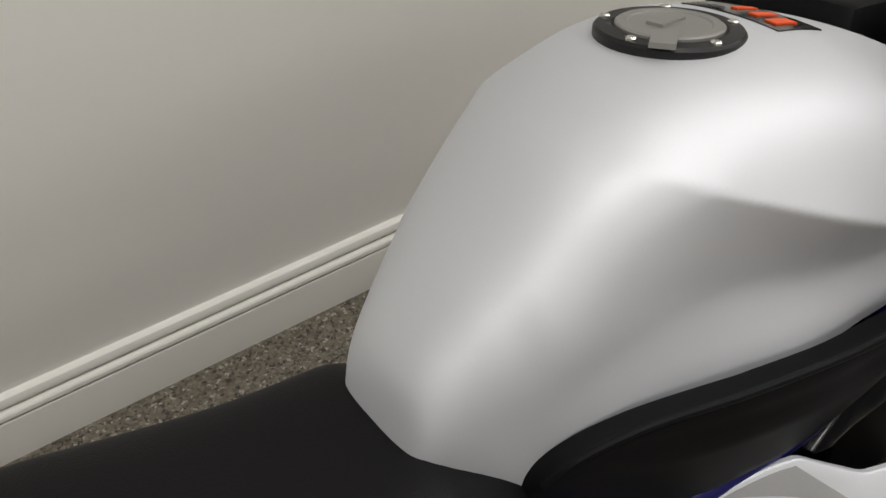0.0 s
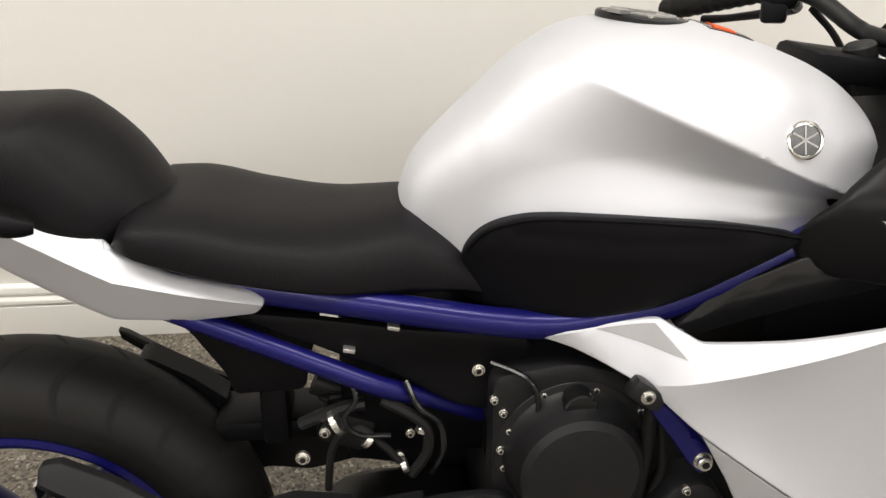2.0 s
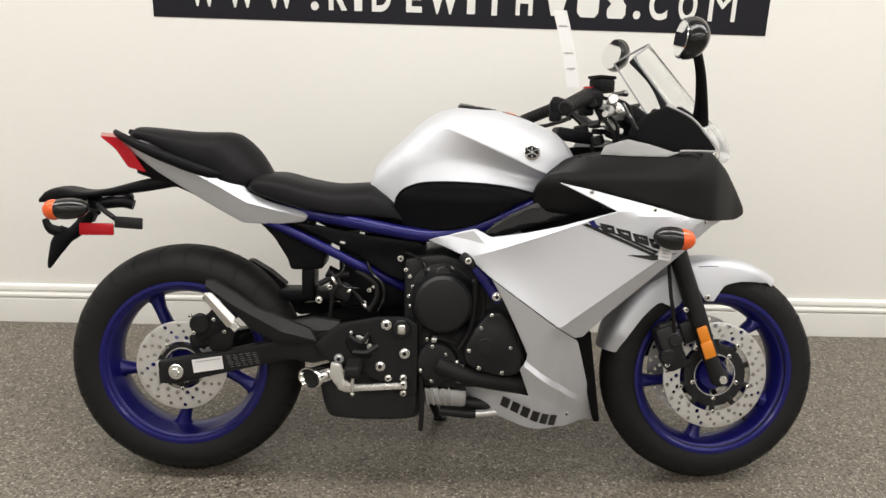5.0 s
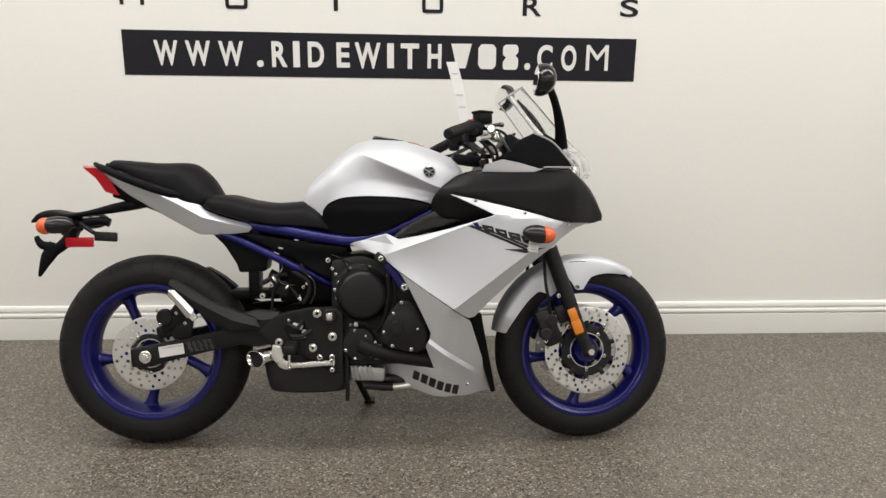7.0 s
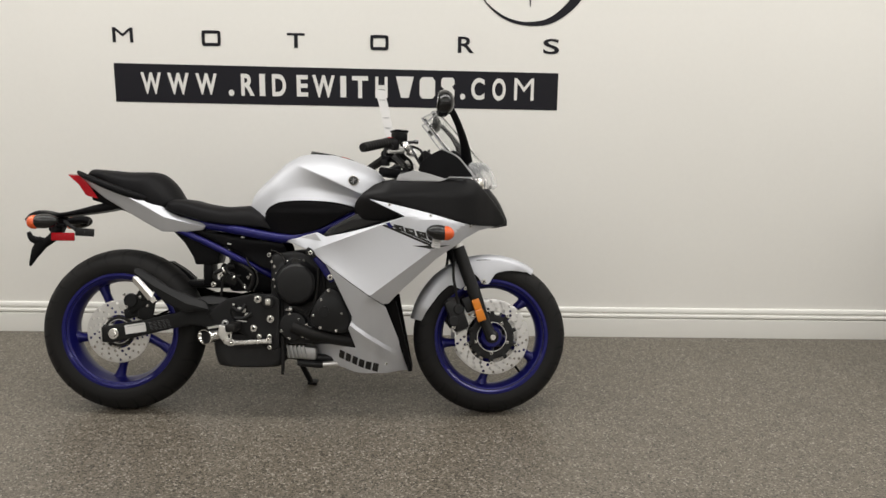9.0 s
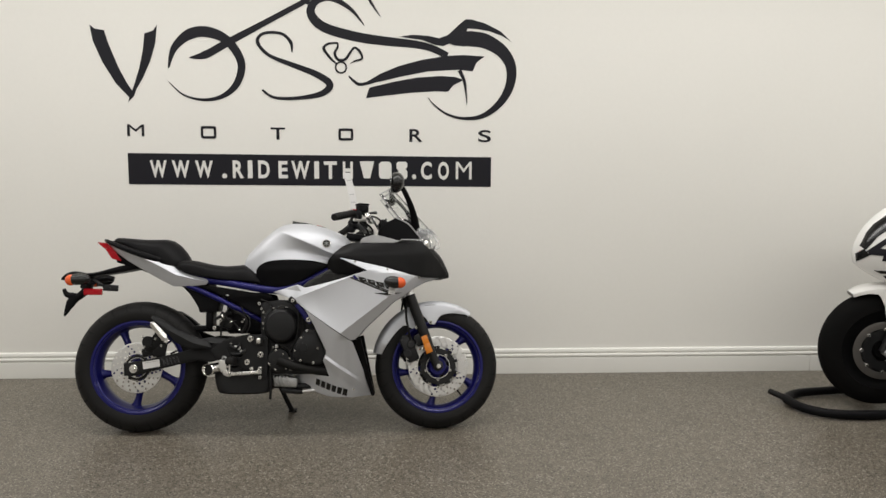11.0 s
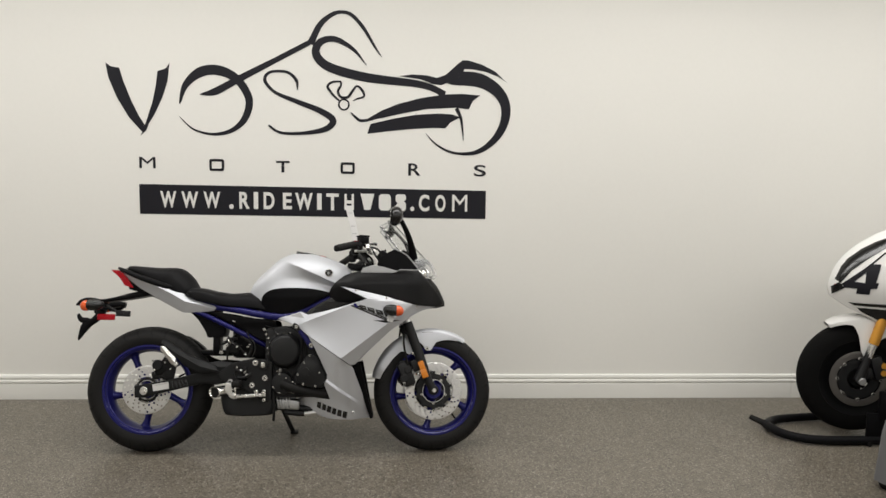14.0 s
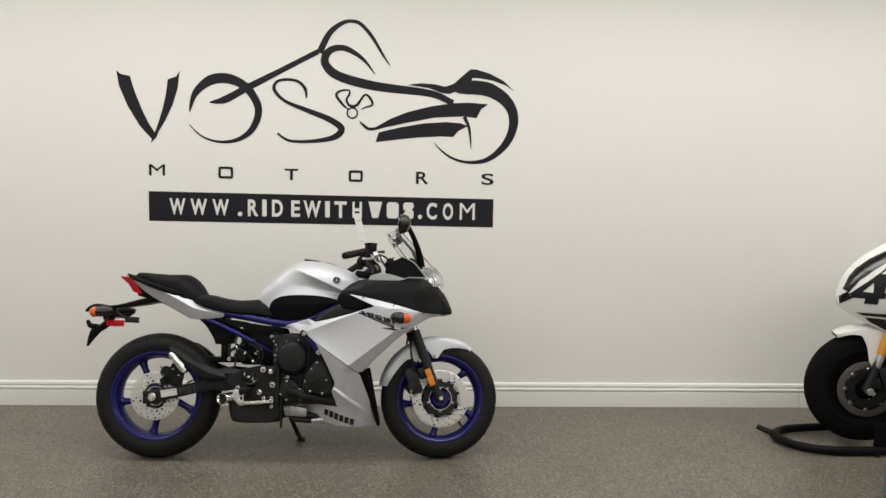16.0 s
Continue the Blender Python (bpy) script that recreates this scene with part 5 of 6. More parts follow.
for k in range(4):
    bm = bmesh.new()
    yy = -0.09 + 0.06 * k
    tube(bm, [(0.93, yy, 0.52), (0.985, yy, 0.47), (0.985, yy, 0.35), (0.93, yy, 0.235), (0.82, yy * 0.8, 0.20), (0.64, yy * 0.5, 0.21)], 0.017, seg=10)
    part("exhaust_header", bm, SATIN, bike)
# Muffler under the engine and its outlet.
bm = bmesh.new()
shape = chaikin([(0.372, 0.300), (0.390, 0.190), (0.415, 0.168), (0.62, 0.168), (0.655, 0.185), (0.655, 0.285), (0.55, 0.31)], 2)
rings(bm, [[Vector((0.51 + (x - 0.51) * k, y, 0.23 + (z - 0.23) * k)) for x, z in shape] for y, k in ((-0.135, 0.86), (-0.128, 0.95), (-0.115, 1), (0.115, 1), (0.128, 0.95), (0.135, 0.86))])
part("muffler", bm, SATIN, bike, "black under-engine muffler box")
bm = bmesh.new()
mouth, root = Vector((0.354, -0.162, 0.287)), Vector((0.430, -0.112, 0.302))
nv = Vector((-0.55, -0.82, -0.06)).normalized()
e1 = 1.12 * nv.cross(Vector((0, 0, 1))).normalized()
e2 = 0.74 * e1.cross(nv)
loops = []
for k, rr in ((0, 0.026), (0.6, 0.030), (0.9, 0.0325), (0.97, 0.0345), (1.0, 0.0335), (1.0, 0.0305), (0.9, 0.0292), (0.85, 0.0285)):
    loops.append([root.lerp(mouth, k) + rr * (math.cos(a) * e1 + math.sin(a) * e2) for a in [2 * math.pi * q / 40 for q in range(40)]])
rings(bm, loops)
tip = part("exhaust_tip", bm, CHROME, bike, "chromed slash-cut exhaust outlet", smooth=50)
# Black disc close behind the mouth, painted as the shade inside the pipe.
bm = bmesh.new()
c = root.lerp(mouth, 0.88)
rings(bm, [[c + nv * dd + 0.0278 * (math.cos(a) * e1 + math.sin(a) * e2) for a in [2 * math.pi * q / 32 for q in range(32)]] for dd in (0, 0.002)])
part("bore", bm, GROOVE, tip)

# Pivot brackets, pedal and pegs.
BRACKET = soften([(0.362, 0.374), (0.43, 0.428), (0.50, 0.443), (0.533, 0.449), (0.612, 0.448), (0.638, 0.431), (0.639, 0.357), (0.637, 0.245), (0.61, 0.236), (0.590, 0.244), (0.548, 0.273), (0.49, 0.304), (0.45, 0.316), (0.412, 0.322), (0.385, 0.345)], 0.010)
HOLE = soften([(0.445, 0.382), (0.464, 0.402), (0.514, 0.403), (0.524, 0.369), (0.515, 0.342), (0.464, 0.348)], 0.008)
for s in (-1, 1):
    bm = bmesh.new()
    shell(bm, BRACKET, lambda x, z: 0.152 + 0.004 * math.sin(40 * x), 0.014, 0.014, 0.004, holes=(HOLE,), side=s)
    br = part("rider_bracket", bm, CASTING, bike, "black cast footrest bracket with bright bolts")
    for bx, bz, r in ((0.555, 0.430, 0.012), (0.604, 0.356, 0.012), (0.540, 0.321, 0.0115), (0.562, 0.290, 0.008), (0.602, 0.291, 0.008), (0.602, 0.250, 0.007), (0.463, 0.408, 0.004)):
        bolt(br, bx, s * 0.154, bz, r, 0.007)
    bm = bmesh.new()
    cyl(bm, (0.595, s * 0.140, 0.420), (0.595, s * 0.160, 0.420), 0.0235, seg=28, bevel=0.003)
    part("pivot_boss", bm, SATIN, br)
    bm = bmesh.new()
    block(bm, (0.595, s * 0.162, 0.420), (0.022, 0.008, 0.026), (0, 0, 0), 0.005, 3)
    part("pivot_nut", bm, BOLT, br)
    bm = bmesh.new()
    block(bm, (0.475, s * 0.213, 0.332), (0.040, 0.10, 0.030), (0, 0, 0), 0.009, 3)
    cyl(bm, (0.472, s * 0.15, 0.330), (0.472, s * 0.175, 0.330), 0.015, seg=16)
    peg = part("footrest", bm, RUBBER, bike, "black rubber footrest")
    bm = bmesh.new()
    cyl(bm, (0.476, s * 0.252, 0.318), (0.476, s * 0.252, 0.278), 0.0045, seg=10)
    ball(bm, (0.476, s * 0.252, 0.277), (0.006, 0.006, 0.006), u=12, v=8)
    part("feeler", bm, BOLT, peg)
    bm = bmesh.new()
    tube(bm, [(0.46, s * 0.158, 0.40), (0.49, s * 0.165, 0.385), (0.51, s * 0.162, 0.41)], 0.006, seg=8)
    tube(bm, [(0.47, s * 0.16, 0.36), (0.505, s * 0.168, 0.36), (0.535, s * 0.16, 0.378)], 0.007, seg=8)
    part("linkage", bm, SATIN, br)
    bm = bmesh.new()
    block(bm, (0.490, s * 0.140, 0.388), (0.034, 0.012, 0.018), (0, 12, 0), 0.004)
    cyl(bm, (0.512, s * 0.138, 0.370), (0.512, s * 0.152, 0.370), 0.008, seg=8, bevel=0.001)
    part("switch_spring", bm, POLISHED, br)
    bolt(br, 0.431, s * 0.155, 0.339, 0.011, 0.006, ALLOY)
bm = bmesh.new()
shell(bm, soften([(0.413, 0.336), (0.441, 0.330), (0.449, 0.288), (0.478, 0.277), (0.600, 0.283), (0.612, 0.288), (0.612, 0.265), (0.600, 0.268), (0.478, 0.260), (0.453, 0.256), (0.434, 0.264), (0.408, 0.299)], 0.006), lambda x, z: 0.178, 0.010, 0.012, 0.003, side=-1)
part("brake_pedal", bm, POLISHED, bike, "polished alloy heel guard and brake pedal")
bolt(bike, 0.602, -0.18, 0.283, 0.007, 0.006)
bm = bmesh.new()
cyl(bm, (0.640, -0.12, 0.60), (0.648, -0.14, 0.255), 0.006, seg=10)
tube(bm, [(0.648, -0.14, 0.30), (0.652, -0.142, 0.20), (0.650, -0.140, 0.150)], 0.0065, seg=8)
part("drain_hose", bm, RUBBER, bike)
# Side stand on the far side.
bm = bmesh.new()
tube(bm, [(0.62, 0.13, 0.26), (0.675, 0.21, 0.13), (0.706, 0.262, 0.062)], 0.012)
block(bm, (0.710, 0.268, 0.062), (0.042, 0.04, 0.010), (14, 0, 0), 0.003)
part("side_stand", bm, SATIN, bike, "black side stand folded out to the floor")

# Shock absorber, linkage and an added black block as the shade in the gap behind the engine.
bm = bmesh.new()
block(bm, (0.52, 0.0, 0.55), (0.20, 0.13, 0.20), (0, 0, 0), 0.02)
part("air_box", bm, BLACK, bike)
bm = bmesh.new()
helix = [(0.405 + 0.10 * t + 0.026 * math.sin(t * 40), -0.02 - 0.026 * math.cos(t * 40), 0.535 + 0.0 * t - 0.05 * t) for t in span(0, 1, 70)]
tube(bm, helix, 0.0055, seg=8, step=2)
part("shock_spring", bm, SATIN, bike, "black coil spring of the rear shock")
bm = bmesh.new()
cyl(bm, (0.385, -0.02, 0.545), (0.53, -0.02, 0.475), 0.017, seg=16)
block(bm, (0.425, -0.05, 0.50), (0.07, 0.05, 0.05), (0, 20, 0), 0.012)
part("shock_body", bm, SATIN, bike)
for pts, r, mt in (([(0.40, -0.09, 0.43), (0.41, -0.10, 0.50), (0.44, -0.105, 0.525), (0.47, -0.105, 0.50), (0.49, -0.105, 0.475)], 0.005, RUBBER),
                   ([(0.47, -0.10, 0.56), (0.52, -0.108, 0.53), (0.525, -0.108, 0.49), (0.505, -0.105, 0.455)], 0.007, RUBBER),
                   ([(0.37, -0.08, 0.52), (0.42, -0.09, 0.545), (0.45, -0.09, 0.55)], 0.008, SATIN)):
    bm = bmesh.new()
    tube(bm, pts, r, seg=8)
    part("hose", bm, mt, bike)
for bx, bz, r in ((0.371, 0.480, 0.008), (0.40, 0.515, 0.006), (0.49, 0.475, 0.006), (0.505, 0.508, 0.005)):
    bolt(bike, bx, -0.095, bz, r)

for cx, cz, rr, a in ((0.415, 0.535, 0.016, 30), (0.452, 0.508, 0.010, -40), (0.497, 0.468, 0.009, 20), (0.520, 0.520, 0.009, 80)):
    bm = bmesh.new()
    d = Vector((math.cos(radians(a)), 0, math.sin(radians(a)))) * 0.004
    cyl(bm, Vector((cx, -0.105, cz)) - d, Vector((cx, -0.105, cz)) + d, rr, seg=18, bevel=0.001)
    part("clamp", bm, BOLT, bike)
for pts, r in (([(0.43, -0.10, 0.60), (0.44, -0.112, 0.57), (0.425, -0.112, 0.545), (0.44, -0.110, 0.52), (0.48, -0.108, 0.515)], 0.0035),
               ([(0.50, -0.10, 0.585), (0.515, -0.112, 0.555), (0.54, -0.112, 0.53), (0.545, -0.110, 0.49), (0.53, -0.105, 0.455)], 0.004),
               ([(0.60, -0.12, 0.615), (0.64, -0.135, 0.60), (0.655, -0.140, 0.57), (0.650, -0.135, 0.535)], 0.0035)):
    bm = bmesh.new()
    tube(bm, pts, r, seg=8)
    part("cable", bm, GLOSS, bike)

# Swingarm.
SWING = soften([(-0.050, 0.318), (-0.046, 0.262), (0.0, 0.260), (0.06, 0.276), (0.213, 0.312), (0.30, 0.331), (0.36, 0.322), (0.40, 0.33), (0.52, 0.36), (0.52, 0.435), (0.45, 0.425), (0.36, 0.400), (0.247, 0.377), (0.131, 0.349), (0.003, 0.327)], 0.006)
BRACE = soften([(0.091, 0.542), (0.109, 0.540), (0.162, 0.508), (0.219, 0.471), (0.292, 0.442), (0.358, 0.419), (0.377, 0.392), (0.284, 0.381), (0.260, 0.391), (0.205, 0.416), (0.169, 0.455), (0.117, 0.502), (0.090, 0.522)], 0.004)
RIDGE = [(0.081, 0.536), (0.091, 0.529), (0.165, 0.478), (0.286, 0.414), (0.363, 0.396), (0.384, 0.388)]
for s in (-1, 1):
    bm = bmesh.new()
    shell(bm, SWING, lambda x, z: 0.142, 0.032, 0.018, 0.004, side=s)
    arm = part("swingarm", bm, CASTING, bike, "black box-section swingarm")
    bm = bmesh.new()
    shell(bm, BRACE, lambda x, z: 0.185 - 0.9 * max(0, z - lerp(x, RIDGE)) - 0.12 * max(0, lerp(x, RIDGE) - z), 0.012, 0.010, 0.002, side=s, lines=[RIDGE])
    part("brace", bm, CASTING, arm, smooth=25)
    bm = bmesh.new()
    shell(bm, soften([(0.300, 0.428), (0.359, 0.438), (0.432, 0.431), (0.423, 0.410), (0.357, 0.406)], 0.004), lambda x, z: 0.145 - 0.9 * max(0, z - 0.410), 0.02, 0.010, 0.002, side=s)
    part("gusset", bm, CASTING, arm, smooth=25)
    bm = bmesh.new()
    cyl(bm, (0.0, s * 0.140, 0.294), (0.0, s * 0.147, 0.294), 0.020, seg=28, bevel=0.002)
    cyl(bm, (0.0, s * 0.146, 0.294), (0.0, s * 0.156, 0.294), 0.0125, seg=6, bevel=0.002)
    part("axle_nut", bm, BOLT, arm, "zinc rear axle nut")
    bm = bmesh.new()
    block(bm, (-0.048, s * 0.127, 0.29), (0.006, 0.034, 0.055), (0, -4, 0), 0.002)
    part("end_cap", bm, STEEL, arm)
bm = bmesh.new()
block(bm, (0.084, -0.1432, 0.315), (0.080, 0.0015, 0.034), (0, -9, 0), 0)
lab = part("label", bm, PAPER, bike, "white printed label on the swingarm")
bm = bmesh.new()
block(bm, (0.084, -0.1443, 0.326), (0.066, 0.001, 0.0022), (0, -9, 0), 0)
part("bar", bm, GREY, lab)
bm = bmesh.new()
for k in range(6):
    for q in range(5):
        w = 0.0135 - 0.003 * ((k + 2 * q) % 3)
        block(bm, (0.138 + 0.017 * q + 0.002 * k, -0.1432, 0.338 + 0.0026 * q - 0.0055 * k), (w, 0.001, 0.0014), (0, -9, 0), 0)
part("print_bar", bm, BIN, arm)
bm = bmesh.new()
shell(bm, soften([(0.092, 0.513), (0.109, 0.512), (0.169, 0.449), (0.164, 0.434), (0.148, 0.422), (0.088, 0.495)], 0.003),
      lambda x, z: 0.197 - 0.45 * abs((x - 0.100) * 0.745 + (z - 0.504) * 0.667), 0.004, 0.008, 0.001, side=-1, lines=[[(0.100, 0.504), (0.160, 0.437)]])
block(bm, (0.166, -0.186, 0.426), (0.022, 0.012, 0.020), (0, 48, 0), 0.002)
plate = part("heel_plate", bm, POLISHED, bike, "bright folded metal plate on the rear brake bracket", smooth=15)
bm = bmesh.new()
block(bm, (0.118, -0.178, 0.472), (0.085, 0.014, 0.020), (0, 48, 0), 0.003)
for q in range(11):
    e = -0.042 + 0.0084 * q
    block(bm, (0.118 + 0.669 * e + 0.743 * 0.0115, -0.181, 0.472 - 0.743 * e + 0.669 * 0.0115), (0.0045, 0.022, 0.008), (0, 48, 0), 0)
part("backing", bm, SATIN, plate)
bm = bmesh.new()
block(bm, (0.085, -0.108, 0.410), (0.10, 0.045, 0.060), (0, -30, 0), 0.016)
cyl(bm, (0.062, -0.12, 0.418), (0.062, -0.138, 0.418), 0.027, seg=22, bevel=0.004)
cyl(bm, (0.106, -0.12, 0.438), (0.106, -0.134, 0.438), 0.022, seg=22, bevel=0.004)
block(bm, (0.118, -0.118, 0.380), (0.06, 0.014, 0.075), (0, 10, 0), 0.006)
block(bm, (0.070, -0.112, 0.372), (0.08, 0.012, 0.040), (0, -12, 0), 0.008)
block(bm, (0.118, -0.115, 0.456), (0.05, 0.03, 0.034), (0, -30, 0), 0.008)
cal = part("rear_caliper", bm, CASTING, bike, "dark cast rear brake caliper")
for bx, bz in ((0.038, 0.440), (0.048, 0.396), (0.100, 0.432), (0.128, 0.400)):
    bolt(cal, bx, -0.138, bz, 0.0045)
bm = bmesh.new()
tube(bm, [(0.120, -0.125, 0.465), (0.160, -0.130, 0.470), (0.215, -0.120, 0.440), (0.30, -0.115, 0.415)], 0.0045, seg=8)
part("brake_line", bm, RUBBER, cal)


# Wheels.
def wheel(name, cx, cz, R, r_rim, half, disc_r, disc_in, disc_y, base, label, parent, spoke_w):
    hub = new(name)
    hub.parent = parent
    tagged(hub, label)
    bm = bmesh.new()
    section = [(0.0, 1.0), (0.26, 0.975), (0.50, 0.915), (0.70, 0.82), (0.86, 0.70), (0.96, 0.55), (1.0, 0.40), (0.985, 0.25), (0.93, 0.10), (0.86, 0.0)]

    def tread(u):
        """Radius and half width on the tyre, u from the crown (0) to the rim (1)."""
        w = ease(u, [(k / 9, a) for k, (a, b) in enumerate(section)])
        return r_rim + (R - r_rim) * ease(u, [(k / 9, b) for k, (a, b) in enumerate(section)]), half * w

    prof = [(r, -y) for r, y in [tread(1 - k / 27) for k in range(28)]] + [tread(k / 27) for k in range(1, 28)]
    prof += [(r_rim - 0.012, half * 0.78), (r_rim - 0.012, -half * 0.78)]
    lathe(bm, prof, (cx, 0, cz), 128)
    tyre = part("tyre", bm, RUBBER, hub, "black road tyre with curved tread grooves", smooth=50)
    for s in (-1, 1):
            bm = bmesh.new()
            a0 = 0.0
            loops = []
            for j in range(9):
                u = j / 8
                rr, yy = tread(0.04 + 0.62 * u)
                rr, yy = rr + 0.0003, yy * s
                th = radians(4 + 62 * u) * s
                aa = a0 + 0.34 * u - 0.30 * u * u
                wdt = 0.0044 * (1 - (2 * u - 1) ** 4) + 0.0005
                nx, nz = math.cos(aa), math.sin(aa)
                p = Vector((rr * nx, yy, rr * nz))
                t = Vector((-nz, 0, nx))
                o = Vector((nx * math.cos(th), math.sin(th), nz * math.cos(th)))
                loops.append([p + t * wdt + o * 0.0003, p - t * wdt + o * 0.0003, p - t * wdt - o * 0.002, p + t * wdt - o * 0.002])
            rings(bm, loops)
            g = part("tread_groove", bm, GROOVE, hub)
            for k in range(26):
                q = g if k == 0 else new("tread_groove", g.data)
                q.parent = hub
                q.matrix_basis = Matrix.Translation((cx, 0, cz)) @ Matrix.Rotation(2 * math.pi * (k + (0.5 if s > 0 else 0)) / 26, 4, "Y")
    bm = bmesh.new()
    h2 = half * 0.84
    prof = [(r_rim - 0.003, -h2), (r_rim + 0.006, -h2 - 0.004), (r_rim + 0.006, -h2 - 0.007), (r_rim - 0.003, -h2 - 0.0075), (r_rim - 0.009, -h2 - 0.003), (r_rim - 0.0085, -h2 + 0.003), (r_rim - 0.0125, -h2 + 0.0035), (r_rim - 0.018, -h2 + 0.008), (r_rim - 0.022, -h2 * 0.62), (r_rim - 0.030, -h2 * 0.35),
            (r_rim - 0.030, h2 * 0.35), (r_rim - 0.022, h2 * 0.62), (r_rim - 0.018, h2 - 0.008), (r_rim - 0.0125, h2 - 0.0035), (r_rim - 0.0085, h2 - 0.003), (r_rim - 0.009, h2 + 0.003), (r_rim - 0.003, h2 + 0.0075), (r_rim + 0.006, h2 + 0.007), (r_rim + 0.006, h2 + 0.004), (r_rim - 0.003, h2)]
    lathe(bm, prof, (cx, 0, cz), 112)
    part("rim", bm, BLUE, hub, "deep blue painted cast rim", smooth=35)
    bm = bmesh.new()
    prof = [(0.012, -0.055), (0.040, -0.055), (0.046, -0.045), (0.040, -0.025), (0.040, 0.025), (0.046, 0.045), (0.040, 0.055), (0.012, 0.055)]
    lathe(bm, prof, (cx, 0, cz), 40)
    part("hub", bm, BLUE, hub)
    for k in range(5):
        a = radians(base + 72 * k)
        er, et = Vector((math.cos(a), 0, math.sin(a))), Vector((-math.sin(a), 0, math.cos(a)))
        bm = bmesh.new()
        loops = []
        for u, w, th in ((0.0, 0.030, 0.042), (0.2, 0.024, 0.036), (0.5, 0.0175, 0.026), (0.75, 0.0165, 0.023), (0.92, 0.021, 0.024), (1.0, 0.034, 0.026)):
            r = 0.034 + (r_rim - 0.026 - 0.034) * u
            c = Vector((cx, 0, cz)) + er * r + et * (0.010 * math.sin(math.pi * u))
            w *= spoke_w
            loops.append([c + et * (w * math.cos(q)) * (1.0) + Vector((0, th * math.sin(q), 0)) * (1.0 - 0.25 * abs(math.cos(q))) for q in [2 * math.pi * j / 14 for j in range(14)]])
        rings(bm, loops)
        part("spoke", bm, BLUE, hub)
    for s in ((-1, 1) if disc_r > 0.13 else (-1,)):
        holes = []
        per = 18 if disc_r < 0.13 else 22
        for k in range(per):
            for j in range(3):
                rr = disc_in + (disc_r - disc_in) * (0.2 + 0.3 * j)
                aa = 2 * math.pi * (k + 0.33 * j) / per
                holes.append(circle(cx + rr * math.cos(aa), cz + rr * math.sin(aa), (0.0064, 0.005, 0.0058)[j], 8))
        inner = circle(cx, cz, disc_in, 48)
        bm = bmesh.new()
        shell(bm, circle(cx, cz, disc_r, 96), lambda x, z: disc_y, 0.005, 0.012, 0.0006, holes=[inner] + holes, side=s)
        part("brake_disc", bm, STEEL, hub, "drilled steel brake disc", smooth=30)
        bm = bmesh.new()
        nb = 5
        ring = circle(cx, cz, disc_in - (0.013 if disc_r > 0.13 else 0.006), 60)
        shell(bm, ring, lambda x, z: disc_y - 0.004, 0.006, 0.015, 0.001, holes=[circle(cx, cz, 0.047 if disc_r < 0.13 else 0.058, 32)], side=s)
        for k in range(nb * 2):
            aa = 2 * math.pi * (k + 0.25) / (nb * 2) + radians(base)
            bt = bmesh.new()
            block(bt, (cx + (disc_in - 0.010) * math.cos(aa), s * (disc_y - 0.006), cz + (disc_in - 0.010) * math.sin(aa)), (0.032, 0.005, 0.016), (0, -math.degrees(aa), 0), 0.002)
            part("carrier_tab", bt, SATIN, hub)
        part("disc_carrier", bm, SATIN, hub)
        bm = bmesh.new()
        rr = 0.047 if disc_r < 0.13 else 0.058
        lathe(bm, [(rr - 0.001, s * (disc_y - 0.006)), (rr - 0.001, s * (disc_y - 0.0025)), (rr + 0.0015, s * (disc_y - 0.0025)), (rr + 0.0015, s * (disc_y - 0.006))], (cx, 0, cz), 64)
        part("bore_rim", bm, STEEL, hub)
        for k in range(nb):
            aa = 2 * math.pi * (k + 0.125) / nb + radians(base)
            bolt(hub, cx + 0.066 * math.cos(aa), s * (disc_y - 0.003), cz + 0.066 * math.sin(aa), 0.0055)
            if disc_r > 0.13:
                bolt(hub, cx + (disc_in + 0.001) * math.cos(aa), s * (disc_y + 0.0005), cz + (disc_in + 0.001) * math.sin(aa), 0.006, 0.003)
    bm = bmesh.new()
    a = radians(base - 22)
    cyl(bm, (cx + (r_rim - 0.033) * math.cos(a), -0.01, cz + (r_rim - 0.033) * math.sin(a)), (cx + (r_rim - 0.065) * math.cos(a), -0.025, cz + (r_rim - 0.065) * math.sin(a)), 0.0048, seg=10)
    part("valve", bm, RUBBER, hub)
    return hub


wheel("rear_wheel", 0.000, 0.3185, 0.3205, 0.222, 0.080, 0.1225, 0.066, 0.088, 46, "blue five-spoke rear wheel with black tyre", bike, 1.0)
front = wheel("front_wheel", 1.459, 0.3060, 0.3085, 0.222, 0.060, 0.149, 0.102, 0.066, 332, "blue five-spoke front wheel with twin drilled discs", bike, 0.95)

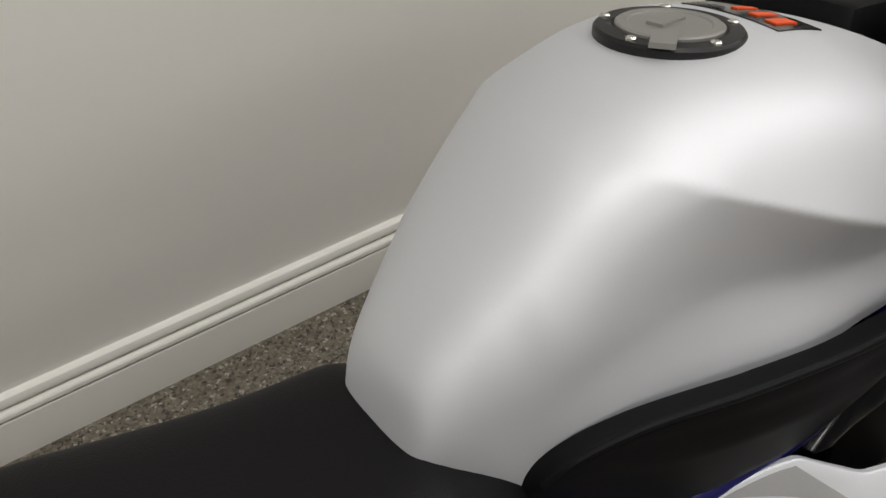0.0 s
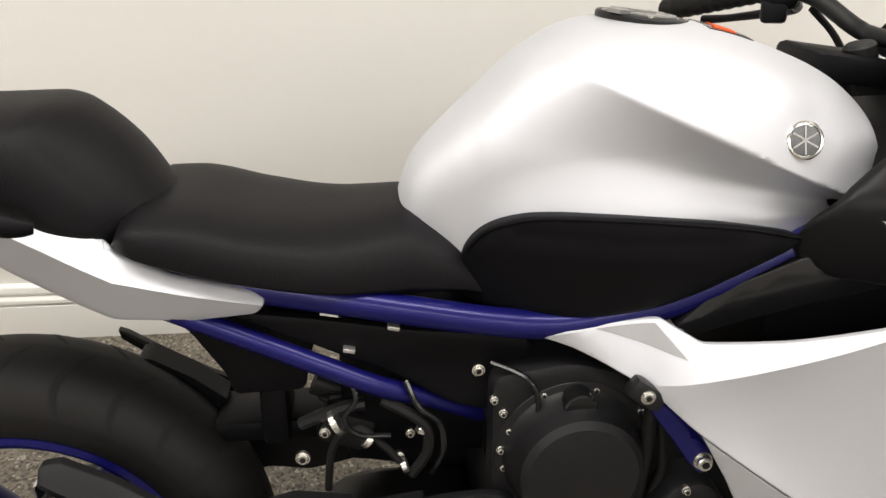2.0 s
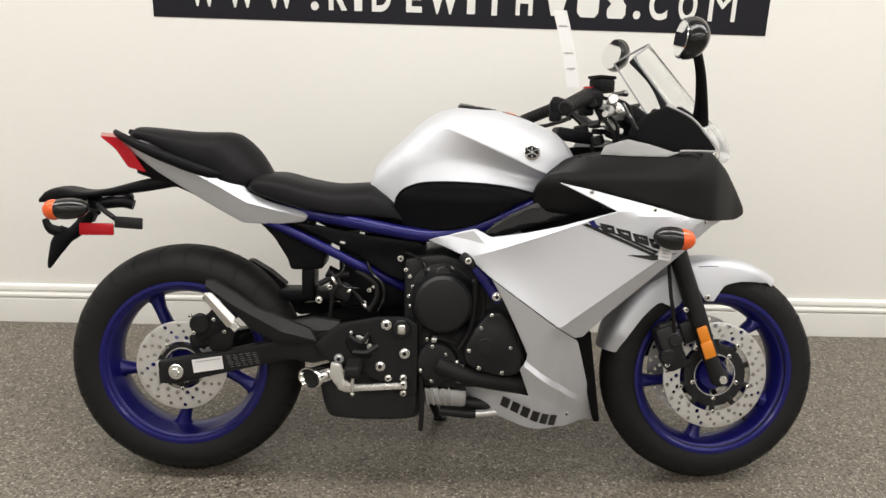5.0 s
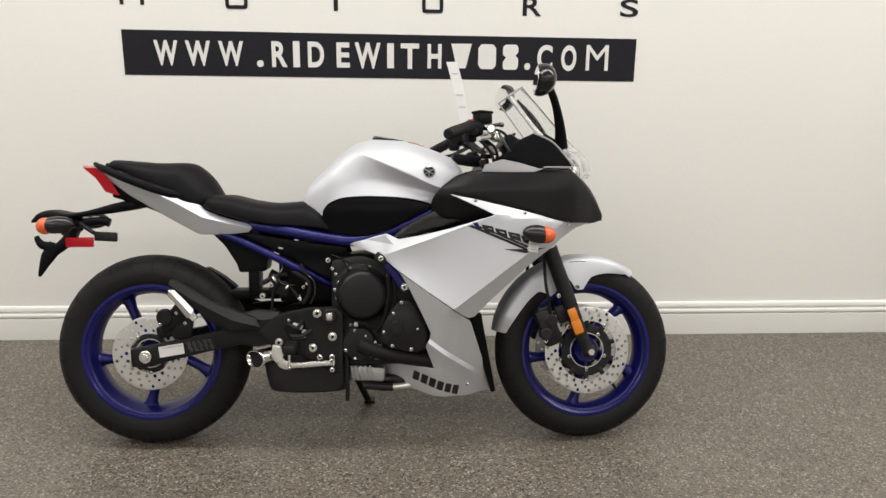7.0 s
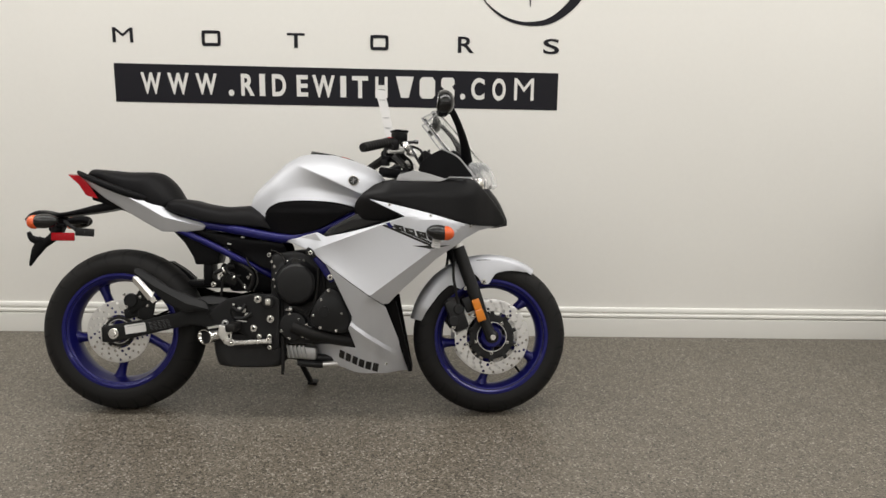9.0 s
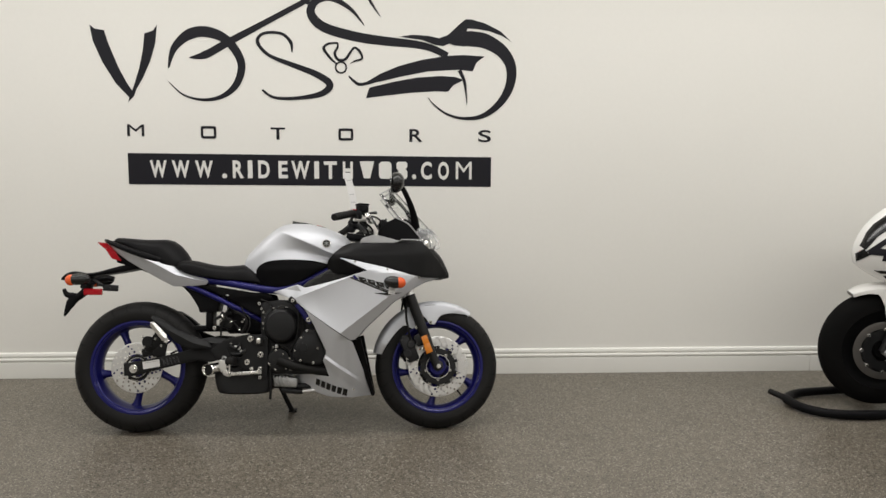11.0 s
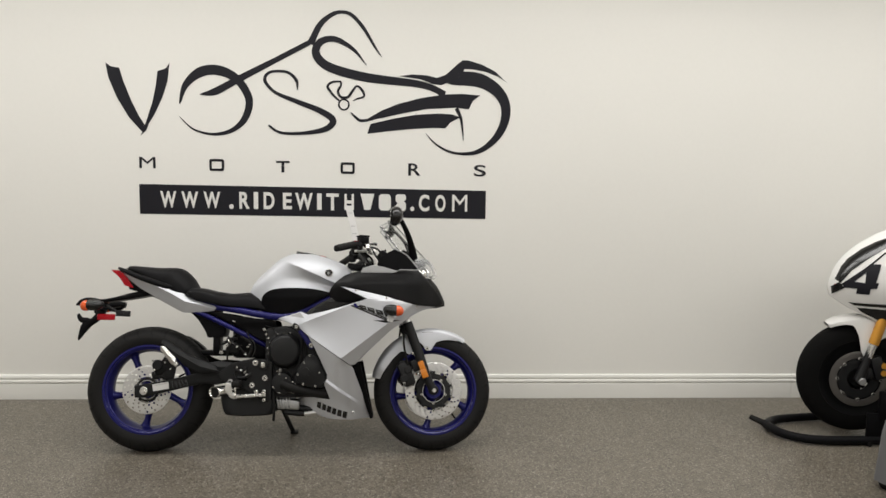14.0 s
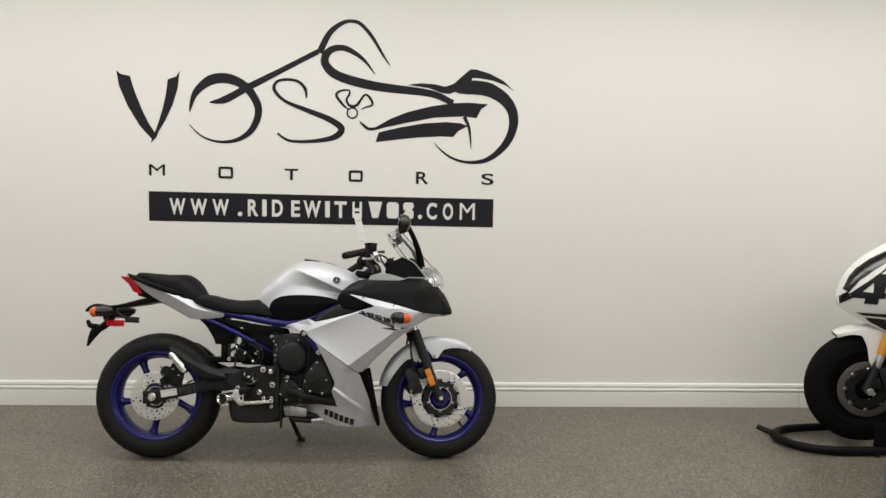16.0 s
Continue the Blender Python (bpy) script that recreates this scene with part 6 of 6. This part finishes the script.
# Fork, caliper and front mudguard.
for s in (-1, 1):
    bm = bmesh.new()
    tube(bm, [(1.452, s * 0.104, 0.290), (1.425, s * 0.106, 0.345), (1.385, s * 0.106, 0.450), (1.315, s * 0.106, 0.640)], [0.024, 0.021, 0.0255, 0.0255], seg=18, step=4)
    ball(bm, (1.452, s * 0.106, 0.292), (0.027, 0.022, 0.027))
    leg = part("fork_leg", bm, SATIN, bike, "black telescopic fork leg")
    bm = bmesh.new()
    cyl(bm, (1.318, s * 0.106, 0.632), (1.215, s * 0.106, 0.905), 0.0205, seg=18)
    part("stanchion", bm, STEEL, leg)
    bm = bmesh.new()
    cyl(bm, (1.452, s * 0.125, 0.290), (1.452, s * 0.137, 0.290), 0.0125, seg=6, bevel=0.002)
    part("axle_end", bm, BOLT, leg, "zinc front axle end")
    bm = bmesh.new()
    block(bm, (1.386, s * 0.144, 0.417), (0.030, 0.006, 0.046), (0, -21, 0), 0.003)
    block(bm, (1.399, s * 0.149, 0.377), (0.033, 0.008, 0.046), (0, -21, 0), 0.003)
    part("side_reflector", bm, AMBER, leg, "amber rectangular side reflector")
    bm = bmesh.new()
    block(bm, (1.312, s * 0.095, 0.375), (0.062, 0.05, 0.13), (0, -22, 0), 0.014)
    cyl(bm, (1.318, s * 0.10, 0.398), (1.318, s * 0.124, 0.398), 0.021, seg=20, bevel=0.004)
    cyl(bm, (1.300, s * 0.10, 0.352), (1.300, s * 0.124, 0.352), 0.021, seg=20, bevel=0.004)
    block(bm, (1.30, s * 0.098, 0.42), (0.05, 0.03, 0.05), (0, -10, 0), 0.01)
    block(bm, (1.365, s * 0.10, 0.42), (0.05, 0.02, 0.06), (0, -22, 0), 0.005)
    cal = part("front_caliper", bm, SATIN, bike, "black front brake caliper")
    for bx, bz in ((1.372, 0.445), (1.345, 0.48), (1.378, 0.375), (1.30, 0.33)):
        bolt(cal, bx, s * 0.116, bz, 0.0065)
    bm = bmesh.new()
    tube(bm, [(1.315, s * 0.115, 0.415), (1.305, s * 0.13, 0.47), (1.295, s * 0.128, 0.53), (1.30, s * 0.09, 0.62)], 0.0055, seg=8)
    part("brake_line", bm, RUBBER, cal)
bm = bmesh.new()
loops = []
FX, FZ = 1.455, 0.290
for k in range(49):
    th = radians(56 + (168 - 56) * k / 48)
    tip = min(1, (k + 0.6) / 7) * min(1, (48.6 - k) / 5)
    ro = 0.3215 + 0.004 * math.sin(math.pi * k / 48)
    deg = math.degrees(th)
    rin = lerp(deg, [(56, 0.304), (63, 0.286), (76, 0.268), (86, 0.250), (93, 0.206), (100, 0.208), (104, 0.252), (110, 0.262), (118, 0.225), (124, 0.222), (129, 0.262), (150, 0.268), (168, 0.282)])
    hw = 0.070 * (0.62 + 0.38 * tip)
    outer = [(rin, -hw), (ro - 0.028, -hw * 1.02), (ro - 0.012, -hw * 0.94), (ro - 0.003, -hw * 0.66), (ro, -hw * 0.3), (ro, hw * 0.3), (ro - 0.003, hw * 0.66), (ro - 0.012, hw * 0.94), (ro - 0.028, hw * 1.02), (rin, hw)]
    inner = [(r - 0.003 if abs(y) < hw * 0.9 else r, y * 0.95) for r, y in outer[::-1]]
    loops.append([Vector((FX + r * math.cos(th), y, FZ + r * math.sin(th))) for r, y in outer + inner])
rings(bm, loops)
fender = part("front_mudguard", bm, SILVER, bike, "silver painted front mudguard", smooth=50)
for s in (-1, 1):
    bolt(fender, 1.424, s * 0.071, 0.506, 0.0085, 0.004)
    bm = bmesh.new()
    tube(bm, [(1.395, s * 0.0685, 0.590), (1.44, s * 0.0690, 0.592), (1.49, s * 0.0685, 0.585)], 0.0012, seg=6)
    part("seam", bm, BLACK, fender)

# Steering turned a little to the left: bar, fork, wheel and mudguard turn together about the head.
HEAD = Vector((1.413, 0, 0.29))
AXIS = Vector((-0.438, 0, 0.899))
STEER = Matrix.Translation(HEAD) @ Matrix.Rotation(radians(6), 4, AXIS) @ Matrix.Translation(-HEAD)
for ob in list(bike.children):
    if ob.name.split(".")[0] in ("front_wheel", "fork_leg", "front_caliper", "front_mudguard", "handlebar", "top_yoke", "bottom_yoke"):
        ob.matrix_basis = STEER @ Matrix.Translation((-0.035, 0, 0)) if ob == bar else STEER

# The bodywork and engine ride a little higher over the axles than drawn above; the fork moves as one.
FORK = ("fork_leg", "front_caliper", "front_mudguard")
for ob in bike.children_recursive:
    if ob.type == "MESH" and (ob.parent == bike or ob.parent.type == "MESH"):
        top = ob if ob.parent == bike else ob.parent
        steady = top.name.split(".")[0] in FORK
        for v in ob.data.vertices:
            v.co.z += 0.019 if steady else lerp(v.co.z, [(0.06, 0.0), (0.17, 0.019), (0.30, 0.023), (0.45, 0.028), (0.75, 0.033), (1.0, 0.034)])

# ---- the race motorcycle on its paddock stand ----
race = thing("race_motorcycle", "white race motorcycle with black graphics and gold forks", "motorcycle", pose(3.835, 0.17, FLOOR_Z - 0.015, 0, 0, 170))
# Local axes: x ahead, y to its left, z up; the front wheel stands at the origin.
RZ = 0.354
bm = bmesh.new()
prof = []
for k in range(25):
    a = math.pi * (k / 24 - 0.5)
    prof.append((0.212 + 0.098 * abs(math.cos(a)) ** 0.7, 0.066 * math.sin(a)))
prof += [(0.205, 0.05), (0.205, -0.05)]
lathe(bm, prof, (0, 0, RZ), 96)
part("front_tyre", bm, SLICK, race, "black slick front tyre", smooth=50)
bm = bmesh.new()
lathe(bm, [(0.212, -0.05), (0.216, -0.054), (0.205, -0.056), (0.19, -0.045), (0.165, -0.030), (0.125, -0.026), (0.120, 0), (0.125, 0.026), (0.165, 0.030), (0.19, 0.045), (0.205, 0.056), (0.216, 0.054), (0.212, 0.05)], (0, 0, RZ), 80)
lathe(bm, [(0.012, -0.05), (0.045, -0.05), (0.05, 0), (0.045, 0.05), (0.012, 0.05)], (0, 0, RZ), 32)
part("front_rim", bm, DULL, race, "dull black cast rim", smooth=40)
for k in range(6):
    bm = bmesh.new()
    a = radians(15 + 60 * k)
    tube(bm, [(0.04 * math.cos(a), 0, RZ + 0.04 * math.sin(a)), (0.12 * math.cos(a), 0, RZ + 0.12 * math.sin(a)), (0.19 * math.cos(a), 0, RZ + 0.19 * math.sin(a))], [0.022, 0.014, 0.018], seg=10)
    part("spoke", bm, DULL, race)
for s in (-1, 1):
    bm = bmesh.new()
    shell(bm, circle(0, RZ, 0.155, 80), lambda x, z: 0.074, 0.005, 0.02, 0.0006, holes=[circle(0, RZ, 0.118, 48)], side=s)
    part("brake_disc", bm, RACE_DISC, race, smooth=30)
    bm = bmesh.new()
    shell(bm, circle(0, RZ, 0.110, 48), lambda x, z: 0.070, 0.006, 0.02, 0.001, holes=[circle(0, RZ, 0.06, 32)], side=s)
    part("disc_carrier", bm, SATIN, race)
    for k in range(8):
        a = 2 * math.pi * k / 8
        bolt(race, 0.114 * math.cos(a), s * 0.076, RZ + 0.114 * math.sin(a), 0.009, 0.004)
    bm = bmesh.new()
    tube(bm, [(0.012, s * 0.105, RZ), (-0.02, s * 0.105, RZ + 0.10), (-0.056, s * 0.105, RZ + 0.22)], [0.028, 0.022, 0.020], seg=16)
    part("fork_foot", bm, SATIN, race)
    bm = bmesh.new()
    cyl(bm, (-0.030, s * 0.105, RZ + 0.130), (-0.058, s * 0.105, RZ + 0.225), 0.0215, seg=18, bevel=0.002)
    part("fork_lower", bm, CHROME, race, "bright fork slider")
    bm = bmesh.new()
    cyl(bm, (-0.052, s * 0.105, RZ + 0.205), (-0.145, s * 0.105, RZ + 0.53), 0.027, seg=20, bevel=0.003)
    part("fork_tube", bm, GOLD, race, "gold anodised fork tube")
    bm = bmesh.new()
    block(bm, (-0.085, s * 0.095, RZ + 0.075), (0.06, 0.055, 0.13), (0, 18, 0), 0.012)
    block(bm, (-0.03, s * 0.10, RZ + 0.04), (0.06, 0.03, 0.06), (0, 18, 0), 0.008)
    part("brake_caliper", bm, SATIN, race)
    bm = bmesh.new()
    cyl(bm, (0, s * 0.08, RZ), (0, s * 0.135, RZ), 0.020, seg=18, bevel=0.003)
    part("axle_end", bm, ALLOY, race)
    bm = bmesh.new()
    for dz in (0.09, 0.05):
        cyl(bm, (-0.11, s * 0.10, RZ + dz), (-0.11, s * 0.128, RZ + dz), 0.016, seg=14)
    part("caliper_piston", bm, GOLD, race)
# Front mudguard with a leg down to each fork.
bm = bmesh.new()
loops = []
for k in range(41):
    deg = 60 + (140 - 60) * k / 40
    th = radians(deg)
    tip = min(1, (k + 0.8) / 8)
    ro = 0.348
    rin = lerp(deg, [(60, 0.340), (70, 0.322), (81, 0.305), (86, 0.24), (89, 0.16), (96, 0.132), (105, 0.15), (112, 0.24), (120, 0.29), (140, 0.31)])
    hw = 0.085 * (0.45 + 0.55 * tip)
    outer = [(rin, -hw), (ro - 0.03, -hw), (ro - 0.012, -hw * 0.94), (ro - 0.002, -hw * 0.6), (ro, 0), (ro - 0.002, hw * 0.6), (ro - 0.012, hw * 0.94), (ro - 0.03, hw), (rin, hw)]
    inner = [(r - 0.003 if abs(y) < hw * 0.9 else r, y * 0.95) for r, y in outer[::-1]]
    loops.append([Vector((r * math.cos(th), y, RZ + r * math.sin(th))) for r, y in outer + inner])
rings(bm, loops)
part("front_mudguard", bm, WHITE, race, "white front mudguard", smooth=50)
# Nose fairing.
NT = [(-0.75, 1.13), (-0.4, 1.225), (-0.2, 1.203), (-0.096, 1.168), (-0.021, 1.126), (0.065, 1.062), (0.125, 0.992), (0.156, 0.930), (0.172, 0.87)]
NB = [(-0.75, 0.42), (-0.4, 0.50), (-0.126, 0.647), (-0.045, 0.691), (0.034, 0.729), (0.127, 0.785), (0.161, 0.812), (0.172, 0.845)]
NW = [(-0.75, 0.25), (-0.4, 0.245), (-0.2, 0.22), (-0.08, 0.188), (0.0, 0.155), (0.06, 0.120), (0.12, 0.074), (0.155, 0.036), (0.172, 0.010)]
bm = bmesh.new()
loft_x(bm, span(-0.75, 0.172, 90), lambda x: ease(x, NT), lambda x: ease(x, NB), lambda x: ease(x, NW), n=2.0, zm=0.42, wb=0.55, pts=40)
nose = part("nose_fairing", bm, WHITE, race, "white race fairing nose", smooth=50)


def nose_y(x, z):
    t, b, w = ease(x, NT), ease(x, NB), ease(x, NW)
    mid = b + 0.42 * (t - b)
    if z >= mid:
        return w * math.sqrt(max(0.0001, 1 - ((z - mid) / (t - mid)) ** 2))
    return w * (1 - 0.45 * min(1, (mid - z) / (mid - b)) ** 1.6)


for s in (-1, 1):
    def mark(outline, material, name, lift=0.003, holes=()):
        bm = bmesh.new()
        shell(bm, [(x, z) for x, z in outline], lambda x, z: nose_y(x, z) + lift, 0.005, 0.012, 0, side=s, holes=holes)
        part(name, bm, material, nose)
    mark([(0.150, 0.905), (0.123, 0.975), (0.09, 1.022), (0.03, 1.075), (-0.04, 1.118), (-0.10, 1.145), (-0.25, 1.175), (-0.5, 1.16), (-0.5, 1.10), (-0.25, 1.12), (-0.073, 1.090), (0.012, 1.028), (0.084, 0.960), (0.128, 0.888)], GLOSS, "screen_band")
    mark([(0.140, 0.866), (0.081, 0.928), (0.009, 0.996), (-0.063, 1.066), (-0.25, 1.100), (-0.25, 1.092), (-0.063, 1.058), (0.009, 0.988), (0.078, 0.920), (0.136, 0.860)], GLOSS, "stripe")
    mark([(0.158, 0.820), (0.112, 0.862), (0.134, 0.892), (0.164, 0.862)], GLOSS, "chin_patch", 0.006)
    mark([(0.128, 0.884), (0.152, 0.878), (0.155, 0.858), (0.130, 0.860)], mat("faded_red_print", (0.55, 0.22, 0.2), 0.5, grain=0.1) if s < 0 else bpy.data.materials["faded_red_print"], "sticker", 0.004)
    mark([(0.083, 0.782), (-0.067, 0.790), (-0.45, 0.80), (-0.45, 0.780), (-0.069, 0.772), (0.055, 0.768)], GLOSS, "stripe")
    mark([(0.042, 0.757), (-0.069, 0.760), (-0.45, 0.768), (-0.45, 0.53), (-0.126, 0.66), (-0.045, 0.703), (0.02, 0.735)], GLOSS, "lower_panel")
    mark([(0.119, 0.888), (0.115, 0.864), (0.058, 0.866), (0.060, 0.837), (0.004, 0.839), (0.002, 0.872), (-0.025, 0.875), (-0.032, 0.906), (-0.02, 0.906), (-0.043, 1.005), (0.003, 1.003)], VINYL, "number", 0.0045, holes=[[(0.072, 0.902), (0.026, 0.901), (0.023, 0.957)]])
bm = bmesh.new()
loft_x(bm, span(-1.55, -0.30, 24), lambda x: ease(x, [(-1.55, 0.98), (-1.2, 0.82), (-0.95, 0.95), (-0.7, 1.0), (-0.3, 0.85)]), lambda x: ease(x, [(-1.55, 0.80), (-1.2, 0.45), (-0.9, 0.25), (-0.5, 0.25), (-0.3, 0.45)]), lambda x: ease(x, [(-1.55, 0.06), (-1.2, 0.12), (-0.8, 0.20), (-0.3, 0.20)]), n=2.8, pts=12)
part("body_fairing", bm, WHITE, race, "white race bodywork")
bm = bmesh.new()
lathe(bm, [(0.21, -0.09), (0.30, -0.06), (0.312, 0), (0.30, 0.06), (0.21, 0.09)], (-1.40, 0, 0.312), 64)
part("rear_tyre", bm, SLICK, race)

stand = thing("paddock_stand", "black tubular front paddock stand lying on the floor", "paddock stand")
F = FLOOR_Z
bm = bmesh.new()
tube(bm, [(3.320, 0.320, F + 0.055), (3.352, 0.28, F + 0.046), (3.395, 0.225, F + 0.034)], [0.015, 0.017, 0.020], seg=12)
part("handle", bm, RUBBER, stand, "black rubber handle")
bm = bmesh.new()
tube(bm, [(3.382, 0.245, F + 0.034), (3.405, 0.12, F + 0.030), (3.489, 0.030, F + 0.028), (3.627, -0.008, F + 0.028), (3.868, -0.010, F + 0.028), (4.00, -0.012, F + 0.03)], 0.0245, seg=12)
part("near_arm", bm, BLACK, stand)
bm = bmesh.new()
tube(bm, [(3.382, 0.245, F + 0.034), (3.45, 0.33, F + 0.028), (3.56, 0.375, F + 0.028), (3.80, 0.41, F + 0.028), (4.02, 0.40, F + 0.03)], 0.0235, seg=12)
part("far_arm", bm, BLACK, stand)
for yy, x0, nm in ((-0.012, 3.88, "near_post"), (0.405, 3.91, "far_post")):
    bm = bmesh.new()
    block(bm, (x0, yy, F + 0.10), (0.12, 0.012, 0.16), (0, 0, -4), 0.005)
    block(bm, (x0 + 0.03, yy, F + 0.22), (0.05, 0.03, 0.16), (0, 0, -4), 0.006)
    post = part(nm, bm, BLACK, stand)
    for k in range(3):
        bolt(stand, x0 - 0.135 + 0.055 * k, yy - 0.010, F + 0.033, 0.0065)
    bm = bmesh.new()
    cyl(bm, (x0 - 0.05, yy - 0.03, F + 0.012), (x0 - 0.05, yy + 0.03, F + 0.012), 0.012, seg=14)
    part("roller", bm, RUBBER, stand)

bin_ = thing("storage_box", "low grey plastic box with tapered sides on the floor", "storage box")
bm = bmesh.new()
foot = [(3.537, -0.565), (4.20, -0.36), (4.40, -0.96), (3.68, -1.18)]
cx, cy = 3.95, -0.77
loops = []
for z, k in ((F + 0.035, 1.0), (F + 0.27, 0.955), (F + 0.325, 0.93), (F + 0.345, 0.895), (F + 0.35, 0.85)):
    loops.append([Vector((cx + (x - cx) * k, cy + (y - cy) * k, z)) for x, y in soften(foot, 0.025)])
rings(bm, loops)
part("shell", bm, BIN, bin_, "mid grey plastic")
# Inset black foot: the shadow beneath the box, put in as a dark solid.
bm = bmesh.new()
rings(bm, [[Vector((cx + (x - cx) * k, cy + (y - cy) * k, z)) for x, y in soften(foot, 0.025)] for z, k in ((F + 0.0005, 0.93), (F + 0.036, 0.975))])
part("plinth", bm, BLACK, bin_)
